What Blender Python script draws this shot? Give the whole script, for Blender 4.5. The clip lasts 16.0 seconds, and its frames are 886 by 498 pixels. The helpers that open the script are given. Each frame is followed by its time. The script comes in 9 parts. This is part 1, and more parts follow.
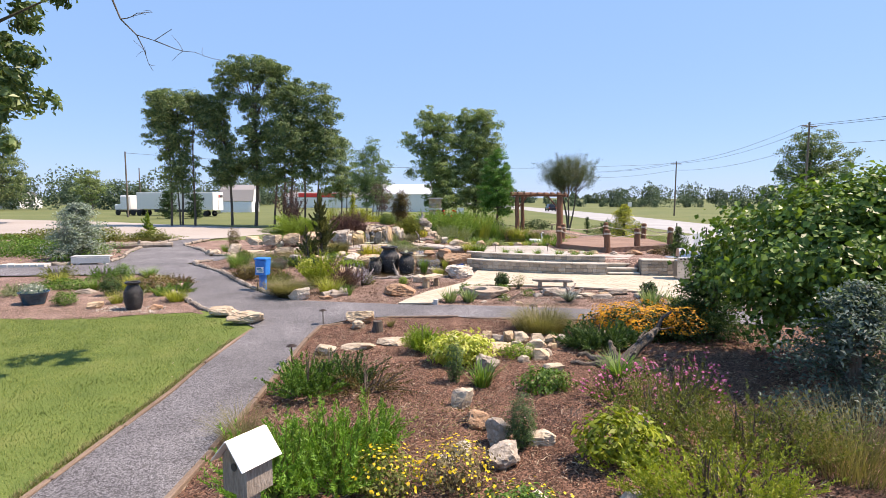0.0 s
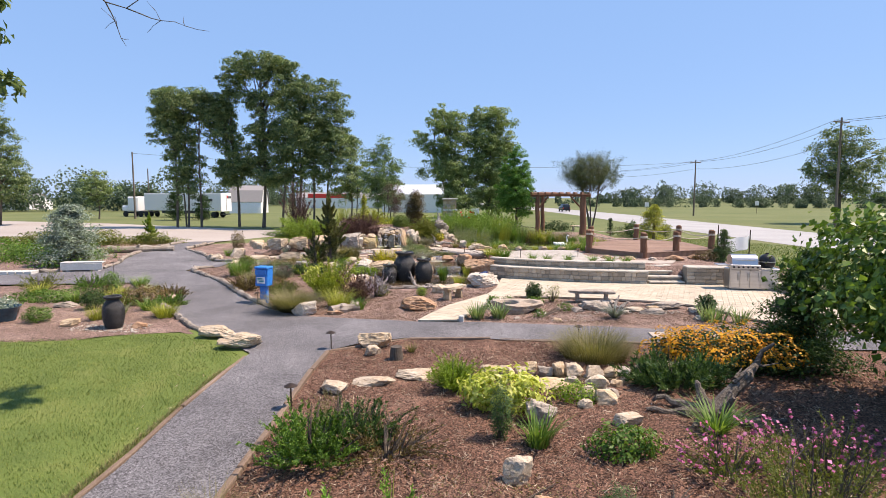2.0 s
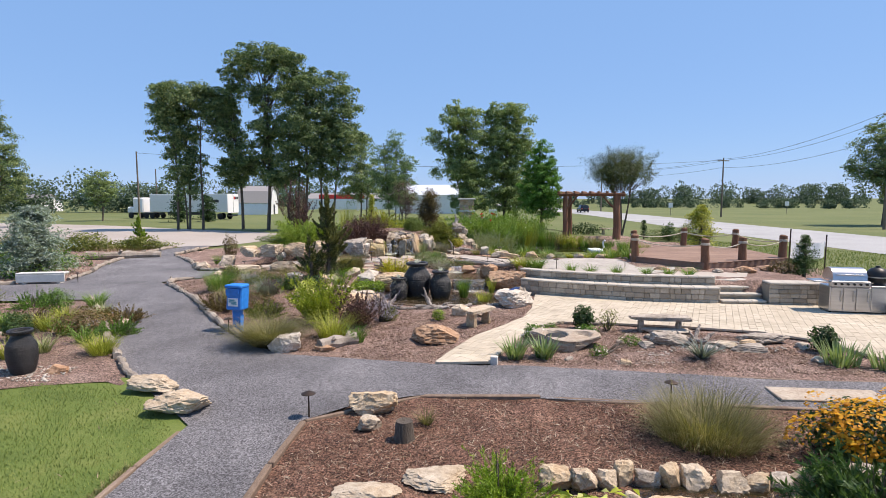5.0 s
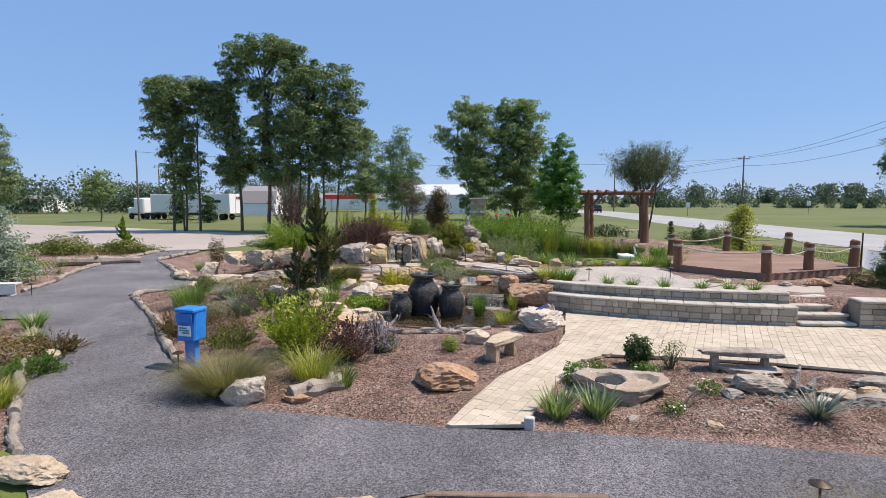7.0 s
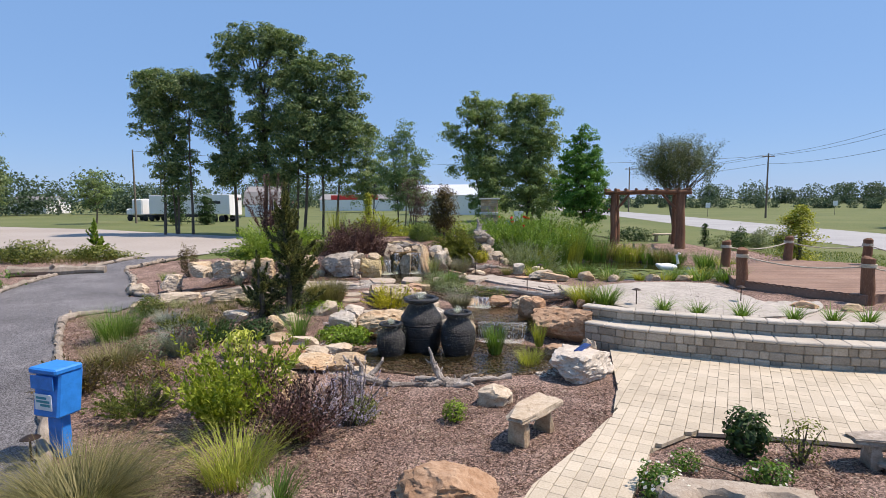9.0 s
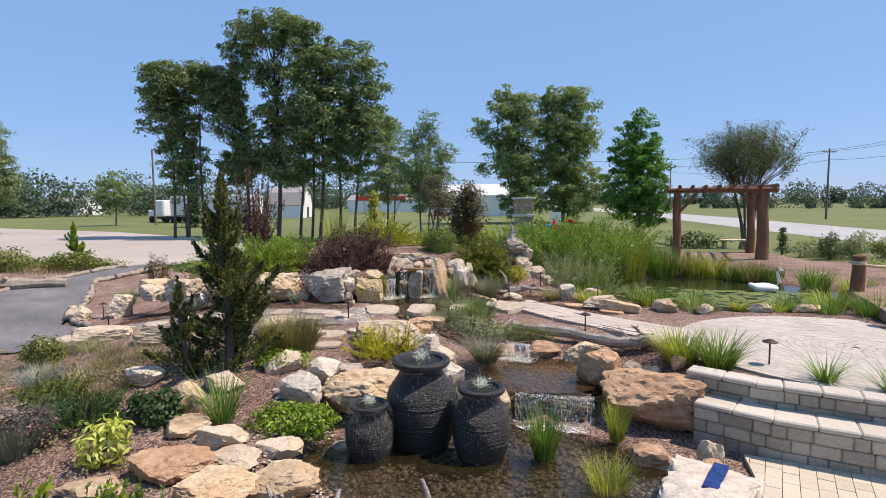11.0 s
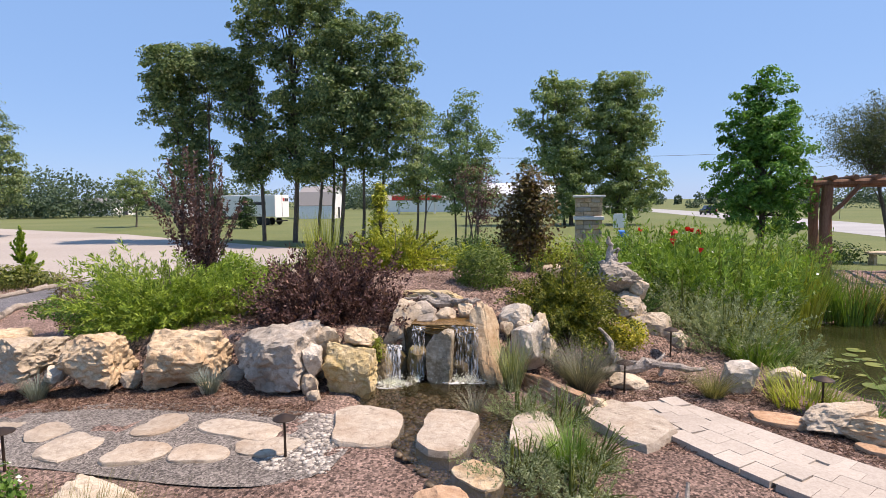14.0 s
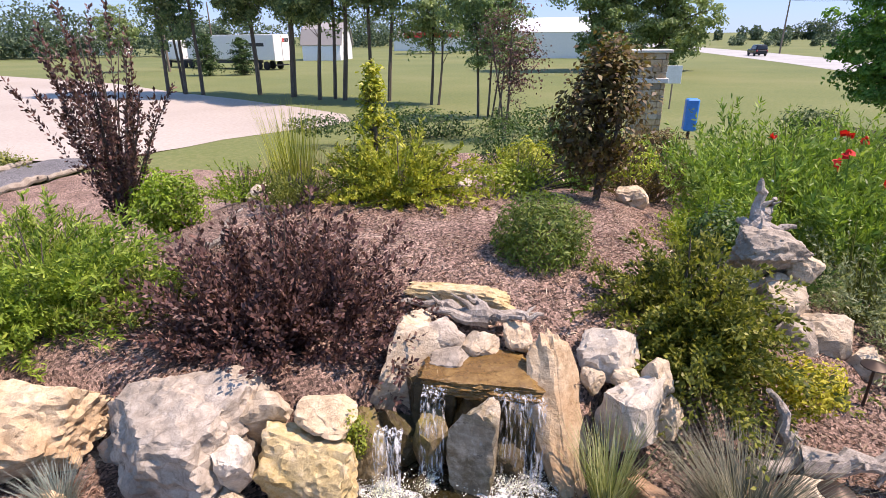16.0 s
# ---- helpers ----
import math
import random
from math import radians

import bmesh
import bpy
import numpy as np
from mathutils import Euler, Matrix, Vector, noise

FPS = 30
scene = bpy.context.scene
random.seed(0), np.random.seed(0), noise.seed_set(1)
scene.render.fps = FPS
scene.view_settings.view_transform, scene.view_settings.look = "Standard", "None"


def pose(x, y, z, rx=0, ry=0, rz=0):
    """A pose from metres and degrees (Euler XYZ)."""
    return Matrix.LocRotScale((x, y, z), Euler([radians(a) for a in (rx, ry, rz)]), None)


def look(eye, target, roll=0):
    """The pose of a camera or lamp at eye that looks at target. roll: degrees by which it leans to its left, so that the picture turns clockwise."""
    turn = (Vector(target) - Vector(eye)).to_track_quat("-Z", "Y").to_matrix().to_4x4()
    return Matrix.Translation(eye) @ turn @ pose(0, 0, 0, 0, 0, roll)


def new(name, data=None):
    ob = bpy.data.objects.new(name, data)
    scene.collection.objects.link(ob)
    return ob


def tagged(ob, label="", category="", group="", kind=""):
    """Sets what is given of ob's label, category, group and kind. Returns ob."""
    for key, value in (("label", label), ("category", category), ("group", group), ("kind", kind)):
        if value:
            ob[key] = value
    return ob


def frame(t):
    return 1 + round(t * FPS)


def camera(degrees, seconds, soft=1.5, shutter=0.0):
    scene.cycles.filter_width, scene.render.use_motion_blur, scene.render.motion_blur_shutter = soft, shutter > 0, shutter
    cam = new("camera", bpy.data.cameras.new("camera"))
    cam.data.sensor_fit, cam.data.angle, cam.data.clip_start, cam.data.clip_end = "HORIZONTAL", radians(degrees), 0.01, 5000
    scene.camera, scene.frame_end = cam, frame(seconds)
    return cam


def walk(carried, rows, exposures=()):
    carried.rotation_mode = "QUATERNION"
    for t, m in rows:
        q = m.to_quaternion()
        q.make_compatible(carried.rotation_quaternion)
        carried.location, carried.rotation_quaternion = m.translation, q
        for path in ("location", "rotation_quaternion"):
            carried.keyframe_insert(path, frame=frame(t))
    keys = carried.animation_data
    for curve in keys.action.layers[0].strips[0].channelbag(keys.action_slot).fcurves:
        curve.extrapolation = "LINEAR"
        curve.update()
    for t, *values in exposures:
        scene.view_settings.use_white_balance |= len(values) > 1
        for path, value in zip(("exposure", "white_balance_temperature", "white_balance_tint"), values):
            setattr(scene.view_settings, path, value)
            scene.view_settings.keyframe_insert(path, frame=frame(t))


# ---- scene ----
cam = camera(77.9, 16.0, 0.7)
METRES, EYE, TILT, LEAN, TURN = 28.52, 3.335, 2.4, 0.0, 0.0
ROWS = [
    (0.0, 0.0, 0.0, 0.0, 0.02, -7.79, -0.17),
    (0.5, -0.0067, 0.0304, -0.0012, 0.28, -7.76, -0.1),
    (1.0, -0.012, 0.0558, -0.0024, 0.55, -7.76, -0.06),
    (1.5, -0.0142, 0.0687, -0.0027, 0.79, -7.77, -0.02),
    (2.0, -0.0161, 0.0811, -0.0033, 1.01, -7.76, 0.02),
    (2.5, -0.0188, 0.0994, -0.0045, 1.23, -7.74, 0.06),
    (3.0, -0.0219, 0.1226, -0.0059, 1.47, -7.73, 0.1),
    (3.5, -0.0234, 0.1467, -0.0072, 1.73, -7.71, 0.11),
    (4.0, -0.024, 0.1703, -0.0086, 1.94, -7.69, 0.14),
    (6.5, -0.0348, 0.2967, -0.0154, 2.98, -7.65, 0.24),
    (7.0, -0.0355, 0.3262, -0.0171, 3.19, -7.65, 0.28),
    (7.5, -0.0353, 0.3559, -0.0186, 3.4, -7.62, 0.29),
    (8.0, -0.0354, 0.3872, -0.0201, 3.63, -7.62, 0.35),
    (8.5, -0.0371, 0.4206, -0.0218, 3.87, -7.59, 0.39),
    (11.0, -0.0431, 0.6191, -0.0317, 7.33, -7.47, 0.71),
    (11.5, -0.046, 0.6585, -0.0342, 8.8, -7.43, 0.76),
    (12.0, -0.0507, 0.6982, -0.0364, 9.55, -7.4, 0.81),
    (12.5, -0.0563, 0.7365, -0.0386, 10.11, -7.37, 0.86),
    (13.0, -0.0631, 0.7739, -0.0407, 10.55, -7.38, 0.9),
    (13.5, -0.071, 0.8112, -0.0431, 10.89, -7.39, 0.94),
    (14.0, -0.0788, 0.8478, -0.0436, 11.19, -7.41, 0.96),
    (14.5, -0.0875, 0.8842, -0.0437, 11.47, -7.59, 0.99),
    (15.0, -0.0958, 0.9191, -0.0464, 11.8, -13.33, 1.04),
    (15.5, -0.1031, 0.9491, -0.0466, 12.13, -18.14, 1.07),
    (16.0, -0.1109, 0.9827, -0.0245, 12.82, -23.7, 1.09),
]
walk(cam, [(t, pose(0, 0, EYE, TILT, LEAN, TURN) @ pose(METRES * x, METRES * y, METRES * z, 90 + pitch, roll, yaw)) for t, x, y, z, yaw, pitch, roll in ROWS],
     [(0.0, 0.60, 7900, 22), (2.0, 0.46, 7800, 22), (4.0, 0.34, 7500, 20), (6.5, 0.16, 7250, 18), (8.0, 0.12, 7250, 18), (11.0, 0.22, 7400, 19), (13.5, 0.36, 7600, 22), (14.5, 0.36, 7750, 23), (15.0, 0.36, 7800, 24), (16.0, 0.64, 7550, 28)])

# ---- world, sun ----
SUN_DIR = Vector((0.56, 0.06, 1.0)).normalized()
world = bpy.data.worlds.new("sky_world")
scene.world = world
world.use_nodes = True
wt = world.node_tree
sky = wt.nodes.new("ShaderNodeTexSky")
sky.sky_type = "NISHITA"
sky.sun_disc = False
sky.sun_elevation = math.asin(SUN_DIR.z)
sky.sun_rotation = math.atan2(SUN_DIR.x, SUN_DIR.y)
sky.altitude = 900
sky.air_density = 1.0
sky.dust_density = 0.35
sky.ozone_density = 3.0
wt.nodes["Background"].inputs["Strength"].default_value = 0.115
haze = wt.nodes.new("ShaderNodeMix")
haze.data_type = "RGBA"
haze.inputs[0].default_value = 0.72
haze.inputs[7].default_value = (1.62, 3.72, 7.5, 1)
wt.links.new(sky.outputs["Color"], haze.inputs[6])
wt.links.new(haze.outputs[2], wt.nodes["Background"].inputs["Color"])
sun_data = bpy.data.lights.new("sun", "SUN")
sun_data.energy, sun_data.angle, sun_data.color = 5.0, radians(0.55), (1.0, 0.955, 0.88)
sun = new("sun", sun_data)
sun.matrix_world = look(SUN_DIR * 60, (0, 0, 0))

# ---- materials ----
MATS = {}


def nodes_of(name):
    m = bpy.data.materials.new(name)
    m.use_nodes = True
    t = m.node_tree
    return m, t, t.nodes["Principled BSDF"]


def ramp(t, fac, stops):
    r = t.nodes.new("ShaderNodeValToRGB")
    el = r.color_ramp.elements
    while len(el) < len(stops):
        el.new(0.5)
    for e, (p, c) in zip(el, stops):
        e.position, e.color = p, (*c, 1)
    t.links.new(fac, r.inputs[0])
    return r.outputs[0]


def noise_of(t, vec, scale, detail=5.0, rough=0.6, stretch=None):
    n = t.nodes.new("ShaderNodeTexNoise")
    n.inputs["Scale"].default_value, n.inputs["Detail"].default_value, n.inputs["Roughness"].default_value = scale, detail, rough
    if stretch:
        mp = t.nodes.new("ShaderNodeMapping")
        mp.inputs["Scale"].default_value = stretch
        t.links.new(vec, mp.inputs[0])
        vec = mp.outputs[0]
    t.links.new(vec, n.inputs["Vector"])
    return n.outputs["Fac"]


def mix(t, fac, a, b, kind="MIX"):
    n = t.nodes.new("ShaderNodeMix")
    n.data_type, n.blend_type = "RGBA", kind
    for sock, v in ((n.inputs[0], fac), (n.inputs[6], a), (n.inputs[7], b)):
        if isinstance(v, (int, float)):
            sock.default_value = v
        elif isinstance(v, tuple):
            sock.default_value = (*v, 1)
        else:
            t.links.new(v, sock)
    return n.outputs[2]


def vary(t, col, amount, kind):
    """Brightness variation per object or per island."""
    if kind == "object":
        src = t.nodes.new("ShaderNodeObjectInfo").outputs["Random"]
    else:
        src = t.nodes.new("ShaderNodeNewGeometry").outputs["Random Per Island"]
    mr = t.nodes.new("ShaderNodeMapRange")
    mr.inputs[3].default_value, mr.inputs[4].default_value = 1 - amount, 1 + amount
    t.links.new(src, mr.inputs[0])
    h = t.nodes.new("ShaderNodeHueSaturation")
    t.links.new(mr.outputs[0], h.inputs["Value"])
    t.links.new(col, h.inputs["Color"])
    return h.outputs[0]


def surf(name, dark, mid, light, big=0.6, fine=25.0, rough=0.85, bump=0.5, dist=0.01, vary_by="", amount=0.15, metal=0.0, stretch=None, spec=0.3, space="world", cell=0.0, cell_amount=0.6):
    m, t, b = nodes_of(name)
    if space == "world":
        vec = t.nodes.new("ShaderNodeNewGeometry").outputs["Position"]
    else:
        vec = t.nodes.new("ShaderNodeTexCoord").outputs["Object"]
    n1, n2 = noise_of(t, vec, big, 4, 0.6, stretch), noise_of(t, vec, fine, 6, 0.65, stretch)
    c1 = ramp(t, n1, [(0.32, dark), (0.5, mid), (0.7, light)])
    c2 = ramp(t, n2, [(0.3, dark), (0.5, mid), (0.72, light)])
    col = mix(t, 0.55, c1, c2)
    if cell:
        vo = t.nodes.new("ShaderNodeTexVoronoi")
        vo.inputs["Scale"].default_value = cell
        t.links.new(vec, vo.inputs["Vector"])
        bw = t.nodes.new("ShaderNodeRGBToBW")
        t.links.new(vo.outputs["Color"], bw.inputs[0])
        tone = ramp(t, bw.outputs[0], [(0.15, (1 - cell_amount,) * 3), (0.5, (1, 1, 1)), (0.9, (1 + cell_amount * 1.5,) * 3)])
        col = mix(t, 1.0, col, tone, "MULTIPLY")
    if vary_by:
        col = vary(t, col, amount, vary_by)
    t.links.new(col, b.inputs["Base Color"])
    b.inputs["Roughness"].default_value, b.inputs["Metallic"].default_value = rough, metal
    b.inputs["Specular IOR Level"].default_value = spec
    bp = t.nodes.new("ShaderNodeBump")
    bp.inputs["Strength"].default_value, bp.inputs["Distance"].default_value = bump, dist
    t.links.new(n2, bp.inputs["Height"])
    t.links.new(bp.outputs[0], b.inputs["Normal"])
    MATS[name] = m
    return m


def leafmat(name, a, b_, c, rough=0.5, through_=0.35):
    """Leaves: each one its own shade between the three colours, part of the light shining through."""
    m, t, b = nodes_of(name)
    g = t.nodes.new("ShaderNodeNewGeometry")
    col = ramp(t, g.outputs["Random Per Island"], [(0.0, a), (0.5, b_), (1.0, c)])
    n = noise_of(t, g.outputs["Position"], 1.7, 3)
    tone = ramp(t, n, [(0.3, (0.72, 0.72, 0.72)), (0.7, (1.12, 1.12, 1.08))])
    col = mix(t, 1.0, col, tone, "MULTIPLY")
    t.links.new(col, b.inputs["Base Color"])
    b.inputs["Roughness"].default_value, b.inputs["Specular IOR Level"].default_value = rough, 0.35
    tr = t.nodes.new("ShaderNodeBsdfTranslucent")
    bright = mix(t, 1.0, col, (1.25, 1.3, 0.7), "MULTIPLY")
    t.links.new(bright, tr.inputs[0])
    ms = t.nodes.new("ShaderNodeMixShader")
    ms.inputs[0].default_value = through_
    t.links.new(b.outputs[0], ms.inputs[1])
    t.links.new(tr.outputs[0], ms.inputs[2])
    t.links.new(ms.outputs[0], t.nodes["Material Output"].inputs[0])
    MATS[name] = m
    return m


def plain(name, col, rough=0.5, metal=0.0, vary_=0.06, emit=0.0):
    m, t, b = nodes_of(name)
    vec = t.nodes.new("ShaderNodeNewGeometry").outputs["Position"]
    n = noise_of(t, vec, 9.0, 6, 0.7)
    lo, hi = tuple(max(0, v * (1 - vary_ * 2)) for v in col), tuple(min(1, v * (1 + vary_)) for v in col)
    t.links.new(ramp(t, n, [(0.3, lo), (0.65, hi)]), b.inputs["Base Color"])
    b.inputs["Roughness"].default_value, b.inputs["Metallic"].default_value = rough, metal
    MATS[name] = m
    return m


surf("grass_field", (0.075, 0.108, 0.034), (0.122, 0.146, 0.050), (0.20, 0.195, 0.088), 0.07, 5.0, 0.95, 0.6, 0.03)
surf("lawn_soil", (0.055, 0.098, 0.020), (0.112, 0.162, 0.035), (0.21, 0.225, 0.07), 0.9, 40.0, 0.95, 0.8, 0.02)
surf("mulch", (0.055, 0.027, 0.018), (0.155, 0.080, 0.054), (0.32, 0.19, 0.135), 1.1, 40.0, 0.95, 1.0, 0.05, cell=45.0, cell_amount=0.7)
surf("gravel_brown", (0.10, 0.085, 0.075), (0.20, 0.175, 0.155), (0.33, 0.30, 0.27), 0.6, 80.0, 0.9, 1.0, 0.02, cell=55.0, cell_amount=0.6)
surf("mulch_old", (0.095, 0.060, 0.047), (0.235, 0.153, 0.122), (0.43, 0.315, 0.262), 1.1, 40.0, 0.95, 1.0, 0.05, cell=45.0, cell_amount=0.7)
surf("gravel", (0.072, 0.070, 0.074), (0.146, 0.142, 0.149), (0.265, 0.257, 0.262), 0.5, 90.0, 0.9, 1.0, 0.02, cell=60.0, cell_amount=0.6)
surf("asphalt_pale", (0.27, 0.235, 0.205), (0.36, 0.32, 0.285), (0.44, 0.395, 0.355), 0.08, 6.0, 0.9, 0.3, 0.01)
surf("road_grey", (0.26, 0.26, 0.255), (0.34, 0.34, 0.335), (0.42, 0.42, 0.41), 0.2, 14.0, 0.9, 0.2, 0.01)
surf("paver", (0.34, 0.285, 0.21), (0.475, 0.41, 0.315), (0.575, 0.51, 0.41), 0.8, 40.0, 0.85, 0.35, 0.004, "object", 0.09)
surf("paver_far", (0.34, 0.285, 0.21), (0.475, 0.41, 0.315), (0.575, 0.51, 0.41), 0.8, 40.0, 0.85, 0.35, 0.004, "island", 0.09)
surf("paver_cool", (0.31, 0.28, 0.24), (0.405, 0.37, 0.325), (0.50, 0.46, 0.41), 0.9, 40.0, 0.88, 0.35, 0.004, "island", 0.1)
surf("paver_walk", (0.31, 0.262, 0.22), (0.425, 0.372, 0.318), (0.52, 0.47, 0.41), 0.9, 40.0, 0.88, 0.35, 0.004, "island", 0.06)
surf("joint_sand", (0.17, 0.14, 0.105), (0.25, 0.21, 0.16), (0.33, 0.28, 0.22), 2, 60.0, 0.95, 0.6, 0.004)
surf("wall_block", (0.235, 0.20, 0.155), (0.375, 0.325, 0.26), (0.50, 0.445, 0.37), 1.2, 30.0, 0.9, 0.7, 0.006, "object", 0.26)
surf("cap_stone", (0.34, 0.305, 0.255), (0.455, 0.415, 0.355), (0.56, 0.52, 0.455), 1.4, 34.0, 0.85, 0.4, 0.004, "object", 0.08)


def rockmat(name, dark, base, pale, stain, stain_amount=0.5, rough=0.9, spec=0.3, amount=0.12, moss=None):
    """Quarried stone: pale broken faces, rusty staining, dark pits and hairline cracks."""
    m, t, b = nodes_of(name)
    vec = t.nodes.new("ShaderNodeNewGeometry").outputs["Position"]
    n1, n2, n3 = noise_of(t, vec, 2.6, 8, 0.68), noise_of(t, vec, 11.0, 9, 0.72, (1, 1, 1.3)), noise_of(t, vec, 70.0, 4, 0.7)
    col = mix(t, 0.5, ramp(t, n1, [(0.33, base), (0.62, pale)]), ramp(t, n2, [(0.34, dark), (0.47, base), (0.62, pale)]))
    st = ramp(t, noise_of(t, vec, 1.5, 6, 0.65), [(0.46, (0, 0, 0)), (0.66, (stain_amount,) * 3)])
    col = mix(t, st, col, stain)
    if moss:
        col = mix(t, ramp(t, noise_of(t, vec, 5.0, 6, 0.7), [(0.5, (0, 0, 0)), (0.66, (0.5, 0.5, 0.5))]), col, moss)
    pit = ramp(t, noise_of(t, vec, 6.5, 10, 0.75, (1, 1, 1.7)), [(0.30, (0.22, 0.2, 0.18)), (0.41, (1, 1, 1))])
    col = mix(t, 1.0, col, pit, "MULTIPLY")
    col = mix(t, 1.0, col, ramp(t, n3, [(0.3, (0.88, 0.88, 0.88)), (0.7, (1.08, 1.08, 1.08))]), "MULTIPLY")
    vo = t.nodes.new("ShaderNodeTexVoronoi")
    vo.feature = "DISTANCE_TO_EDGE"
    vo.inputs["Scale"].default_value = 3.1
    wob = t.nodes.new("ShaderNodeVectorMath")
    wob.operation = "MULTIPLY_ADD"
    wn = t.nodes.new("ShaderNodeTexNoise")
    wn.inputs["Scale"].default_value = 4.0
    t.links.new(vec, wn.inputs["Vector"])
    t.links.new(wn.outputs["Color"], wob.inputs[0])
    wob.inputs[1].default_value = (0.5, 0.5, 0.5)
    t.links.new(vec, wob.inputs[2])
    t.links.new(wob.outputs[0], vo.inputs["Vector"])
    crack = ramp(t, vo.outputs["Distance"], [(0.0, (0.82, 0.80, 0.78)), (0.03, (1, 1, 1))])
    col = mix(t, 1.0, col, crack, "MULTIPLY")
    col = vary(t, col, amount, "object")
    t.links.new(col, b.inputs["Base Color"])
    b.inputs["Roughness"].default_value, b.inputs["Specular IOR Level"].default_value = rough, spec
    hsum = mix(t, 0.45, n2, noise_of(t, vec, 5.0, 9, 0.62))
    bp = t.nodes.new("ShaderNodeBump")
    bp.inputs["Strength"].default_value, bp.inputs["Distance"].default_value = 0.9, 0.045
    t.links.new(hsum, bp.inputs["Height"])
    t.links.new(bp.outputs[0], b.inputs["Normal"])
    MATS[name] = m


rockmat("rock_tan", (0.20, 0.125, 0.07), (0.45, 0.325, 0.20), (0.64, 0.52, 0.37), (0.40, 0.22, 0.10), 0.5)
rockmat("rock_pale", (0.21, 0.155, 0.105), (0.45, 0.36, 0.26), (0.63, 0.54, 0.425), (0.43, 0.29, 0.16), 0.4)
rockmat("rock_grey", (0.11, 0.088, 0.07), (0.32, 0.27, 0.215), (0.53, 0.465, 0.395), (0.17, 0.14, 0.11), 0.65)
rockmat("rock_red", (0.17, 0.085, 0.045), (0.40, 0.235, 0.135), (0.58, 0.40, 0.27), (0.30, 0.15, 0.075), 0.5)
rockmat("rock_white", (0.22, 0.18, 0.14), (0.48, 0.42, 0.345), (0.66, 0.605, 0.53), (0.38, 0.30, 0.21), 0.35)
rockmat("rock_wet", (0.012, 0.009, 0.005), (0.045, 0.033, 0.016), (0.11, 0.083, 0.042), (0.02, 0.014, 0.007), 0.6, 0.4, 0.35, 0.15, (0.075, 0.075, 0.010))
rockmat("rock_streak", (0.05, 0.032, 0.015), (0.20, 0.145, 0.08), (0.58, 0.50, 0.39), (0.075, 0.048, 0.02), 0.85, 0.4, 0.4, 0.1, (0.11, 0.09, 0.02))
rockmat("rock_gold", (0.22, 0.14, 0.05), (0.50, 0.36, 0.15), (0.66, 0.56, 0.40), (0.50, 0.36, 0.13), 0.5)
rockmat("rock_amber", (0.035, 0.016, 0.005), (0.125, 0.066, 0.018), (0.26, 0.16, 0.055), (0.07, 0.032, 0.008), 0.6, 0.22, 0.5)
rockmat("rock_flag", (0.20, 0.155, 0.115), (0.39, 0.32, 0.25), (0.53, 0.46, 0.375), (0.36, 0.25, 0.165), 0.5)
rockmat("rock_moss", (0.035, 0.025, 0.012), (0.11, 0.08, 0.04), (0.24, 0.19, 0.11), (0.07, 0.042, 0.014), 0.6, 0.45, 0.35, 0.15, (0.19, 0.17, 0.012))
surf("pebble", (0.20, 0.17, 0.14), (0.40, 0.36, 0.31), (0.66, 0.62, 0.57), 3.0, 20.0, 0.8, 0.3, 0.004, "island", 0.3)
surf("wet_pebble", (0.05, 0.032, 0.018), (0.16, 0.105, 0.055), (0.38, 0.27, 0.16), 3.0, 20.0, 0.35, 0.3, 0.004, "island", 0.35, spec=0.6)
surf("weathered_wood", (0.15, 0.115, 0.085), (0.29, 0.245, 0.20), (0.47, 0.425, 0.37), 1.0, 16.0, 0.9, 0.9, 0.012, stretch=(4, 4, 1))
surf("drift_wood", (0.10, 0.08, 0.065), (0.30, 0.26, 0.225), (0.56, 0.515, 0.465), 3.5, 34.0, 0.85, 1.0, 0.02)
surf("root_wood", (0.035, 0.028, 0.023), (0.115, 0.095, 0.077), (0.33, 0.29, 0.245), 2.5, 26.0, 0.9, 1.0, 0.03)
surf("timber_edge", (0.10, 0.066, 0.046), (0.21, 0.148, 0.108), (0.36, 0.28, 0.22), 0.8, 22.0, 0.9, 0.8, 0.01, stretch=(5, 1, 5))
surf("cedar", (0.095, 0.046, 0.028), (0.19, 0.092, 0.052), (0.33, 0.18, 0.11), 1.2, 14.0, 0.75, 0.8, 0.012, stretch=(6, 6, 0.7))
surf("deck_board", (0.17, 0.105, 0.075), (0.25, 0.158, 0.114), (0.34, 0.232, 0.175), 0.9, 20.0, 0.8, 0.5, 0.005, "object", 0.12)
surf("bark", (0.055, 0.043, 0.034), (0.11, 0.09, 0.072), (0.19, 0.165, 0.135), 1.6, 12.0, 0.95, 1.0, 0.03, stretch=(3, 3, 0.6))
surf("pole_wood", (0.10, 0.078, 0.06), (0.17, 0.14, 0.11), (0.25, 0.21, 0.175), 0.5, 9.0, 0.9, 0.5, 0.01, stretch=(4, 4, 0.4))
surf("urn_black", (0.004, 0.004, 0.005), (0.012, 0.0125, 0.014), (0.04, 0.042, 0.046), 3.0, 26.0, 0.42, 1.0, 0.03, spec=0.6, stretch=(1, 1, 2.6))
surf("concrete", (0.42, 0.41, 0.38), (0.56, 0.55, 0.515), (0.68, 0.67, 0.64), 0.7, 22.0, 0.9, 0.3, 0.004)
surf("steel", (0.40, 0.40, 0.41), (0.52, 0.52, 0.53), (0.62, 0.62, 0.63), 0.8, 30.0, 0.30, 0.08, 0.002, metal=1.0, stretch=(1, 1, 14))
plain("black_metal", (0.016, 0.016, 0.017), 0.45, 0.3)
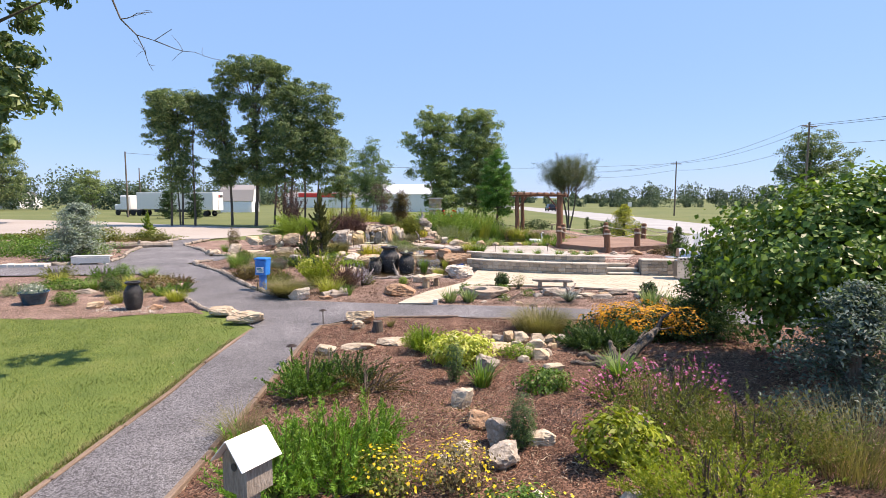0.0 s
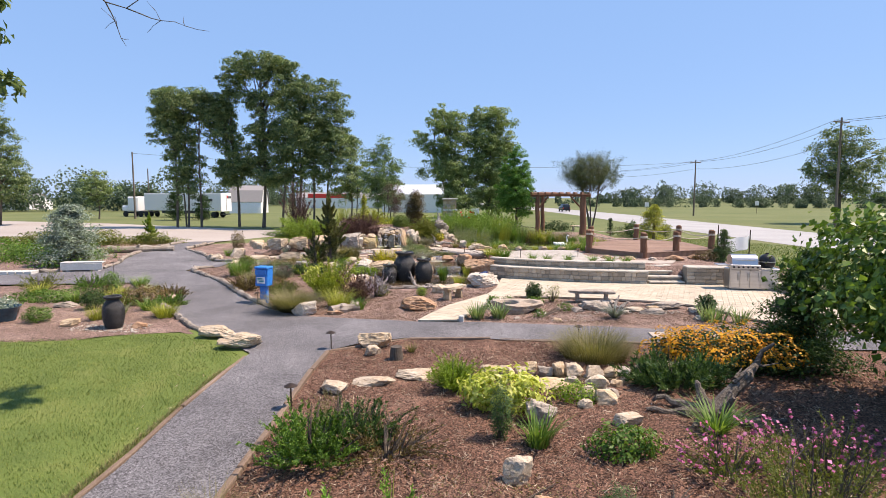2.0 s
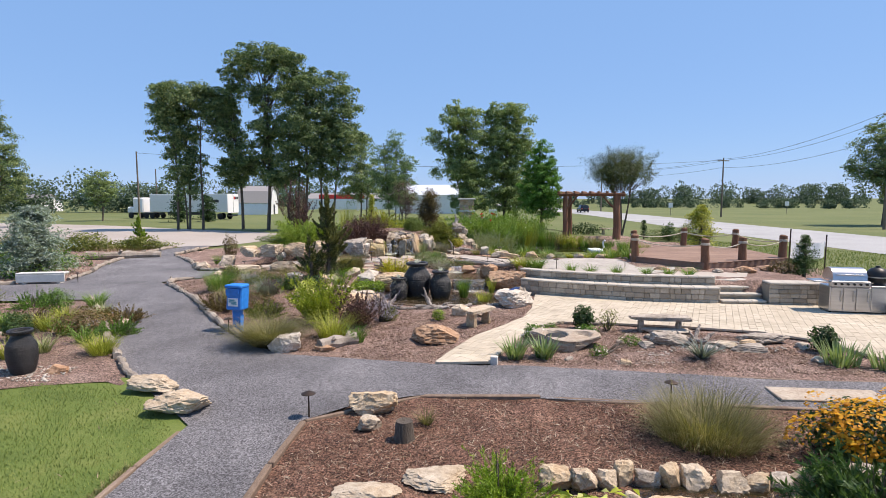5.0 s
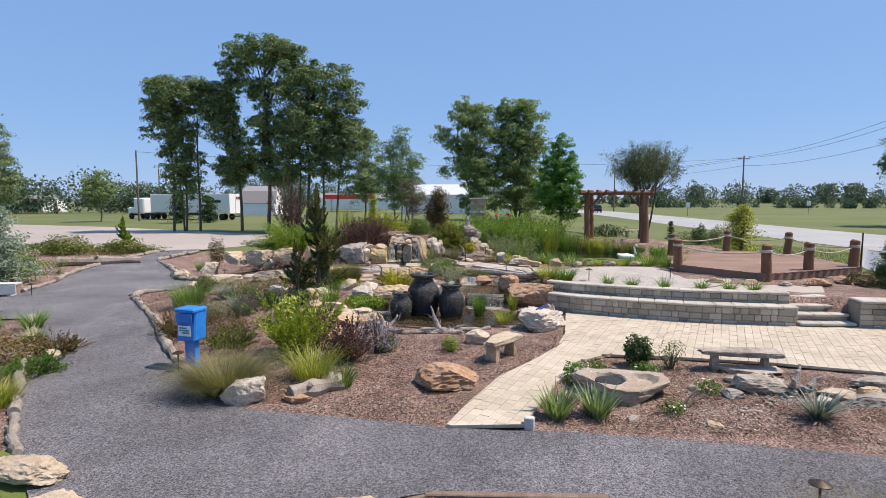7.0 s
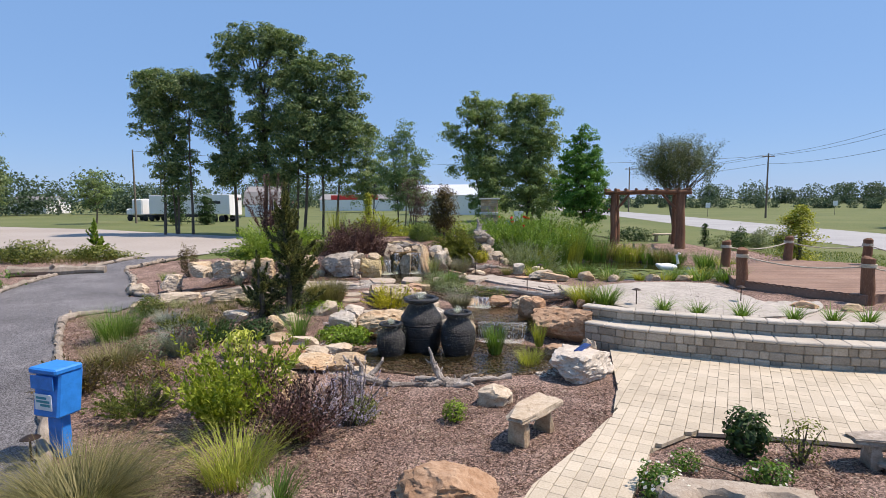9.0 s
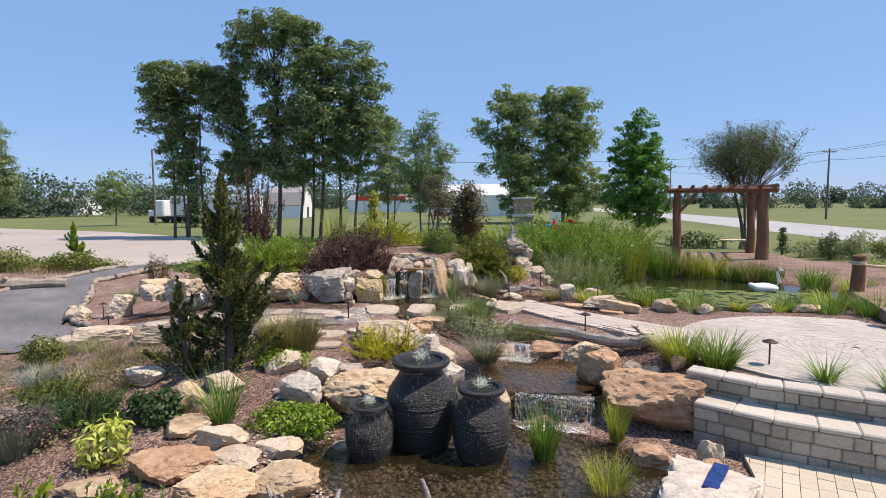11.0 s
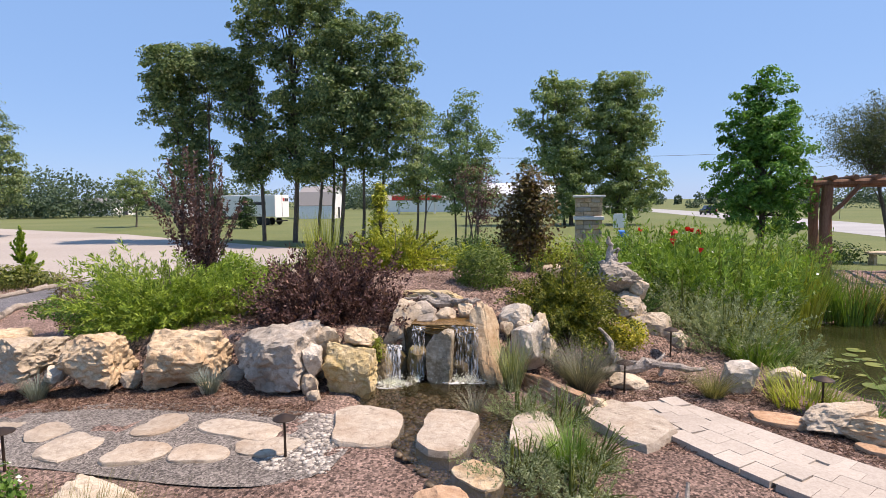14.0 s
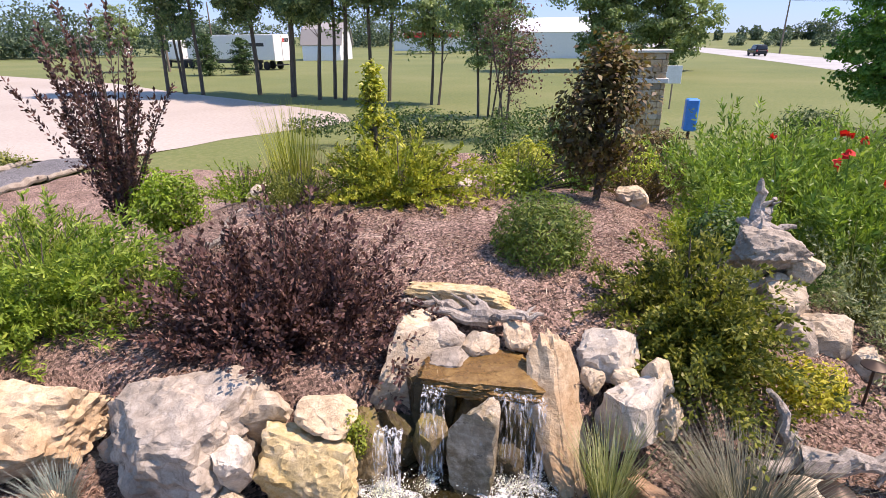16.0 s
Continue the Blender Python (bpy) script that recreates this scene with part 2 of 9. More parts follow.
plain("blue_plastic", (0.012, 0.215, 0.66), 0.42, 0.0, 0.1)
plain("white_paint", (0.78, 0.78, 0.77), 0.5)
plain("white_sheet", (0.82, 0.82, 0.82), 0.75)
plain("red_paint", (0.55, 0.035, 0.03), 0.5)
plain("dark_print", (0.03, 0.03, 0.035), 0.6)
plain("teal_print", (0.05, 0.30, 0.36), 0.6)
plain("roof_grey", (0.26, 0.25, 0.245), 0.9)
plain("rubber", (0.02, 0.02, 0.02), 0.85)
plain("dark_glass", (0.015, 0.02, 0.025), 0.08)
plain("rope", (0.52, 0.46, 0.36), 0.95, 0.0, 0.15)
plain("blue_mosaic", (0.012, 0.03, 0.14), 0.25, 0.0, 0.3)
plain("blue_glaze", (0.025, 0.075, 0.11), 0.2, 0.0, 0.15)
plain("silver_roof", (0.80, 0.81, 0.82), 0.42, 0.35)
plain("car_dark", (0.02, 0.022, 0.03), 0.2, 0.4)
plain("car_silver", (0.55, 0.56, 0.58), 0.25, 0.6)
plain("brown_metal", (0.05, 0.032, 0.022), 0.5, 0.5)
plain("wire", (0.03, 0.03, 0.03), 0.7)
leafmat("leaf_oak", (0.062, 0.115, 0.048), (0.135, 0.208, 0.082), (0.30, 0.37, 0.155), 0.45, 0.25)
# far woods: distance haze put into the greens as extra blue
leafmat("leaf_far_hazed", (0.055, 0.098, 0.062), (0.092, 0.146, 0.090), (0.138, 0.198, 0.118), 0.6, 0.2)
leafmat("leaf_mid", (0.115, 0.185, 0.075), (0.215, 0.30, 0.118), (0.35, 0.425, 0.185), 0.45, 0.3)
leafmat("leaf_birch", (0.100, 0.175, 0.080), (0.165, 0.260, 0.115), (0.270, 0.380, 0.170), 0.45, 0.3)
leafmat("leaf_pear", (0.05, 0.152, 0.028), (0.102, 0.254, 0.044), (0.169, 0.356, 0.067))
leafmat("leaf_willow", (0.055, 0.08, 0.035), (0.1, 0.13, 0.06), (0.19, 0.22, 0.11))
leafmat("leaf_redbud", (0.042, 0.095, 0.018), (0.088, 0.172, 0.030), (0.215, 0.325, 0.062), 0.42, 0.28)
leafmat("leaf_blue", (0.16, 0.22, 0.2), (0.28, 0.36, 0.32), (0.42, 0.5, 0.46))
leafmat("leaf_spruce", (0.060, 0.102, 0.090), (0.114, 0.174, 0.156), (0.192, 0.258, 0.228))
leafmat("leaf_green", (0.044, 0.112, 0.019), (0.094, 0.200, 0.031), (0.169, 0.294, 0.050))
leafmat("leaf_bright", (0.11, 0.20, 0.02), (0.20, 0.32, 0.03), (0.32, 0.44, 0.06))
leafmat("leaf_juniper", (0.1, 0.18, 0.025), (0.23, 0.34, 0.05), (0.42, 0.52, 0.1))
leafmat("leaf_gold", (0.30, 0.30, 0.02), (0.50, 0.46, 0.04), (0.68, 0.60, 0.09))
leafmat("leaf_lime", (0.34, 0.42, 0.06), (0.55, 0.6, 0.13), (0.74, 0.74, 0.3))
leafmat("leaf_dark", (0.023, 0.055, 0.021), (0.046, 0.094, 0.031), (0.078, 0.143, 0.044))
leafmat("leaf_purple", (0.045, 0.022, 0.022), (0.115, 0.058, 0.055), (0.25, 0.14, 0.12), 0.5, 0.2)
leafmat("leaf_bronze", (0.065, 0.039, 0.019), (0.124, 0.085, 0.033), (0.195, 0.163, 0.052), 0.5, 0.25)
leafmat("leaf_olive", (0.075, 0.106, 0.025), (0.144, 0.175, 0.037), (0.237, 0.256, 0.062))
leafmat("leaf_dry", (0.13, 0.10, 0.045), (0.23, 0.19, 0.09), (0.36, 0.31, 0.17), 0.7, 0.25)
leafmat("grass_green", (0.069, 0.150, 0.025), (0.138, 0.250, 0.044), (0.250, 0.362, 0.088), 0.55, 0.3)
leafmat("grass_lawn", (0.060, 0.108, 0.022), (0.118, 0.175, 0.036), (0.235, 0.265, 0.075), 0.6, 0.3)
leafmat("grass_tan", (0.10, 0.105, 0.035), (0.19, 0.18, 0.075), (0.33, 0.29, 0.14), 0.6, 0.3)
leafmat("iris_leaf", (0.13, 0.20, 0.075), (0.23, 0.33, 0.13), (0.46, 0.52, 0.28), 0.5, 0.25)
leafmat("grass_blue", (0.13, 0.16, 0.145), (0.21, 0.25, 0.23), (0.32, 0.36, 0.33), 0.6, 0.2)
leafmat("grass_dark", (0.09, 0.095, 0.075), (0.18, 0.18, 0.13), (0.32, 0.3, 0.22), 0.6, 0.2)
leafmat("grass_yellow", (0.20, 0.23, 0.035), (0.33, 0.36, 0.06), (0.48, 0.50, 0.12), 0.6, 0.3)
leafmat("petal_orange", (0.48, 0.20, 0.01), (0.64, 0.30, 0.012), (0.74, 0.42, 0.02), 0.6, 0.3)
leafmat("petal_yellow", (0.62, 0.42, 0.015), (0.78, 0.58, 0.03), (0.85, 0.70, 0.06), 0.6, 0.3)
leafmat("petal_pink", (0.42, 0.08, 0.22), (0.56, 0.14, 0.33), (0.68, 0.26, 0.46), 0.6, 0.3)
leafmat("petal_white", (0.72, 0.72, 0.66), (0.80, 0.80, 0.76), (0.85, 0.85, 0.82), 0.6, 0.3)
leafmat("petal_red", (0.50, 0.01, 0.01), (0.66, 0.02, 0.02), (0.78, 0.06, 0.04), 0.6, 0.3)
leafmat("petal_lavender", (0.32, 0.28, 0.42), (0.42, 0.38, 0.52), (0.52, 0.48, 0.60), 0.6, 0.3)
leafmat("straw", (0.22, 0.15, 0.10), (0.38, 0.29, 0.21), (0.56, 0.47, 0.37), 0.9, 0.0)
leafmat("grass_pale", (0.16, 0.20, 0.08), (0.31, 0.34, 0.17), (0.52, 0.52, 0.33), 0.6, 0.3)
leafmat("chip", (0.060, 0.030, 0.020), (0.17, 0.093, 0.064), (0.38, 0.265, 0.20), 0.9, 0.0)
leafmat("lily_pad", (0.09, 0.14, 0.03), (0.16, 0.20, 0.045), (0.25, 0.26, 0.07), 0.4, 0.1)

leafmat("leaf_conifer", (0.036, 0.05, 0.022), (0.115, 0.128, 0.05), (0.33, 0.33, 0.15))
leafmat("leaf_goldgreen", (0.184, 0.230, 0.029), (0.345, 0.380, 0.046), (0.552, 0.540, 0.103))
leafmat("leaf_ballgreen", (0.065, 0.117, 0.023), (0.130, 0.195, 0.036), (0.221, 0.286, 0.058))
leafmat("leaf_olive_dark", (0.06, 0.083, 0.016), (0.15, 0.175, 0.03), (0.34, 0.335, 0.07))
leafmat("leaf_meadow", (0.09, 0.17, 0.03), (0.18, 0.30, 0.05), (0.33, 0.45, 0.10))
leafmat("leaf_silvergreen", (0.15, 0.19, 0.1), (0.25, 0.3, 0.165), (0.38, 0.42, 0.26))
leafmat("leaf_yellowgreen", (0.14, 0.20, 0.02), (0.26, 0.33, 0.035), (0.42, 0.46, 0.07))
leafmat("leaf_greendark", (0.031, 0.075, 0.025), (0.062, 0.125, 0.037), (0.112, 0.188, 0.062))
leafmat("leaf_fresh", (0.081, 0.196, 0.023), (0.149, 0.310, 0.034), (0.241, 0.425, 0.069))
leafmat("leaf_pinkgreen", (0.12, 0.09, 0.04), (0.18, 0.15, 0.05), (0.28, 0.16, 0.10))
leafmat("path_chip", (0.04, 0.04, 0.044), (0.125, 0.123, 0.13), (0.42, 0.41, 0.405), 0.9, 0.0)

def watermat(name, col, alpha, bump):
    m, t, b = nodes_of(name)
    vec = t.nodes.new("ShaderNodeNewGeometry").outputs["Position"]
    n = noise_of(t, vec, 9.0, 4, 0.6)
    t.links.new(ramp(t, noise_of(t, vec, 1.2, 4), [(0.35, tuple(c * 0.6 for c in col)), (0.65, tuple(c * 1.3 for c in col))]), b.inputs["Base Color"])
    b.inputs["Roughness"].default_value, b.inputs["Specular IOR Level"].default_value = 0.05, 0.6
    b.inputs["Alpha"].default_value = alpha
    bp = t.nodes.new("ShaderNodeBump")
    bp.inputs["Strength"].default_value, bp.inputs["Distance"].default_value = bump, 0.02
    t.links.new(n, bp.inputs["Height"])
    t.links.new(bp.outputs[0], b.inputs["Normal"])
    MATS[name] = m


watermat("pond_water", (0.030, 0.036, 0.012), 0.82, 0.12)
watermat("amber_water", (0.066, 0.040, 0.014), 0.6, 0.35)
watermat("stream_water", (0.030, 0.024, 0.009), 0.52, 0.6)


def foammat(name, low, most):
    m, t, b = nodes_of(name)
    vec = t.nodes.new("ShaderNodeNewGeometry").outputs["Position"]
    n = noise_of(t, vec, 14.0, 5, 0.7, (3.5, 3.5, 0.35))
    b.inputs["Base Color"].default_value = (0.82, 0.85, 0.88, 1)
    b.inputs["Roughness"].default_value = 0.25
    t.links.new(ramp(t, n, [(low, (0.0, 0.0, 0.0)), (low + 0.22, (most,) * 3)]), b.inputs["Alpha"])
    MATS[name] = m


foammat("falling_water", 0.42, 0.8)
foammat("falling_veil", 0.47, 0.74)


def foam_sheet_mat():
    m, t, b = nodes_of("foam_sheet")
    vec = t.nodes.new("ShaderNodeNewGeometry").outputs["Position"]
    n = noise_of(t, vec, 22.0, 8, 0.75)
    b.inputs["Base Color"].default_value = (0.85, 0.87, 0.88, 1)
    b.inputs["Roughness"].default_value = 0.5
    t.links.new(ramp(t, n, [(0.45, (0.0, 0.0, 0.0)), (0.62, (0.85, 0.85, 0.85))]), b.inputs["Alpha"])
    MATS["foam_sheet"] = m


foam_sheet_mat()
leafmat("foam", (0.6, 0.62, 0.64), (0.75, 0.77, 0.8), (0.86, 0.88, 0.9), 0.3, 0.4)

# ---- mesh helpers ----
R = np.random.default_rng(7)


def mesh_of(name, V, F, smooth=False, sharp=34):
    """A mesh from an array of points and one or several arrays of faces."""
    V = np.asarray(V, np.float32).reshape(-1, 3)
    groups = F if isinstance(F, list) else [F]
    groups = [np.asarray(g, np.int32) for g in groups if len(g)]
    me = bpy.data.meshes.new(name)
    me.vertices.add(len(V))
    me.vertices.foreach_set("co", V.ravel())
    idx = np.concatenate([g.ravel() for g in groups])
    tot = np.concatenate([np.full(len(g), g.shape[1]) for g in groups])
    me.loops.add(len(idx))
    me.loops.foreach_set("vertex_index", idx)
    me.polygons.add(len(tot))
    me.polygons.foreach_set("loop_start", np.concatenate([[0], np.cumsum(tot)[:-1]]).astype(np.int32))
    me.update(calc_edges=True)
    me.polygons.foreach_set("use_smooth", np.full(len(tot), bool(smooth) or len(tot) < 20000))
    if not smooth and len(tot) < 20000:
        me.set_sharp_from_angle(angle=radians(sharp))
    return me


def part(name, me, material, parent=None, label="", m=None):
    """One mesh object under a thing or a part. me: a mesh, or (points, faces)."""
    if isinstance(me, tuple):
        me = mesh_of(name, *me)
    if material and not me.materials:
        me.materials.append(MATS[material])
    ob = new(name, me)
    if parent is not None:
        ob.parent = parent
    if m is not None:
        ob.matrix_basis = m
    if label:
        tagged(ob, label)
    return ob


def thing(name, label, category, m=None, group="", kind="", me=None, material=None):
    """A top-level thing: an Empty at its base, or one mesh."""
    if me is None:
        ob = new(name)
        ob.empty_display_size = 0.1
    else:
        ob = part(name, me, material)
    if m is not None:
        ob.matrix_basis = m
    return tagged(ob, label, category, group, kind)


def join(*pieces):
    Vs, Fs, off = [], {}, 0
    for V, F in pieces:
        V = np.asarray(V, float).reshape(-1, 3)
        Vs.append(V)
        for g in (F if isinstance(F, list) else [F]):
            g = np.asarray(g, int)
            if len(g):
                Fs.setdefault(g.shape[1], []).append(g + off)
        off += len(V)
    return np.concatenate(Vs), [np.concatenate(g) for g in Fs.values()]


def box(x0, x1, y0, y1, z0, z1, bev=0.0):
    """A box with chamfered edges (every edge, when bev > 0)."""
    if bev <= 0:
        V = np.array([(x, y, z) for z in (z0, z1) for y in (y0, y1) for x in (x0, x1)], float)
        return V, np.array([(0, 2, 3, 1), (4, 5, 7, 6), (0, 1, 5, 4), (2, 6, 7, 3), (0, 4, 6, 2), (1, 3, 7, 5)])
    bm = bmesh.new()
    bmesh.ops.create_cube(bm, size=1)
    for v in bm.verts:
        v.co = Vector(((x0 + x1) / 2 + v.co.x * (x1 - x0), (y0 + y1) / 2 + v.co.y * (y1 - y0), (z0 + z1) / 2 + v.co.z * (z1 - z0)))
    bmesh.ops.bevel(bm, geom=bm.edges[:], offset=bev, segments=1, affect="EDGES")
    bm.verts.index_update()
    V = np.array([v.co[:] for v in bm.verts])
    F = {}
    for f in bm.faces:
        F.setdefault(len(f.verts), []).append([v.index for v in f.verts])
    bm.free()
    return V, [np.array(g) for g in F.values()]


def lathe(profile, n=20, cap=True):
    """A turned body from (radius, height) pairs."""
    P = np.array(profile, float)
    a = np.linspace(0, 2 * np.pi, n, endpoint=False)
    V = np.stack([np.outer(P[:, 0], np.cos(a)), np.outer(P[:, 0], np.sin(a)), np.repeat(P[:, 1:], n, 1)], -1).reshape(-1, 3)
    i, j = np.meshgrid(np.arange(len(P) - 1), np.arange(n), indexing="ij")
    k = (j + 1) % n
    F = np.stack([i * n + j, i * n + k, (i + 1) * n + k, (i + 1) * n + j], -1).reshape(-1, 4)
    return V, F


def tube(points, radii, n=7):
    """A tapered, bent tube along points."""
    P, r = np.asarray(points, float), np.asarray(radii, float)
    d = np.gradient(P, axis=0)
    d /= np.linalg.norm(d, axis=1)[:, None] + 1e-9
    ref = np.where(np.abs(d[:, 2:]) > 0.9, np.array([[1.0, 0, 0]]), np.array([[0, 0, 1.0]]))
    u = np.cross(d, ref)
    u /= np.linalg.norm(u, axis=1)[:, None] + 1e-9
    w = np.cross(d, u)
    a = np.linspace(0, 2 * np.pi, n, endpoint=False)
    V = (P[:, None] + r[:, None, None] * (u[:, None] * np.cos(a)[None, :, None] + w[:, None] * np.sin(a)[None, :, None])).reshape(-1, 3)
    i, j = np.meshgrid(np.arange(len(P) - 1), np.arange(n), indexing="ij")
    k = (j + 1) % n
    F = np.stack([i * n + j, i * n + k, (i + 1) * n + k, (i + 1) * n + j], -1).reshape(-1, 4)
    ends = [np.arange(n)[::-1], np.arange(n) + (len(P) - 1) * n]
    return V, [F, np.array(ends)]


def moved(VF, m):
    V, F = VF
    m = np.array(m)
    return np.asarray(V) @ m[:3, :3].T + m[:3, 3], F


def sm(a, b, x):
    t = np.clip((np.asarray(x, float) - a) / (b - a), 0, 1)
    return t * t * (3 - 2 * t)


# ---- the lie of the land ----
def wall_line(x):
    return np.interp(x, [1.2, 1.7, 4.65, 7.0, 8.4, 9.9], [24.85, 24.52, 23.42, 23.10, 22.98, 22.85])


def oval(x, y, cx, cy, rx, ry):
    return ((x - cx) / rx) ** 2 + ((y - cy) / ry) ** 2


STREAM = [(-3.75, 31.1), (-3.6, 30.2), (-3.1, 29.3), (-2.5, 28.6), (-1.8, 27.9), (-1.25, 27.3), (-0.95, 26.7)]


def stream_distance(x, y):
    best = np.full(np.shape(x), 9.0)
    for (ax, ay), (bx, by) in zip(STREAM, STREAM[1:]):
        dx, dy = bx - ax, by - ay
        t = np.clip(((x - ax) * dx + (y - ay) * dy) / (dx * dx + dy * dy), 0, 1)
        best = np.minimum(best, np.hypot(x - ax - t * dx, y - ay - t * dy))
    return best


def H(x, y):
    """Height of the ground."""
    x, y = np.asarray(x, float), np.asarray(y, float)
    k = sm(0.4, 1.3, x)
    soft = np.where(x < -4, sm(19.5, 29.5, y), sm(24.6, 28.6, y))
    soft = soft * (1 - sm(-5, -3, x)) + sm(24.6, 28.6, y) * sm(-5, -3, x)
    hard = sm(wall_line(x) + 0.52, wall_line(x) + 0.66, y)
    z = 0.68 * (soft * (1 - k) + hard * k)
    z *= sm(-13, -6.5, x) * (1 - 0.65 * sm(9.9, 12.5, x)) * (1 - sm(44, 58, y)) * (1 - sm(14, 22, x))
    front = np.interp(x, [-11, -4.75, -4.45, -2.95, -2.6, -1.5, 0], [30.95, 30.9, 31.32, 31.38, 31.75, 32.1, 32.5])
    rise = np.interp(x, [-11.2, -9, -4, -2.2, -0.9, 0.4], [0.0, 0.58, 0.66, 0.55, 0.35, 0.0])
    z += rise * sm(0, 1, (y - front) / np.interp(x, [-3, -2], [0.28, 0.8])) * (1 - sm(35.5, 42, y))
    z += 0.42 * sm(31.4, 33.3, y) * (1 - sm(34, 39.5, y)) * sm(-9.5, -6.5, x) * (1 - sm(-2.9, -0.6, x))
    bed = np.interp(y, [25.6, 27.0, 28.2, 30.9], [0.30, 0.44, 0.56, 0.62])
    q = stream_distance(x, y)
    c = (1 - sm(0.32, 0.62, q)) * (y < 31.2)
    z = np.where(c > 0, z * (1 - c) + np.minimum(z, bed) * c, z)
    for cx, cy, rx, ry, zb in ((-1.6, 24.0, 2.15, 1.15, -0.10), (-0.75, 26.2, 0.95, 0.85, 0.30), (4.4, 33.6, 3.4, 3.0, 0.25), (-3.72, 30.45, 0.85, 0.80, 0.55)):
        c = 1 - sm(0.8, 1.2, oval(x, y, cx, cy, rx, ry))
        z = z * (1 - c) + zb * c
    z = z + 0.03 * np.sin(0.9 * x + 0.4) * np.sin(0.7 * y) * sm(-2.9, -1.5, x) * (y < 14) + 0.10 * sm(0.2, 2.5, x) * (1 - sm(11.5, 13.5, y)) * (1 - sm(8, 12, x))
    return z


def spread(lo, hi, fine_lo, fine_hi, step, grow=1.22):
    mid = list(np.arange(fine_lo, fine_hi + 1e-6, step))
    up, d = [fine_hi], step
    while up[-1] < hi:
        d *= grow
        up.append(up[-1] + d)
    down, d = [fine_lo], step
    while down[-1] > lo:
        d *= grow
        down.append(down[-1] - d)
    return np.array(down[:0:-1] + mid + up[1:])


gx, gy = spread(-2600, 2600, -14, 14, 0.3), spread(-900, 3200, 14, 42, 0.3)
GX, GY = np.meshgrid(gx, gy)
near_garden = sm(-30, -22, GX) * (1 - sm(15, 20, GX)) * sm(-6, -3, GY) * (1 - sm(43.5, 45.5, GY))
GZ = np.min([H(GX + a, GY + b) for a in (-0.35, 0, 0.35) for b in (-0.35, 0, 0.35)], 0) * near_garden + H(GX, GY) * (1 - near_garden) - 0.08 * near_garden
nx, ny = len(gx), len(gy)
gi, gj = np.meshgrid(np.arange(ny - 1), np.arange(nx - 1), indexing="ij")
ground_faces = np.stack([gi * nx + gj, gi * nx + gj + 1, (gi + 1) * nx + gj + 1, (gi + 1) * nx + gj], -1).reshape(-1, 4)
thing("ground", "wide mown grass field, partly dry", "ground", kind="structure", me=mesh_of("ground", np.stack([GX, GY, GZ], -1), ground_faces, True), material="grass_field")


def inside(x, y, poly):
    x, y = np.asarray(x, float), np.asarray(y, float)
    c = np.zeros(x.shape, bool)
    for (ax, ay), (bx, by) in zip(poly, poly[1:] + poly[:1]):
        if ay != by:
            c ^= ((ay > y) != (by > y)) & (x < (bx - ax) * (y - ay) / (by - ay) + ax)
    return c


def rounded(poly, times=2):
    """Corner cutting, so that outlines bend."""
    P = np.array(poly, float)
    for _ in range(times):
        Q = np.roll(P, -1, 0)
        P = np.stack([0.75 * P + 0.25 * Q, 0.25 * P + 0.75 * Q], 1).reshape(-1, 2)
    return [tuple(p) for p in P]


def patch(name, poly, lift, material, step, label, category, kind="structure", rough=0.0, flat=None):
    """A sheet laid over the ground inside an outline."""
    from mathutils.geometry import delaunay_2d_cdt
    P = np.array(poly)
    lo, hi = P.min(0), P.max(0)
    X, Y = np.meshgrid(np.arange(lo[0], hi[0], step) + step / 2, np.arange(lo[1], hi[1], step) + step / 2)
    X, Y = X.ravel() + R.uniform(-0.2, 0.2, X.size) * step, Y.ravel() + R.uniform(-0.2, 0.2, X.size) * step
    keep = inside(X, Y, poly)
    edge = []
    for a, b in zip(P, np.roll(P, -1, 0)):
        n = max(1, int(np.hypot(*(b - a)) / step))
        edge += [a + (b - a) * i / n for i in range(n)]
    edge = np.array(edge)
    pts = np.concatenate([edge, np.stack([X[keep], Y[keep]], -1)])
    n = len(edge)
    out = delaunay_2d_cdt([Vector(p) for p in pts], [], [list(range(n))], 1, 1e-5)
    V = np.array([v[:] for v in out[0]])
    F = np.array(out[2])
    z = (H(V[:, 0], V[:, 1]) if flat is None else np.full(len(V), flat)) + lift
    if rough:
        z = z + np.array([noise.noise((x * 1.7, y * 1.7, 0)) for x, y in V]) * rough
    return thing(name, label, category, kind=kind, me=mesh_of(name, np.column_stack([V, z]), F, True), material=material)


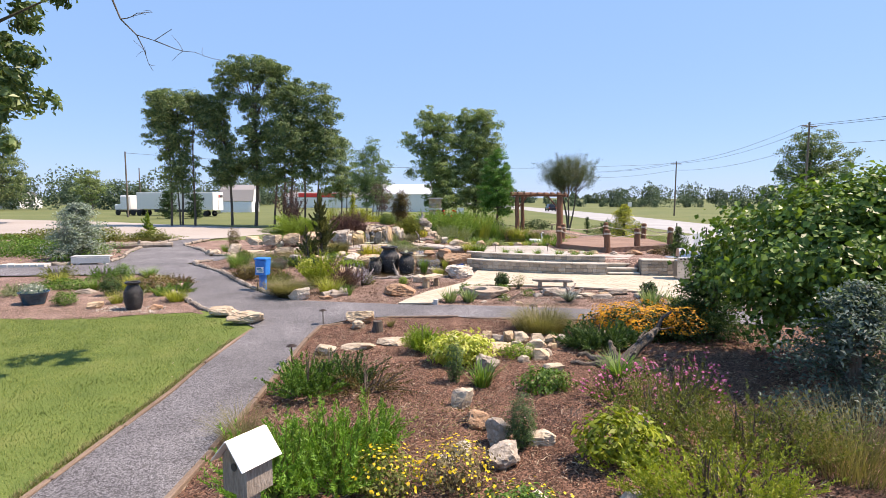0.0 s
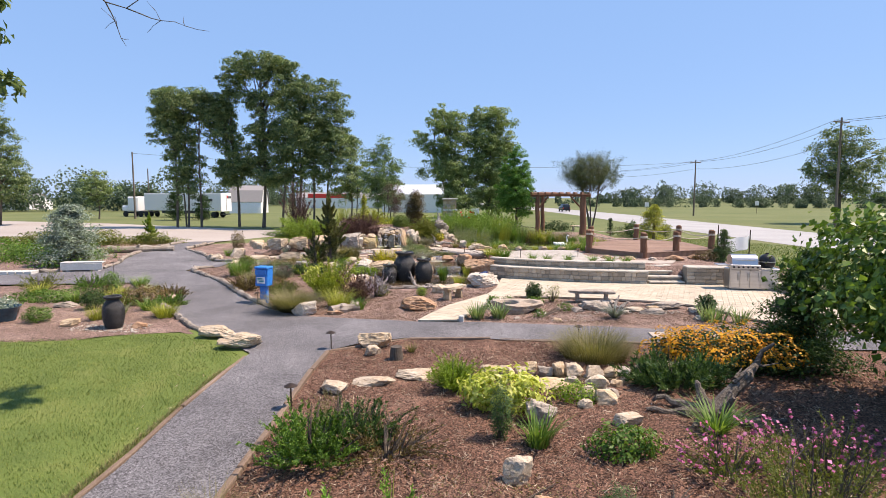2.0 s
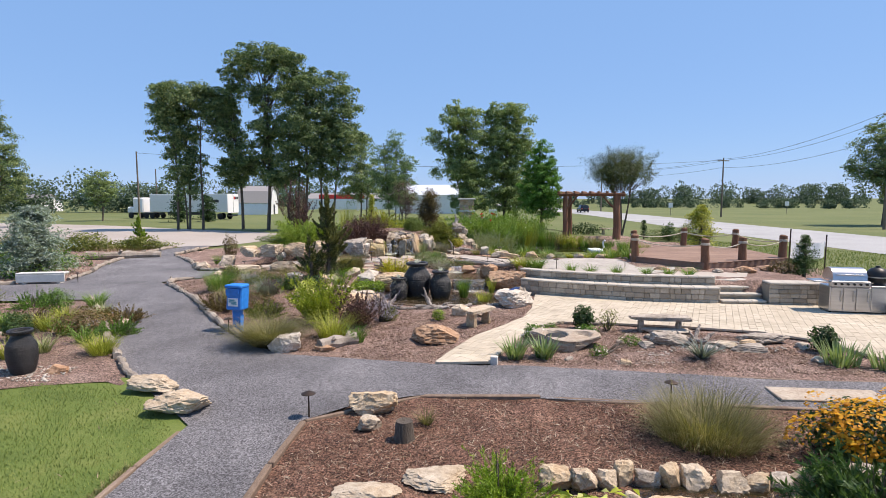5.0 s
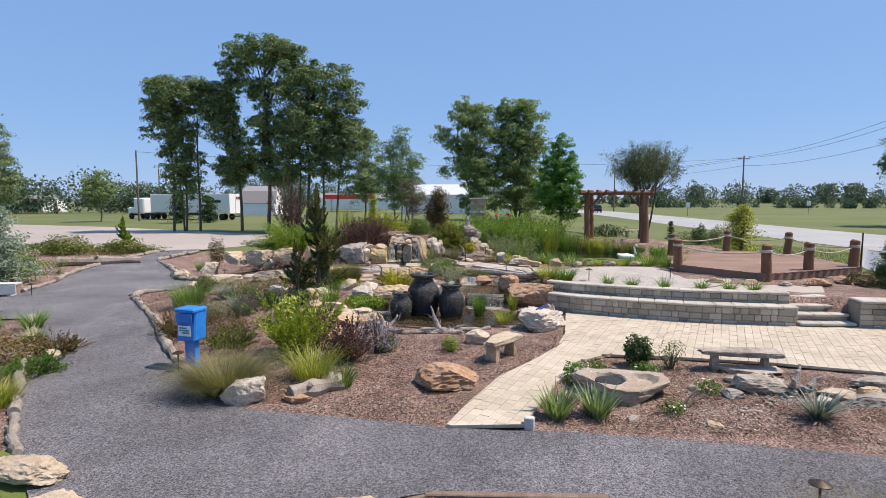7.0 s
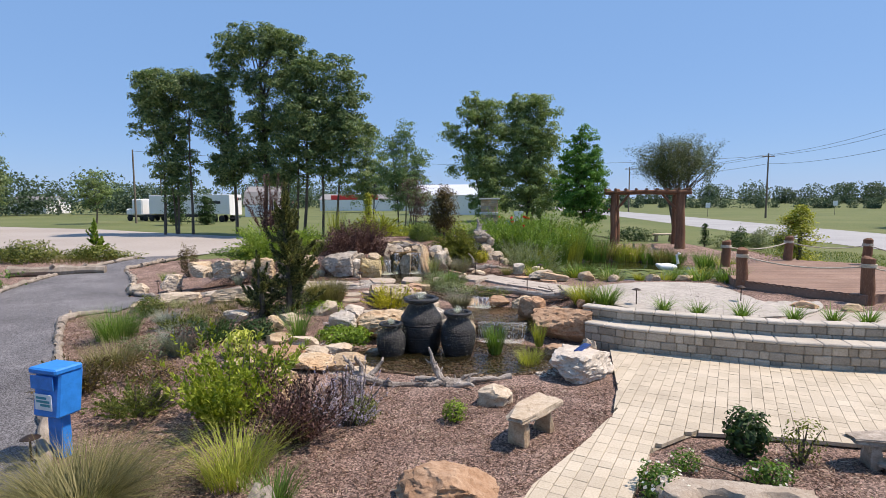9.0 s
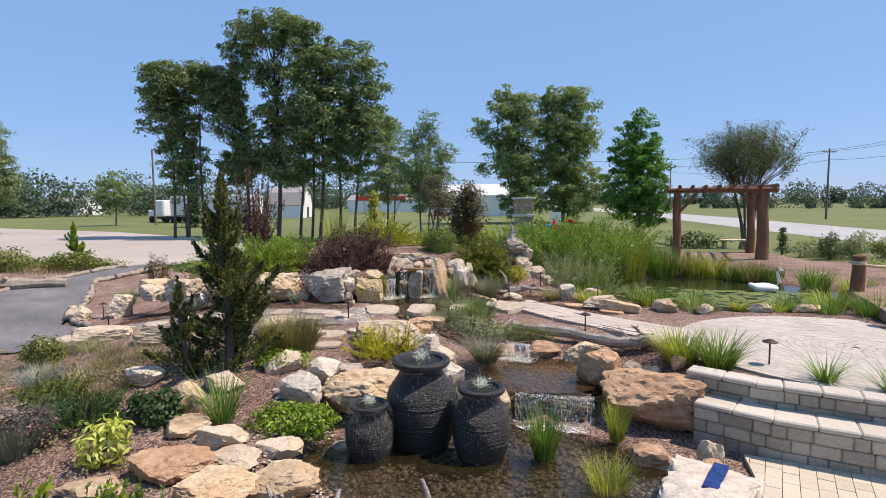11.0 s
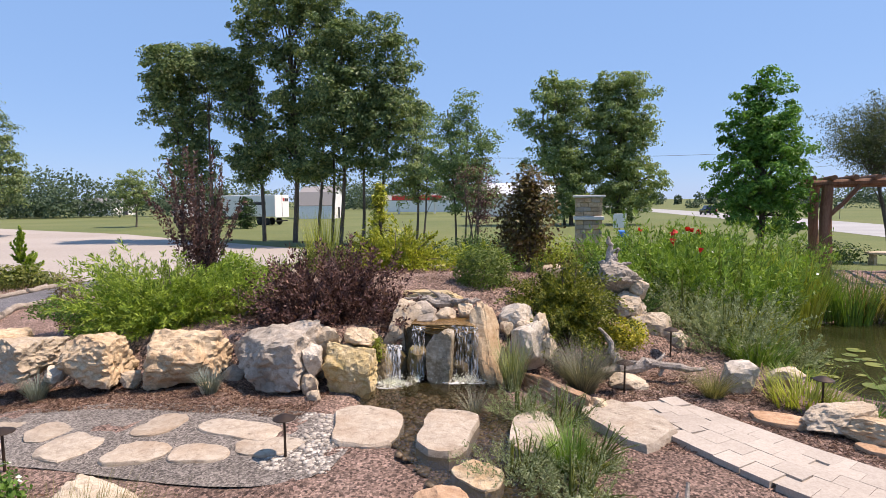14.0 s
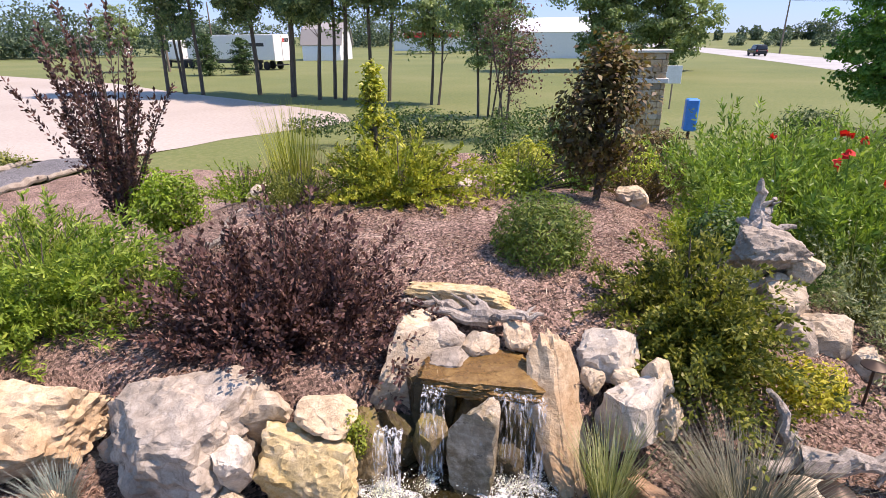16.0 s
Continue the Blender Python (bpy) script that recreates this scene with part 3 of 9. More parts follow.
GRAVEL = [(-4.6, -4), (-4.55, 6.0), (-4.58, 6.9), (-4.55, 8.8), (-4.7, 10.5), (-4.75, 12.6), (-4.78, 13.7), (-5.9, 14.8), (-7.3, 16.2), (-9.4, 18.8), (-11.4, 21.5), (-13.0, 23.3),
          (-16.3, 22.8), (-26, 21.5), (-26, 24.8), (-18.9, 25.8), (-16.6, 27.2), (-17.2, 29.5), (-18.4, 32), (-19.6, 36), (-20.0, 40), (-20.2, 42.9), (-18.6, 43.6), (-17.9, 42), (-17.6, 37),
          (-15.2, 34), (-14.0, 32.2), (-12.9, 30.3), (-11.4, 29.6), (-11.3, 27.4), (-12.4, 27.6), (-12.7, 27.0), (-10.8, 24.6), (-9.0, 22.4), (-7.2, 19.9), (-5.9, 18.3), (-4.6, 17.3), (-3.3, 17.1), (-1.4, 16.75), (0.3, 16.7), (2.6, 16.4),
          (4.8, 16.05), (8, 15.9), (14, 15.5), (14, 13.9), (8, 14.2), (4, 14.65), (2.2, 14.85), (0.2, 14.95), (-1.3, 15.1), (-2.4, 14.7), (-3.2, 13.9), (-3.22, 12.1), (-3.12, 10.8), (-3.05, 9.5), (-3.0, 5), (-3.0, -4)]
PATIO = [(-1.4, 16.72), (-1.1, 17.6), (-0.55, 18.9), (0.2, 20.0), (0.8, 21.0), (1.15, 22.2), (1.55, 24.5), (4.6, 23.5), (7.0, 23.2), (8.4, 23.1), (11.2, 22.8), (11.2, 20.5), (11.4, 18.6), (12.1, 17.0), (8.4, 16.2),
         (7.6, 17.2), (7.2, 18.7), (6.3, 19.5), (4.6, 20.0), (2.9, 20.3), (1.7, 20.4), (1.05, 19.9), (0.37, 18.5), (-0.3, 16.82)]
patch("mulch_bed_front", [(-3.0, -4), (13.5, -4), (13.5, 14.0), (8, 14.25), (2.2, 14.9), (-1.3, 15.15), (-2.45, 14.75), (-3.25, 13.9), (-3.1, 9.5)], 0.0, "mulch", 0.22, "red-brown shredded bark mulch bed", "mulch bed", rough=0.05)
patch("mulch_bed_main", [(-1.4, 16.7), (-3.3, 17.05), (-4.6, 17.25), (-7.2, 19.8), (-10.8, 24.5), (-12.7, 27.0), (-11.3, 27.4), (-11.4, 29.6), (-12.9, 30.4), (-14, 32.3), (-15.2, 34.1), (-17.6, 37), (-17.6, 41.6), (-15.6, 42.3), (-12, 42.9), (-6, 43.2), (0, 44.3), (14, 44.8), (14.5, 30), (14, 20), (12.3, 17), (11.5, 16),
      (4.8, 16.0), (0.3, 16.6)], 0.0, "mulch_old", 0.25, "red-brown bark mulch on a planted mound", "mulch bed", rough=0.05)
patch("mulch_bed_left", [(-6.0, 15.1), (-7.3, 16.4), (-9.4, 19.0), (-13.0, 23.2), (-16.3, 22.6), (-25.5, 21.3), (-25.5, 14.8), (-13, 14.75), (-10.6, 14.55), (-9.3, 14.75), (-8.2, 15.35), (-7.2, 15.5)], 0.005, "mulch_old", 0.35, "mulch and soil bed with low plants", "mulch bed", rough=0.04)
patch("mulch_bed_outer", [(-16.6, 27.3), (-18.4, 32.1), (-19.7, 36), (-20.1, 40), (-20.3, 41.8), (-30, 42), (-44, 42.8), (-44, 25), (-26, 25), (-18.9, 25.9)], 0.0, "mulch_old", 0.8, "mulched planting bed beside the path", "mulch bed", rough=0.04)
patch("lawn", [(-4.62, -4), (-4.6, 9), (-4.72, 12.6), (-4.7, 13.75), (-5.8, 14.95), (-7.15, 16.1), (-8.2, 15.7), (-9.3, 15.0), (-10.6, 14.8), (-13, 15), (-25, 15), (-25, -4)], 0.0, "lawn_soil", 0.4, "short green lawn with dry patches", "lawn", rough=0.02)
patch("gravel_path", GRAVEL, 0.03, "gravel", 0.35, "blue-grey crushed stone path", "path", rough=0.02)
patch("flagstone_gravel", rounded([(-11.3, 28.0), (-9.5, 28.25), (-7, 28.3), (-5.2, 28.2), (-4.1, 28.5), (-4.3, 29.9), (-6, 29.95), (-8.5, 29.8), (-11.3, 29.6)]), 0.012, "gravel_brown", 0.3, "grey gravel between flagstones", "path", rough=0.02)
patch("patio_bed", PATIO, 0.02, "joint_sand", 0.5, "sand bed under patio pavers", "patio", flat=0.0)
patch("parking_lot", [(-130, 104), (-84, 87), (-65, 79.2), (-43.7, 71.6), (-32, 64.8), (-24, 60.8), (-17.9, 57.3), (-14.6, 55.2), (-13.4, 53), (-14.0, 51.2), (-15.3, 49.5), (-16.6, 47.4), (-17.1, 45.6), (-18.3, 43.4), (-20.5, 42.7), (-30, 43.2), (-44, 45), (-60, 50), (-130, 68)], 0.012, "asphalt_pale", 2.0, "pale weathered asphalt parking lot", "parking lot")
ROAD = [(30.5, -60), (29.8, 10), (28.8, 45), (28.3, 75), (28.6, 110), (27.0, 150), (16, 300), (-40, 640)]
ra, rb = [], []
for (ax, ay), (bx, by) in zip(ROAD, ROAD[1:] + [(-62, 760)]):
    d = Vector((bx - ax, by - ay)).normalized()
    ra.append((ax - d.y * 5.5, ay + d.x * 5.5))
    rb.append((ax + d.y * 5.5, ay - d.x * 5.5))
patch("road", ra + rb[::-1], 0.02, "road_grey", 6.0, "pale grey two-lane asphalt road", "road")


# ---- plants: leaf, blade and tree makers ----
def unit(v):
    return v / (np.linalg.norm(v, axis=-1, keepdims=True) + 1e-9)


def leaves(C, N, size, aspect=0.5, fold=0.18, jitter=0.6, droop=0.0, rng=R):
    """Pointed leaves at the places C that face roughly along N: folded four-cornered blades."""
    n = len(C)
    N = unit(N + rng.normal(0, jitter, (n, 3)))
    A = rng.normal(0, 1, (n, 3))
    A[:, 2] -= droop
    A = unit(A - N * (A * N).sum(1, keepdims=True))
    B = np.cross(N, A)
    s = (size * rng.uniform(0.65, 1.3, n))[:, None]
    V = np.stack([C - A * s * 0.5, C + B * s * aspect * 0.5 + N * s * fold, C + A * s * 0.5, C - B * s * aspect * 0.5 + N * s * fold], 1)
    k = np.arange(n)[:, None] * 4
    return V.reshape(-1, 3), k + np.array([[0, 1, 2, 3]])


def ball_points(n, shapes, shell=0.55, rng=R, lump=0.25, freq=2.2):
    """Points in a union of ellipsoids (cx, cy, cz, rx, ry, rz), denser to the outside, with a lumpy outline."""
    S = np.array(shapes, float)
    w = S[:, 3] * S[:, 4] * S[:, 5]
    pick = rng.choice(len(S), n, p=w / w.sum())
    d = unit(rng.normal(0, 1, (n, 3)))
    r = shell + (1 - shell) * rng.uniform(0, 1, n) ** 0.6
    ph = rng.uniform(0, 6, 6)
    q = d * freq
    r = r * (1 + lump * (np.sin(q[:, 0] * 2.1 + ph[0] + pick) * np.sin(q[:, 1] * 2.3 + ph[1]) + 0.6 * np.sin(q[:, 2] * 4.1 + ph[2]) * np.sin(q[:, 0] * 3.7 + ph[3] + 2 * pick)))
    return S[pick, :3] + d * r[:, None] * S[pick, 3:], d


def blades(n, spread_, length, width, lean=0.35, droop=0.6, rng=R, seg=3, base=None, up=None):
    """Bent grass blades that rise from a clump."""
    a = rng.uniform(0, 2 * np.pi, n)
    r = spread_ * np.sqrt(rng.uniform(0, 1, n))
    P0 = np.stack([r * np.cos(a), r * np.sin(a), np.zeros(n)], 1) if base is None else base
    b = a + rng.normal(0, 0.5, n)
    out = np.stack([np.cos(b), np.sin(b), np.zeros(n)], 1)
    side = np.stack([-np.sin(b), np.cos(b), np.zeros(n)], 1)
    L = length * rng.uniform(0.55, 1.1, n)
    ln = lean * rng.uniform(0.2, 1.5, n)
    dr = droop * rng.uniform(0.3, 1.4, n)
    rows = []
    for i in range(seg + 1):
        f = i / seg
        h = L * (f - 0.35 * dr * f * f)
        o = L * (ln * f + dr * 0.55 * f * f)
        c = P0 + out * o[:, None] + np.array([[0, 0, 1.0]]) * np.maximum(h, 0.0)[:, None]
        w = width * (1 - f) ** 0.7 * 0.5
        rows += [c - side * w, c + side * w] if i < seg else [c]
    V = np.stack(rows, 1)
    m = V.shape[1]
    k = np.arange(n)[:, None] * m
    quads = np.concatenate([k + np.array([[2 * i, 2 * i + 1, 2 * i + 3, 2 * i + 2]]) for i in range(seg - 1)]) if seg > 1 else np.zeros((0, 4), int)
    tris = k + np.array([[m - 3, m - 2, m - 1]])
    return V.reshape(-1, 3), [quads, tris]


def sprays(name, label, x, y, leaf, L, n, per, size, lift=(15, 80), droop=0.25, base=0.12, aspect=0.3, category="shrub", seed=1, z=None, group="", start=0.25, wide=0.06, squash=(1, 1), flower=None, twig="bark", bend=0.35):
    """Branchlets that arch out from the base, leaves set along each of them."""
    rng = np.random.default_rng(seed)
    z = float(H(x, y)) if z is None else z
    root = thing(name, label, category, pose(x, y, z), group)
    a = rng.uniform(0, 2 * np.pi, n)
    e = np.radians(rng.uniform(lift[0], lift[1], n))
    ln = L * rng.uniform(0.55, 1.1, n) * (1 + 0.18 * np.sin(3 * a + seed) + 0.1 * np.sin(5 * a))
    b0 = base * np.sqrt(rng.uniform(0, 1, n))
    turn = rng.normal(0, bend, n)

    def at(k, t):
        az = a[k] + turn[k] * t
        o = b0[k] + ln[k] * np.cos(e[k]) * t
        h = ln[k] * (np.sin(e[k]) * t - droop * t * t)
        return np.stack([np.cos(az) * o * squash[0], np.sin(az) * o * squash[1], h], -1)

    k = np.repeat(np.arange(n), per)
    t = start + (1 - start) * rng.uniform(0, 1, n * per) ** 0.8
    C = at(k, t)
    T = unit(at(k, t + 0.05) - C)
    side = unit(rng.normal(0, 1, C.shape))
    C = C + side * (wide * rng.uniform(0.1, 1, len(C)))[:, None] * (1.1 - 0.6 * t)[:, None]
    A = unit(T * 0.8 + side * 0.9 + np.array([0, 0, 0.15]))
    N = unit(np.cross(A, rng.normal(0, 1, C.shape)) + np.array([0, 0, 0.35]))
    B = np.cross(N, A)
    s_ = (size * rng.uniform(0.6, 1.3, len(C)))[:, None]
    V = np.stack([C - A * s_ * 0.5, C + B * s_ * aspect * 0.5, C + A * s_ * 0.5, C - B * s_ * aspect * 0.5], 1)
    ok = C[:, 2] > 0.0
    V = V[ok]
    tagged(part("foliage", (V.reshape(-1, 3), np.arange(len(V) * 4).reshape(-1, 4)), leaf, root), kind="stuff")
    m = min(n, 60)
    ps = [(np.maximum(at(np.full(5, i), np.linspace(0, 0.96, 5)), -0.03), np.linspace(0.010 + 0.006 * L, 0.003, 5)) for i in range(m)]
    tagged(part("stem", limbs(ps, 4), twig, root), kind="stuff")
    if flower:
        mat, fn, fs = flower
        kk = rng.integers(0, n, fn)
        Q = at(kk, rng.uniform(0.85, 1.03, fn)) + np.array([0, 0, 0.02])
        tagged(part("flower", leaves(Q, rng.normal(0, 0.4, Q.shape) + np.array([0, -0.3, 1.0]), fs, 0.95, 0.12, 0.4, 0, rng), mat, root), kind="stuff")
    return root


def limbs(path_list, n=6):
    return join(*[tube(p, r, n) for p, r in path_list])


def tree(name, label, x, y, shapes, trunks, leaf, size, clumps, per, bark="bark", category="tree", fuzz=0.55, z=None, aspect=0.55, shell=0.35, seed=1, group="", lump=0.25, droop=0.0, blob=0.0):
    """A tapered trunk with limbs that reach the clumps of leaves in the crown's ellipsoids."""
    rng = np.random.default_rng(seed)
    z = float(H(x, y)) if z is None else z
    root = thing(name, label, category, pose(x, y, z), group)
    C, D = ball_points(clumps, shapes, shell, rng, lump)
    top = max(s[2] + s[5] for s in shapes)
    paths = []
    ends = []
    for tx, ty, r, th, lx, ly in trunks:
        k = np.linspace(0, 1, 7)
        P = np.stack([tx + lx * k + 0.12 * r * 8 * np.sin(k * 5 + tx), ty + ly * k + 0.1 * r * 8 * np.sin(k * 4 + ty), th * k - 0.15 * (k == 0)], 1)
        paths.append((P, r * (0.95 - 0.78 * k) + 0.012))
        ends.append(P)
    for c in C[: min(len(C), 70)]:
        P = ends[int(np.argmin([np.hypot(*(e[-1, :2] - c[:2])) for e in ends]))]
        zt = c[2] * rng.uniform(0.5, 0.8)
        i = int(np.clip(np.searchsorted(P[:, 2], zt), 2, len(P) - 1))
        s = P[i]
        mid = s * 0.5 + c * 0.5 + np.array([0, 0, 0.05 * np.linalg.norm(c - s)])
        rr = trunks[0][2] * rng.uniform(0.16, 0.3)
        paths.append((np.array([s, mid, c]), [rr, rr * 0.6, rr * 0.2]))
    part("trunk", limbs(paths), bark, root)
    n = clumps * per
    mid = np.array([np.mean([s[i] for s in shapes]) for i in range(3)])
    if blob:
        tuft = np.repeat(blob * rng.uniform(0.4, 0.85, clumps), per)[:, None]
        lean_ = np.repeat(rng.normal(0, 0.3, (clumps, 3)), per, 0)
        d = unit(rng.normal(0, 1, (n, 3)) + np.array([0, 0, 0.55]) + lean_)
        cc = np.repeat(C, per, 0) + d * tuft * rng.uniform(0.45, 1.1, (n, 1)) * np.array([1, 1, 0.62])
        N = d + 0.3 * unit(cc - mid) + np.array([0, 0, 0.35])
    else:
        cc = np.repeat(C, per, 0) + rng.normal(0, 1, (n, 3)) * fuzz * np.array([1, 1, 0.7])
        N = unit(cc - mid) + np.array([0, 0, 0.6])
    part("crown", leaves(cc, N, size, aspect, 0.15, 0.45 if blob else 0.7, droop, rng), leaf, root)
    return root


def shrub(name, label, x, y, shapes, leaf, size, n, category="shrub", aspect=0.5, shell=0.45, seed=1, z=None, stems=8, flower=None, group="", lump=0.25, jitter=0.6, upward=0.5, droop=0.0):
    """Many small leaves in a lumpy body on thin stems; flowers at the outside."""
    rng = np.random.default_rng(seed)
    z = float(H(x, y)) if z is None else z
    root = thing(name, label, category, pose(x, y, z), group)
    C, D = ball_points(n, shapes, shell, rng, lump)
    low = C[:, 2] > 0.01
    C, D = C[low], D[low]
    tagged(part("foliage", leaves(C, D + np.array([0, 0, upward]), size, aspect, 0.15, jitter, droop, rng), leaf, root), kind="stuff")
    if stems:
        ps = []
        for c in C[:stems]:
            ps.append((np.array([[c[0] * 0.1, c[1] * 0.1, -0.03], c * np.array([0.45, 0.45, 0.5]), c * 0.92]), [0.016, 0.011, 0.004]))
        tagged(part("stem", limbs(ps, 5), "bark", root), kind="stuff")
    if flower:
        mat, fn, fs = flower
        C, D = ball_points(fn, [(s[0], s[1], s[2], s[3] * 1.04, s[4] * 1.04, s[5] * 1.06) for s in shapes], 0.93, rng, lump)
        up = (D[:, 2] > -0.1) & (C[:, 2] > 0.05)
        tagged(part("flower", leaves(C[up], D[up] + np.array([0, 0, 1.2]), fs, 0.9, 0.1, 0.4, 0, rng), mat, root), kind="stuff")
    return root


def clump(name, label, x, y, n, spread_, length, width, mat, lean=0.35, droop=0.6, category="ornamental grass", seed=1, z=None, plume=None, group=""):
    rng = np.random.default_rng(seed)
    z = float(H(x, y)) - 0.01 if z is None else z
    V = blades(n, spread_, length, width, lean, droop, rng)
    if plume:
        pm, pn, pl = plume
        root = thing(name, label, category, pose(x, y, z), group)
        part("blade", V, mat, root)
        part("plume", blades(pn, spread_ * 0.8, pl, width * 1.3, lean * 0.7, droop * 0.6, rng), pm, root)
        return root
    return thing(name, label, category, pose(x, y, z), group, me=mesh_of(name, *V), material=mat)


# ---- rocks ----
_b = bmesh.new()
bmesh.ops.create_icosphere(_b, subdivisions=4, radius=1)
_b.verts.index_update()
ICO_V = np.array([v.co[:] for v in _b.verts])
ICO_F = np.array([[v.index for v in f.verts] for f in _b.faces])
_b.free()
_b = bmesh.new()
bmesh.ops.create_icosphere(_b, subdivisions=5, radius=1)
_b.verts.index_update()
BIG_V = np.array([v.co[:] for v in _b.verts])
BIG_F = np.array([[v.index for v in f.verts] for f in _b.faces])
_b.free()
_b = bmesh.new()
bmesh.ops.create_icosphere(_b, subdivisions=1, radius=1)
_b.verts.index_update()
PEB_V = np.array([v.co[:] for v in _b.verts])
PEB_F = np.array([[v.index for v in f.verts] for f in _b.faces])
_b.free()


def rock_mesh(w, d, h, seed, cuts=15, block=0.66, rough=0.085):
    """A quarried lump: a squarish ball cut by random planes, then roughened."""
    rng = np.random.default_rng(seed)
    big = max(w, d) > 0.7
    V = (BIG_V if big else ICO_V).copy()
    m = np.abs(V).max(1, keepdims=True)
    V = V * (1 - block) + (V / m) * block * 0.86
    for _ in range(cuts):
        nrm = unit(rng.normal(0, 1, 3))
        lim = rng.uniform(0.58, 0.88)
        over = V @ nrm - lim
        V -= np.where(over > 0, over, 0)[:, None] * nrm * 0.97
    off = rng.uniform(0, 50, 3)
    for f, a in ((1.7, 0.08), (3.6, rough * 1.1), (7.5, rough * 0.8), (13.0, rough * 0.5)):
        V *= (1 + a * np.array([noise.noise(Vector(v * f + off)) for v in V]))[:, None]
    lay_ = np.array([noise.noise((0.0, 0.0, q * 7.0 + off[0])) for q in np.linspace(-1.4, 1.4, 90)])
    V[:, :2] *= (1 + 0.034 * np.interp(V[:, 2] + 0.12 * V[:, 0], np.linspace(-1.4, 1.4, 90), lay_))[:, None]
    V -= (V.max(0) + V.min(0)) / 2
    V = V / (V.max(0) - V.min(0)) * np.array([w, d, h])
    V[:, 2] += h / 2
    return V, BIG_F if big else ICO_F


def boulder(x, y, w, d, h, mat, rz=0.0, label="", seed=1, z=None, sink=0.06, tilt=(0, 0), cuts=15, block=0.66, group="garden boulders", name="boulder"):
    z = float(H(x, y)) if z is None else z
    me = mesh_of(name, *rock_mesh(w, d, h + sink, seed, cuts, block), sharp=20)
    words = {"rock_tan": "tan sandstone boulder", "rock_pale": "pale cream sandstone boulder", "rock_grey": "grey weathered limestone boulder", "rock_red": "red-brown sandstone boulder", "rock_white": "whitish quartz-like boulder", "rock_wet": "dark wet mossy boulder", "rock_moss": "yellow-mossed wet boulder", "rock_amber": "amber wet boulder", "rock_gold": "yellow-stained sandstone boulder", "rock_streak": "streaked wet standing stone"}
    return thing(name, label or words[mat] + " resting in mulch", "boulder", pose(x, y, z - sink, tilt[0], tilt[1], rz), group, me=me, material=mat)


def pebbles(name, label, spots, rmin, rmax, mat, seed=1):
    """Loose stones too many to count, one object."""
    rng = np.random.default_rng(seed)
    P = np.array(spots)
    n = len(P)
    s = rng.uniform(rmin, rmax, (n, 1, 1)) * rng.uniform(0.55, 1.3, (n, 1, 3)) * np.array([[[1, 1, 0.42]]])
    V = PEB_V[None] * s * (1 + rng.uniform(-0.15, 0.15, (n, len(PEB_V), 1)))
    a = rng.uniform(0, 6.28, n)
    c, sn = np.cos(a)[:, None], np.sin(a)[:, None]
    V = np.stack([V[..., 0] * c - V[..., 1] * sn, V[..., 0] * sn + V[..., 1] * c, V[..., 2]], -1) + P[:, None]
    F = (np.arange(n)[:, None, None] * len(PEB_V) + PEB_F[None]).reshape(-1, 3)
    return thing(name, label, "pebbles", kind="stuff", me=mesh_of(name, V.reshape(-1, 3), F, True), material=mat)


def scatter(n, poly, seed=1, lift=0.0):
    rng = np.random.default_rng(seed)
    P = np.array(poly)
    lo, hi = P.min(0), P.max(0)
    X, Y = rng.uniform(lo[0], hi[0], n * 3), rng.uniform(lo[1], hi[1], n * 3)
    k = inside(X, Y, poly)
    X, Y = X[k][:n], Y[k][:n]
    return np.stack([X, Y, H(X, Y) + lift], -1)


def oval_poly(cx, cy, rx, ry, n=28):
    return [(cx + rx * math.cos(a), cy + ry * math.sin(a)) for a in np.linspace(0, 2 * math.pi, n, endpoint=False)]


# ---- far background: trees, wood edge, buildings, poles ----
OAKS = "trees beside the parking lot"
tree("shade_tree", "tall dark green oak with a bare lower trunk", -30.3, 63, [(-0.9, 0, 13.2, 2.9, 2.6, 2.2), (2.0, 0, 13.4, 1.8, 1.8, 1.7), (-0.7, 0, 10.4, 2.5, 2.3, 2.3), (0.1, 0, 7.0, 2.0, 1.9, 2.8), (0.5, 0, 4.4, 1.7, 1.6, 1.4)], [(-0.8, 0, 0.13, 12.5, -0.2, 0), (0.1, 0.5, 0.12, 13, 0.1, 0), (1.6, 0.2, 0.13, 12, 0.4, 0), (-0.3, 0.9, 0.09, 10, -0.7, 0)], "leaf_oak", 0.25, 380, 70, seed=11, group=OAKS, shell=0.25, blob=1.0, lump=0.16)
tree("shade_tree", "dark oak with a narrow crown between two others", -24.6, 64, [(-2.2, 0, 12.5, 2.2, 2.1, 2.6), (-1.3, 0, 9.9, 2.0, 1.9, 3.2), (-0.8, 0, 14.2, 1.5, 1.5, 1.6), (-0.5, 0, 6.4, 2.2, 2.1, 2.1)], [(0, 0, 0.16, 14, -0.8, 0)], "leaf_oak", 0.25, 300, 70, seed=12, group=OAKS, shell=0.25, blob=0.95, lump=0.18)
tree("shade_tree", "tallest oak, crown broken by gaps", -21.5, 63, [(-0.5, 0, 17.2, 3.1, 2.8, 1.7), (1.6, 0, 17.7, 2.0, 1.9, 1.2), (-2.8, 0, 16.2, 1.6, 1.6, 1.4), (2.9, 0, 16.1, 2.0, 1.8, 1.8), (0.2, 0, 13.6, 2.1, 1.9, 2.1), (0.6, 0, 10.3, 2.2, 2.1, 1.9), (-1.0, 0, 7.5, 2.5, 2.3, 1.5), (0.9, 0, 5.5, 2.4, 2.3, 1.2)], [(0, 0, 0.2, 18, 0.3, 0)], "leaf_oak", 0.25, 430, 70, seed=13, group=OAKS, shell=0.25, blob=1.0, lump=0.18)
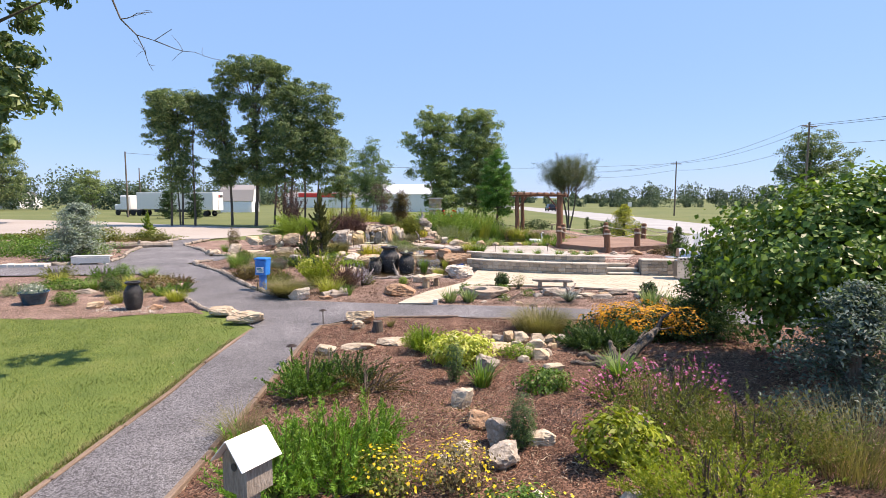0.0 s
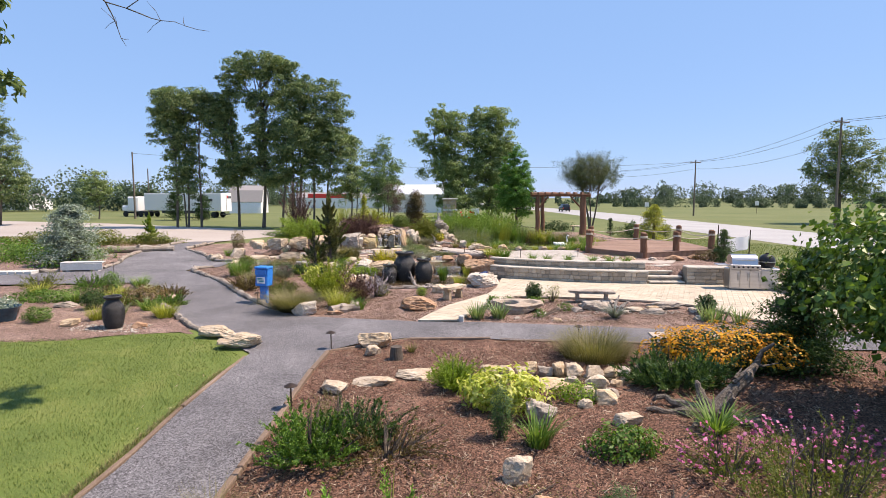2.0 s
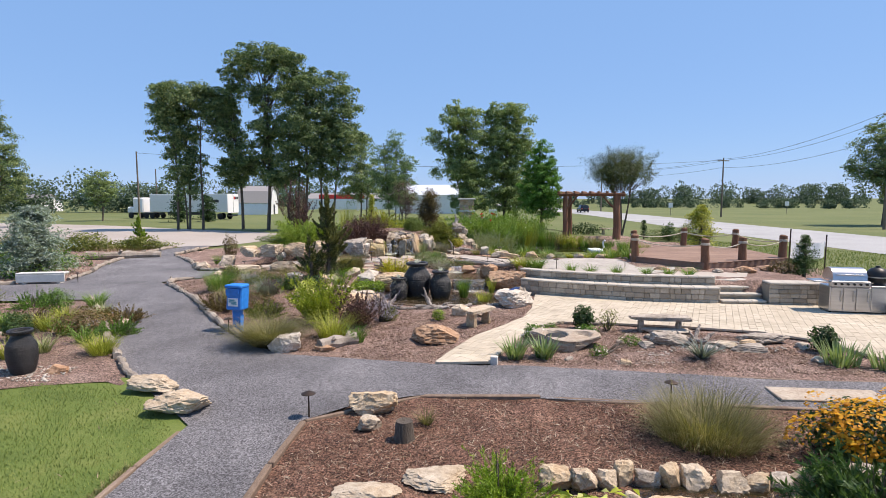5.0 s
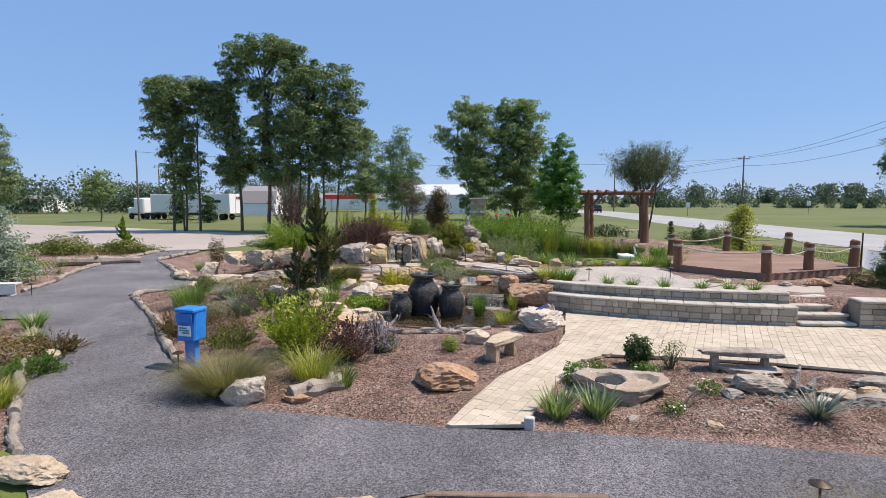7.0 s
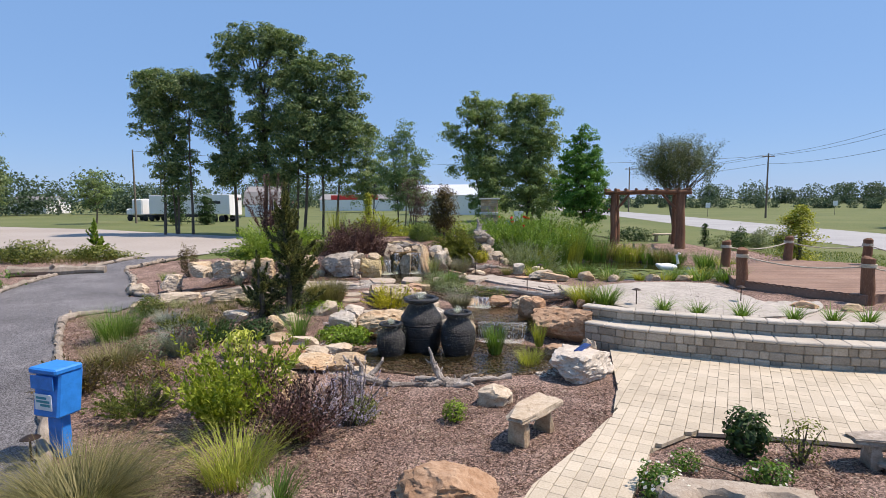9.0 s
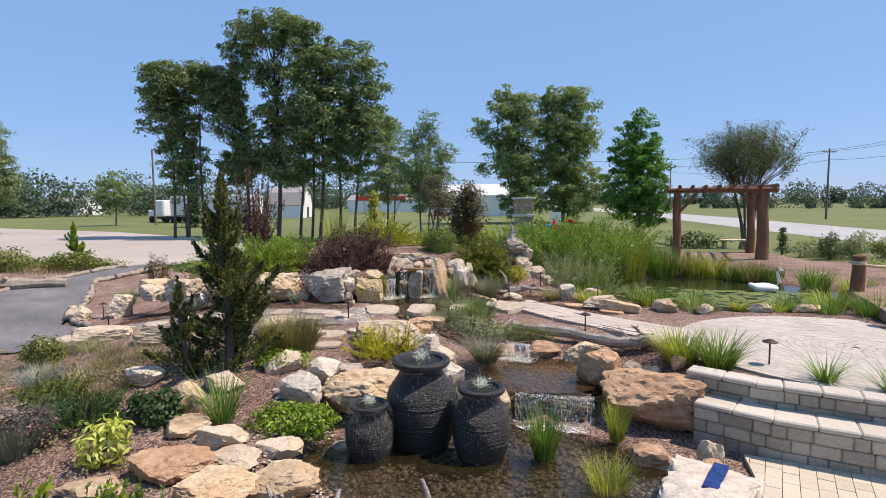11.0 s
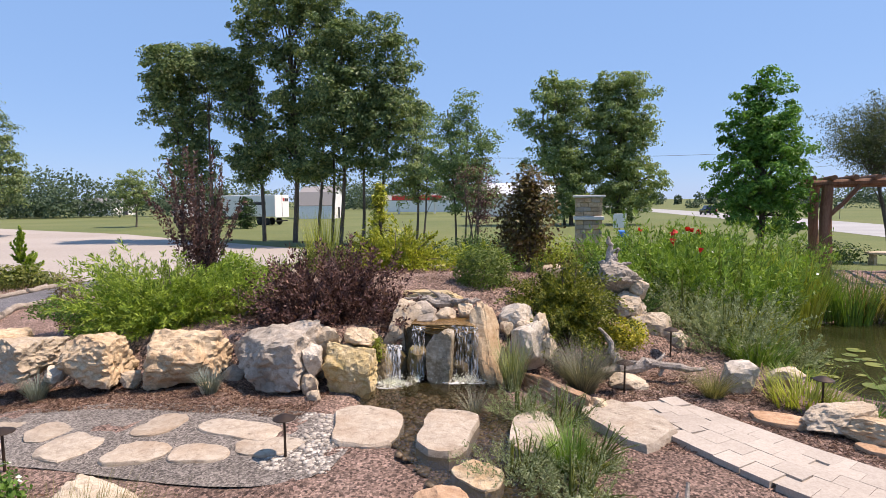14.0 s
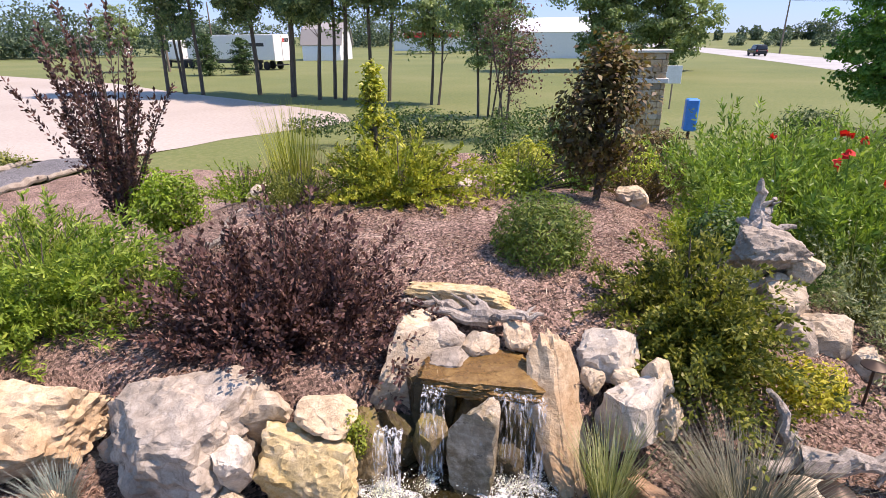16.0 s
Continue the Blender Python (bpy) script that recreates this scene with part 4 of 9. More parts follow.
tree("shade_tree", "broad oak with several thin trunks", -17.1, 61.5, [(2.0, 0, 14.3, 2.8, 2.6, 1.8), (-0.5, 0, 13.6, 2.1, 2.0, 2.0), (4.5, 0, 13.0, 1.5, 1.5, 1.9), (1.1, 0, 10.9, 4.0, 3.6, 2.2), (-0.1, 0, 8.1, 3.0, 2.8, 2.5), (3.8, 0, 8.9, 2.5, 2.4, 2.5), (-1.3, 0, 5.7, 2.1, 2.0, 1.5), (2.9, 0, 5.9, 2.4, 2.3, 1.2)], [(-1.7, 0, 0.13, 11, 0.5, 0), (-0.9, 0.5, 0.12, 12, 0.2, 0), (-0.1, 0, 0.15, 14, 0.6, 0), (1.4, 0.3, 0.12, 13, 0.6, 0), (2.8, 0, 0.12, 11, 1.2, 0)], "leaf_oak", 0.25, 640, 70, seed=14, group=OAKS, shell=0.25, blob=1.05, lump=0.16)
tree("shade_tree", "slim young tree beside the oaks", -11.2, 60, [(-0.2, 0, 7.6, 1.4, 1.4, 2.2), (0.7, 0, 5.2, 1.8, 1.6, 2.0), (-0.6, 0, 4.0, 1.5, 1.4, 1.4)], [(0, 0, 0.09, 8.5, 0.2, 0), (0.4, 0, 0.07, 6.5, 0.6, 0)], "leaf_mid", 0.17, 210, 55, seed=23, group=OAKS, shell=0.2, blob=0.75)
tree("birch_tree", "slender pale green birch clump", -7.3, 54.5, [(0.3, 0, 8.0, 0.8, 0.8, 1.2), (-0.6, 0, 6.8, 1.4, 1.4, 1.2), (1.2, 0, 6.4, 1.0, 1.0, 1.2), (0.0, 0, 4.8, 2.1, 1.9, 1.3), (0.5, 0, 3.2, 1.9, 1.8, 1.1)], [(-0.2, 0, 0.06, 8.0, -0.4, 0), (0.2, 0.2, 0.05, 7.5, 0.3, 0), (0.7, 0, 0.05, 6.5, 0.7, 0.3), (0.4, 0.1, 0.04, 6, 0.9, -0.3)], "leaf_birch", 0.15, 460, 44, seed=15, shell=0.1, blob=0.6, aspect=0.5)
tree("maple_tree", "broad green maple behind the entrance sign", -1.4, 92, [(-4.5, 0, 12.9, 2.1, 2.0, 1.2), (0.0, 0, 15.3, 3.2, 3.1, 2.7), (0.8, 0, 11.6, 3.4, 3.3, 2.6), (-2.1, 0, 10.9, 2.3, 2.2, 1.4), (-0.4, 0, 8.0, 4.1, 4.0, 2.1), (1.6, 0, 5.6, 3.5, 3.3, 1.9), (1.6, 0, 2.6, 3.6, 3.4, 2.0)], [(1.2, 0, 0.3, 14, -1.2, 0), (0.6, 0.4, 0.2, 12, -2.6, 0)], "leaf_mid", 0.36, 420, 62, seed=16, shell=0.2, blob=1.4, lump=0.2)
tree("maple_tree", "tall green maple behind the entrance sign", 5.3, 94, [(1.1, 0, 16.1, 3.7, 3.5, 2.2), (-1.8, 0, 15.1, 2.4, 2.2, 2.3), (-0.1, 0, 12.2, 4.2, 4.0, 3.5), (2.8, 0, 11.4, 2.5, 2.2, 2.5), (-0.1, 0, 8.1, 4.6, 4.3, 3.1), (1.4, 0, 5.2, 4.6, 4.3, 2.3), (1.6, 0, 2.6, 3.6, 3.4, 2.0)], [(0, 0, 0.3, 16, 0.4, 0), (0.5, 0.5, 0.2, 13, 1.8, 0)], "leaf_mid", 0.36, 560, 62, seed=17, shell=0.2, blob=1.4, lump=0.18)
tree("maple_tree", "large dark tree by the road", 48.5, 73, [(-0.6, 0, 10.2, 3.2, 3.2, 2.6), (1.2, 0, 7.6, 4.2, 4, 3.0), (-2.0, 0, 6.4, 2.6, 2.6, 2.2), (1.5, 0, 5.0, 4.0, 4, 2.0)], [(0, 0, 0.26, 10, 0, 0)], "leaf_oak", 0.26, 300, 56, seed=18, shell=0.25, blob=1.2, lump=0.2)
tree("maple_tree", "large dark tree at the lot's edge", -54.8, 67, [(0, 0, 12.2, 2.0, 2, 2.6), (0.3, 0, 9.0, 3.0, 2.8, 3.0), (0.5, 0, 5.4, 3.8, 3.6, 3.0)], [(0, 0, 0.26, 13, 0, 0)], "leaf_oak", 0.24, 330, 58, seed=19, shell=0.25, blob=1.1, lump=0.2)
tree("maple_tree", "small rounded tree across the lot", -55, 86, [(0, 0, 4.6, 2.3, 2.3, 2.6), (0.3, 0, 6.2, 1.3, 1.3, 1.5)], [(0, 0, 0.12, 5, 0, 0)], "leaf_mid", 0.22, 110, 60, seed=20, blob=0.8)
tree("pear_tree", "dense upright bright green pear tree", 4.2, 43.2, [(-0.1, 0, 5.9, 0.5, 0.5, 0.75), (0.0, 0, 4.8, 1.0, 1.0, 1.0), (-0.5, 0, 4.3, 0.85, 0.8, 1.0), (0.5, 0, 4.2, 0.8, 0.8, 0.9), (-0.1, 0, 3.1, 1.45, 1.35, 1.2), (0.1, 0, 2.0, 1.3, 1.25, 0.9)], [(0, 0, 0.11, 5.6, 0, 0)], "leaf_pear", 0.12, 420, 66, seed=21, blob=0.42, lump=0.2, shell=0.3)
tree("vitex_tree", "vase-shaped dark grey-green small tree with airy twigs", 11.3, 49.5, [(0.1, 0, 6.1, 1.2, 1.1, 0.9), (-1.3, 0, 5.6, 1.4, 1.3, 0.9), (1.1, 0, 5.6, 1.3, 1.2, 0.95), (-0.2, 0, 4.9, 2.2, 2.0, 0.9), (-0.4, 0, 4.2, 1.5, 1.4, 0.7)], [(0, 0, 0.11, 4.6, -0.8, 0), (0.05, 0, 0.08, 4.8, 0.9, 0), (0, 0.05, 0.08, 4.6, 0.1, 0.6)], "leaf_willow", 0.13, 430, 55, fuzz=0.24, seed=22, aspect=0.24)
rng_v = np.random.default_rng(88)
vt = bpy.data.objects["vitex_tree"]
va = rng_v.uniform(0, 2 * np.pi, 44)
ve = np.stack([np.cos(va) * rng_v.uniform(1.2, 2.9, 44), np.sin(va) * rng_v.uniform(0.6, 2.4, 44), rng_v.uniform(4.8, 7.0, 44)], 1)
tagged(part("twig", limbs([(np.array([(e[0] * 0.3, e[1] * 0.3, 3.6), (e[0] * 0.7, e[1] * 0.7, 0.5 * (3.6 + e[2])), e]), [0.022, 0.012, 0.004]) for e in ve], 4), "bark", vt), kind="stuff")
vk = rng_v.integers(0, 44, 7600)
vC = ve[vk] - (ve[vk] * np.array([0.3, 0.3, 0.22])) * rng_v.uniform(0, 1, (7600, 1)) + rng_v.normal(0, 0.11, (7600, 3))
tagged(part("twig_leaf", leaves(vC, rng_v.normal(0, 1, (7600, 3)) + np.array([0, 0, 0.3]), 0.13, 0.24, 0.1, 0.6, 0, rng_v), "leaf_willow", vt), kind="stuff")


def wood_edge(name, label, x0, x1, y0, y1, hmin, hmax, n, seed, per=86, size=0.8):
    rng = np.random.default_rng(seed)
    t = np.sort(rng.uniform(0, 1, n))
    cx, cy = x0 + (x1 - x0) * t + rng.normal(0, 2.0, n), y0 + (y1 - y0) * t + rng.normal(0, 4, n)
    hh = rng.uniform(hmin, hmax, n) * (0.8 + 0.3 * np.sin(t * 23 + seed) * np.sin(t * 9.0))
    k = 4
    C = np.repeat(np.stack([cx, cy, hh], 1), per * k, 0)
    hr = np.repeat(hh, per * k)
    d = unit(rng.normal(0, 1, (len(C), 3)))
    lumps = 1 + 0.22 * np.sin(d[:, 0] * 4 + hr * 9) * np.sin(d[:, 2] * 5 + hr * 5)
    C[:, 2] *= 0.56
    C += d * (hr * lumps * rng.uniform(0.3, 1, len(C)) ** 0.4)[:, None] * np.array([0.42, 0.42, 0.44])
    low = rng.uniform(0, 1, len(C)) < 0.34
    C[low, 2] = rng.uniform(0.03, 0.4, low.sum()) * hr[low]
    C[:, 2] = np.maximum(C[:, 2], 0.3)
    N = rng.normal(0, 1, (len(C), 3)) + np.array([0, -0.6, 0.8])
    return thing(name, label, "woodland", kind="stuff", me=mesh_of(name, *leaves(C, N, size, 0.7, 0.15, 0.5, 0, rng)), material="leaf_far_hazed")


wood_edge("far_woods", "distant line of green woods", -330, -62, 150, 250, 8, 15, 120, 31, size=0.78)
wood_edge("far_woods", "distant line of green woods", -75, 30, 215, 290, 8, 13, 60, 32, size=0.85)
wood_edge("far_woods", "distant line of green woods along the road", 20, 420, 330, 270, 8, 13, 150, 33, size=0.95)
wood_edge("far_hedge", "low ragged hedgerow beyond the road", 38, 250, 205, 120, 2.2, 6.0, 120, 35, 50, 0.5)
wood_edge("far_woods", "distant line of green woods", -170, -70, 112, 140, 8, 14, 70, 34, size=0.68)


def utility_pole(x, y, h, arm, label, rz=0):
    root = thing("utility_pole", label, "utility pole", pose(x, y, 0, 0, 0, rz), "utility poles")
    part("pole", tube([(0, 0, -0.3), (0, 0, h * 0.5), (0, 0, h)], [0.16, 0.13, 0.10], 9), "pole_wood", root)
    if arm:
        part("crossarm", box(-1.2, 1.2, -0.06, 0.06, h - 0.55, h - 0.42, 0.01), "pole_wood", root)
        for i in (-1.05, -0.4, 0.4, 1.05):
            part("insulator", lathe([(0.0, 0), (0.05, 0), (0.06, 0.08), (0.035, 0.14), (0.0, 0.16)], 8), "white_paint", root, m=pose(i, 0, h - 0.42))
    return root


utility_pole(43.8, 104, 10.2, True, "weathered wooden utility pole with one crossarm", 20)
utility_pole(42.7, 65, 12.2, True, "tall wooden utility pole with crossarm", 20)
utility_pole(-50.5, 88, 10.4, False, "plain wooden utility pole beyond the parking lot")
utility_pole(33, 145, 10.5, True, "distant wooden utility pole with one crossarm", 20)
utility_pole(-66, 120, 9.5, False, "distant plain wooden utility pole")


def wire_run(a, b, sag, r=0.02):
    k = np.linspace(0, 1, 14)[:, None]
    P = np.array(a) * (1 - k) + np.array(b) * k
    P[:, 2] -= sag * 4 * (k * (1 - k))[:, 0]
    thing("power_line", "thin black overhead power line", "power line", group="power lines", me=mesh_of("power_line", *tube(P, np.full(14, r), 4)), material="wire")


for dx, dz in ((-1.0, 0.0), (1.0, 0.0), (0, -2.2)):
    wire_run((42.7 + dx, 65, 11.8 + dz), (43.8 + dx, 104, 9.9 + dz * 0.6), 0.9)
    wire_run((42.7 + dx, 65, 11.8 + dz), (46 + dx, 10, 12.0 + dz), 1.0)
    wire_run((43.8 + dx, 104, 9.9 + dz * 0.6), (33 + dx, 145, 10.2 + dz * 0.6), 0.8)
wire_run((43.8, 104, 9.8), (-50.5, 88, 10.2), 1.6)


def gable_house(x, y, rz, w, d, h, roof_h, name, label, wall, roof, door=True, gambrel=False):
    root = thing(name, label, "building", pose(x, y, -0.05, 0, 0, rz))
    if gambrel:
        prof = [(-w / 2, 0), (w / 2, 0), (w / 2, h), (w * 0.34, h + roof_h * 0.68), (0, h + roof_h), (-w * 0.34, h + roof_h * 0.68), (-w / 2, h)]
    else:
        prof = [(-w / 2, 0), (w / 2, 0), (w / 2, h), (0, h + roof_h), (-w / 2, h)]
    n = len(prof)
    V = [(px, py, pz) for py in (-d / 2, d / 2) for px, pz in prof]
    part("wall", (np.array(V, float), [np.array([list(range(n))[::-1], [i + n for i in range(n)]])] + [np.array([(i, (i + 1) % n, (i + 1) % n + n, i + n) for i in range(n)])]), wall, root)
    rp = prof[2:]
    for (ax, az), (bx, bz) in zip(rp, rp[1:]):
        u = Vector((bx - ax, 0, bz - az)).normalized()
        o = Vector((-u.z, 0, u.x)) * 0.14
        a, b = Vector((ax, 0, az)) - u * 0.15, Vector((bx, 0, bz)) + u * 0.02
        q = [(p.x + s * o.x * -1, yy, p.z + s * o.z * -1) for s in (0.03, 1.0) for p in (a, b) for yy in (-d / 2 - 0.3, d / 2 + 0.3)]
        part("roof_slope", (np.array(q), np.array([(0, 1, 3, 2), (4, 6, 7, 5), (0, 4, 5, 1), (2, 3, 7, 6), (0, 2, 6, 4), (1, 5, 7, 3)])), roof, root)
    if door:
        part("door", box(-0.6, 0.6, -d / 2 - 0.06, -d / 2 - 0.01, 0, 2.1, 0.01), "dark_print", root)
    for i in np.arange(-d / 2 + 1.4, d / 2 - 1, 2.6):
        win = part("window", box(w / 2 + 0.004, w / 2 + 0.05, i, i + 1.0, 1.1, 2.0, 0.01), "dark_glass", root)
        part("frame", box(w / 2 + 0.003, w / 2 + 0.03, i - 0.08, i + 1.08, 1.02, 1.09), "white_paint", win)
    return root


gable_house(-44.6, 121, 97, 7.6, 6.4, 2.4, 3.4, "barn_shed", "white gambrel-roofed shed across the field", "white_paint", "roof_grey", gambrel=True)
gable_house(-118, 150, 80, 7, 13, 2.6, 1.8, "house", "low white house with a grey roof", "white_paint", "roof_grey")
gable_house(-8, 130, 85, 9, 16, 4.0, 2.2, "house", "white metal building behind trees", "white_paint", "silver_roof")
gable_house(-30, 175, 85, 8, 38, 3.2, 1.6, "house", "long low white building far away", "white_paint", "roof_grey")
gable_house(262, 318, 20, 12, 24, 4.0, 2.2, "house", "pale grey far warehouse by the road", "white_paint", "silver_roof")


def semi_truck(x, y, rz):
    root = thing("semi_truck", "white semi truck with a long box trailer, parked", "truck", pose(x, y, 0, 0, 0, rz))
    L = 15.6
    part("trailer", box(-1.3, 1.3, 0.0, L, 1.15, 4.05, 0.04), "white_paint", root)
    part("rear_frame", box(-1.3, 1.3, -0.05, -0.004, 1.05, 4.05, 0.03), "white_sheet", root)
    part("door_seam", box(-0.02, 0.02, -0.075, -0.055, 1.15, 3.95), "dark_print", root)
    part("bumper", box(-1.1, 1.1, 0.05, 0.25, 0.5, 0.65, 0.01), "black_metal", root)
    for i, (a, b) in enumerate(((0.15, 0.45), (0.52, 0.80), (0.86, 1.14))):
        part("logo_mark", box(a, b, -0.085, -0.06, 3.2, 3.62, 0.01), "dark_print" if i else "red_paint", root, "lettering drawn as a plain block")
    part("logo_bar", box(1.304, 1.32, 11.0, 14.0, 2.7, 3.1), "dark_print", root, "lettering drawn as a plain bar")
    part("logo_bar", box(-1.32, -1.304, 1.6, 4.6, 2.7, 3.1), "dark_print", root, "lettering drawn as a plain bar")
    part("skirt", box(-1.2, 1.2, 4.5, 12, 0.7, 1.15, 0.02), "dark_print", root)
    wheel = join(moved(lathe([(0.0, -0.14), (0.42, -0.14), (0.5, -0.09), (0.5, 0.09), (0.42, 0.14), (0.0, 0.14)], 18), pose(0, 0, 0, 0, 90, 0)))
    for wy in (1.6, 2.9, L - 0.3, L + 1.0, L + 4.3):
        for wx in (-1.12, 1.12):
            part("wheel", wheel, "rubber", root, m=pose(wx, wy, 0.5))
    part("chassis", box(-0.5, 0.5, L - 1.0, L + 5, 0.6, 0.95, 0.02), "black_metal", root)
    part("cab", join(box(-1.2, 1.2, L + 1.6, L + 3.8, 0.9, 3.5, 0.18), box(-1.1, 1.1, L + 3.8, L + 5.2, 0.9, 1.95, 0.18)), "white_paint", root)
    part("windscreen", box(-1.0, 1.0, L + 3.72, L + 3.83, 2.05, 2.85, 0.02), "dark_glass", root)
    return root


semi_truck(-37.8, 92.3, 74)


def car(x, y, rz, paint, label, h=1.75):
    """A tall estate car: lower body, cabin with glass, wheels and lamps."""
    root = thing("car", label, "car", pose(x, y, 0.03, 0, 0, rz), "cars on the road")
    part("body", box(-0.92, 0.92, -2.3, 2.3, 0.32, 1.02, 0.14), paint, root)
    V, F = box(-0.86, 0.86, -2.2, 0.95, 0.98, h, 0.1)
    V[:, 1] = np.where(V[:, 2] > 1.4, np.where(V[:, 1] > 0, V[:, 1] - 0.55, V[:, 1] + 0.3), V[:, 1])
    V[:, 0] *= np.where(V[:, 2] > 1.4, 0.84, 1.0)
    part("cabin", (V, F), paint, root)
    for s in (-1, 1):
        V, F = box(s * 0.80 - 0.05, s * 0.80 + 0.05, -1.9, 0.4, 1.1, h - 0.2, 0.02)
        V[:, 0] += -s * (V[:, 2] - 1.1) * 0.18 + s * 0.05
        part("side_window", (V, F), "dark_glass", root)
        part("tail_lamp", box(s * 0.78 - 0.09, s * 0.78 + 0.09, -2.32, -2.24, 0.75, 0.98, 0.02), "red_paint", root)
        for wy in (-1.4, 1.45):
            part("wheel", moved(lathe([(0.0, -0.11), (0.3, -0.11), (0.34, -0.07), (0.34, 0.07), (0.3, 0.11), (0.0, 0.11)], 18), pose(s * 0.84, wy, 0.34, 0, 90, 0)), "rubber", root)
    V, F = box(-0.68, 0.68, -2.14, -2.06, 1.12, h - 0.14, 0.02)
    V[:, 1] += (V[:, 2] - 1.1) * 0.38 - 0.05
    part("rear_window", (V, F), "dark_glass", root)
    return root


car(26.2, 134.0, 2, "car_dark", "dark blue-black sport utility car on the road")

fc = thing("station_canopy", "low white station canopy with a red fascia across the field", "canopy", pose(-33.5, 150, 0, 0, 0, 14))
part("roof", box(-5.6, 5.6, -3.5, 3.5, 3.3, 4.2, 0.03), "white_paint", fc)
part("fascia", box(-5.7, 5.7, -3.6, -3.504, 3.25, 4.3, 0.02), "red_paint", fc, "red painted fascia band")
for px_ in (-4.2, 4.2):
    part("column", box(px_ - 0.2, px_ + 0.2, -0.2, 0.2, 0, 3.3, 0.02), "white_paint", fc)


# ---- garden walls, steps, patio furniture ----
def block_mesh(L, hgt, dep, bev=0.018):
    return mesh_of("block", *box(-L / 2, L / 2, 0, dep, 0, hgt, bev))


BLOCKS = {}


def lay(parent, pts, z0, hgt, dep, lengths, material, name, gap=0.006, shift=0.0, jut=0.006, rng=None):
    """One course of stones along a line; each stone an object of its own."""
    P = np.array(pts, float)
    seg = np.hypot(*np.diff(P, axis=0).T)
    s = np.concatenate([[0], np.cumsum(seg)])
    at = shift
    while at < s[-1] - 0.05:
        L = float(rng.choice(lengths))
        L = min(L, s[-1] - at)
        mid = at + L / 2
        x, y = np.interp(mid, s, P[:, 0]), np.interp(mid, s, P[:, 1])
        i = min(int(np.searchsorted(s, mid)) - 1, len(seg) - 1)
        a = math.degrees(math.atan2(P[i + 1, 1] - P[i, 1], P[i + 1, 0] - P[i, 0]))
        key = (name, round(L, 2), hgt, dep)
        if key not in BLOCKS:
            BLOCKS[key] = block_mesh(L - gap, hgt - gap, dep)
        part(name, BLOCKS[key], material, parent, m=pose(x, y, z0, 0, 0, a) @ pose(0, rng.uniform(-jut, jut), 0, 0, 0, rng.normal(0, 0.5)))
        at += L


def wall_run(name, label, pts, z0, courses, hgt, dep, cap, back=0.5, seed=3, cap_over=0.03):
    rng = np.random.default_rng(seed)
    root = thing(name, label, "garden wall", kind="structure")
    P = np.array(pts, float)
    d = unit(np.gradient(P, axis=0))
    nrm = np.stack([-d[:, 1], d[:, 0]], 1)
    a, b = P + nrm * 0.03, P + nrm * back
    n = len(P)
    top = z0 + courses * hgt
    V = np.concatenate([np.column_stack([q, np.full(n, zz)]) for zz in (z0 - 0.1, top - 0.012) for q in (a, b)])
    F = []
    for i in range(n - 1):
        F += [(i, i + 1, i + 1 + 2 * n, i + 2 * n), (i + n, i + 3 * n, i + 1 + 3 * n, i + 1 + n), (i + 2 * n, i + 1 + 2 * n, i + 1 + 3 * n, i + 3 * n)]
    F += [(0, 2 * n, 3 * n, n), (n - 1, 2 * n - 1, 4 * n - 1, 3 * n - 1)]
    part("core", (V, np.array(F)), "joint_sand", root)
    for c in range(courses):
        lay(root, pts, z0 + c * hgt, hgt, dep, [0.16, 0.2, 0.26, 0.3, 0.38], "wall_block", "wall_block", shift=0.0, jut=0.013, rng=rng)
    capP = P - nrm * cap_over
    lay(root, [tuple(p) for p in capP], top - 0.004, 0.07, cap, [0.3, 0.4, 0.45], "cap_stone", "cap_stone", gap=0.004, jut=0.004, rng=rng)
    return root


low_line = [(1.1, 24.95), (1.9, 24.42), (3.1, float(wall_line(3.1)) - 0.06), (4.65, float(wall_line(4.65))), (5.9, 23.22), (6.98, 23.08)]
up_line = [(x + 0.03, y + 0.44) for x, y in low_line]
wall_run("wall_seat_low", "grey tumbled concrete-block seat wall with pale caps", low_line, 0.0, 3, 0.165, 0.14, 0.46, back=0.46, seed=3)
wall_run("wall_seat_high", "upper tier of the grey concrete-block seat wall", up_line, 0.46, 2, 0.16, 0.14, 0.30, back=0.28, seed=4)
wall_run("wall_pier", "grey block wall beside the steps", [(8.40, 23.0), (9.1, 22.92), (9.95, 22.84)], 0.0, 5, 0.135, 0.14, 0.62, back=0.6, seed=5)
wall_run("wall_curved", "low curved block wall round the patio", [(11.22, 22.4), (11.2, 21.4), (11.25, 20.3), (11.45, 19.0), (11.9, 17.8), (12.6, 16.8)][::-1], 0.0, 2, 0.14, 0.14, 0.36, back=0.32, seed=6)
steps = thing("steps", "broad stone steps up to the terrace", "steps", kind="structure")
for i in range(4):
    for j, (a, b) in enumerate(((7.02, 7.5), (7.5, 7.92), (7.92, 8.36))):
        part("tread", box(a + 0.004, b - 0.004, 23.02 + 0.3 * i - 0.02 * (j == 1), 23.5 + 0.3 * i, 0.17 * i + 0.10, 0.17 * (i + 1), 0.02), "cap_stone", steps)
    part("riser", box(7.03, 8.35, 23.08 + 0.3 * i, 23.5 + 0.3 * i, 0.17 * i, 0.17 * i + 0.10, 0.01), "wall_block", steps)

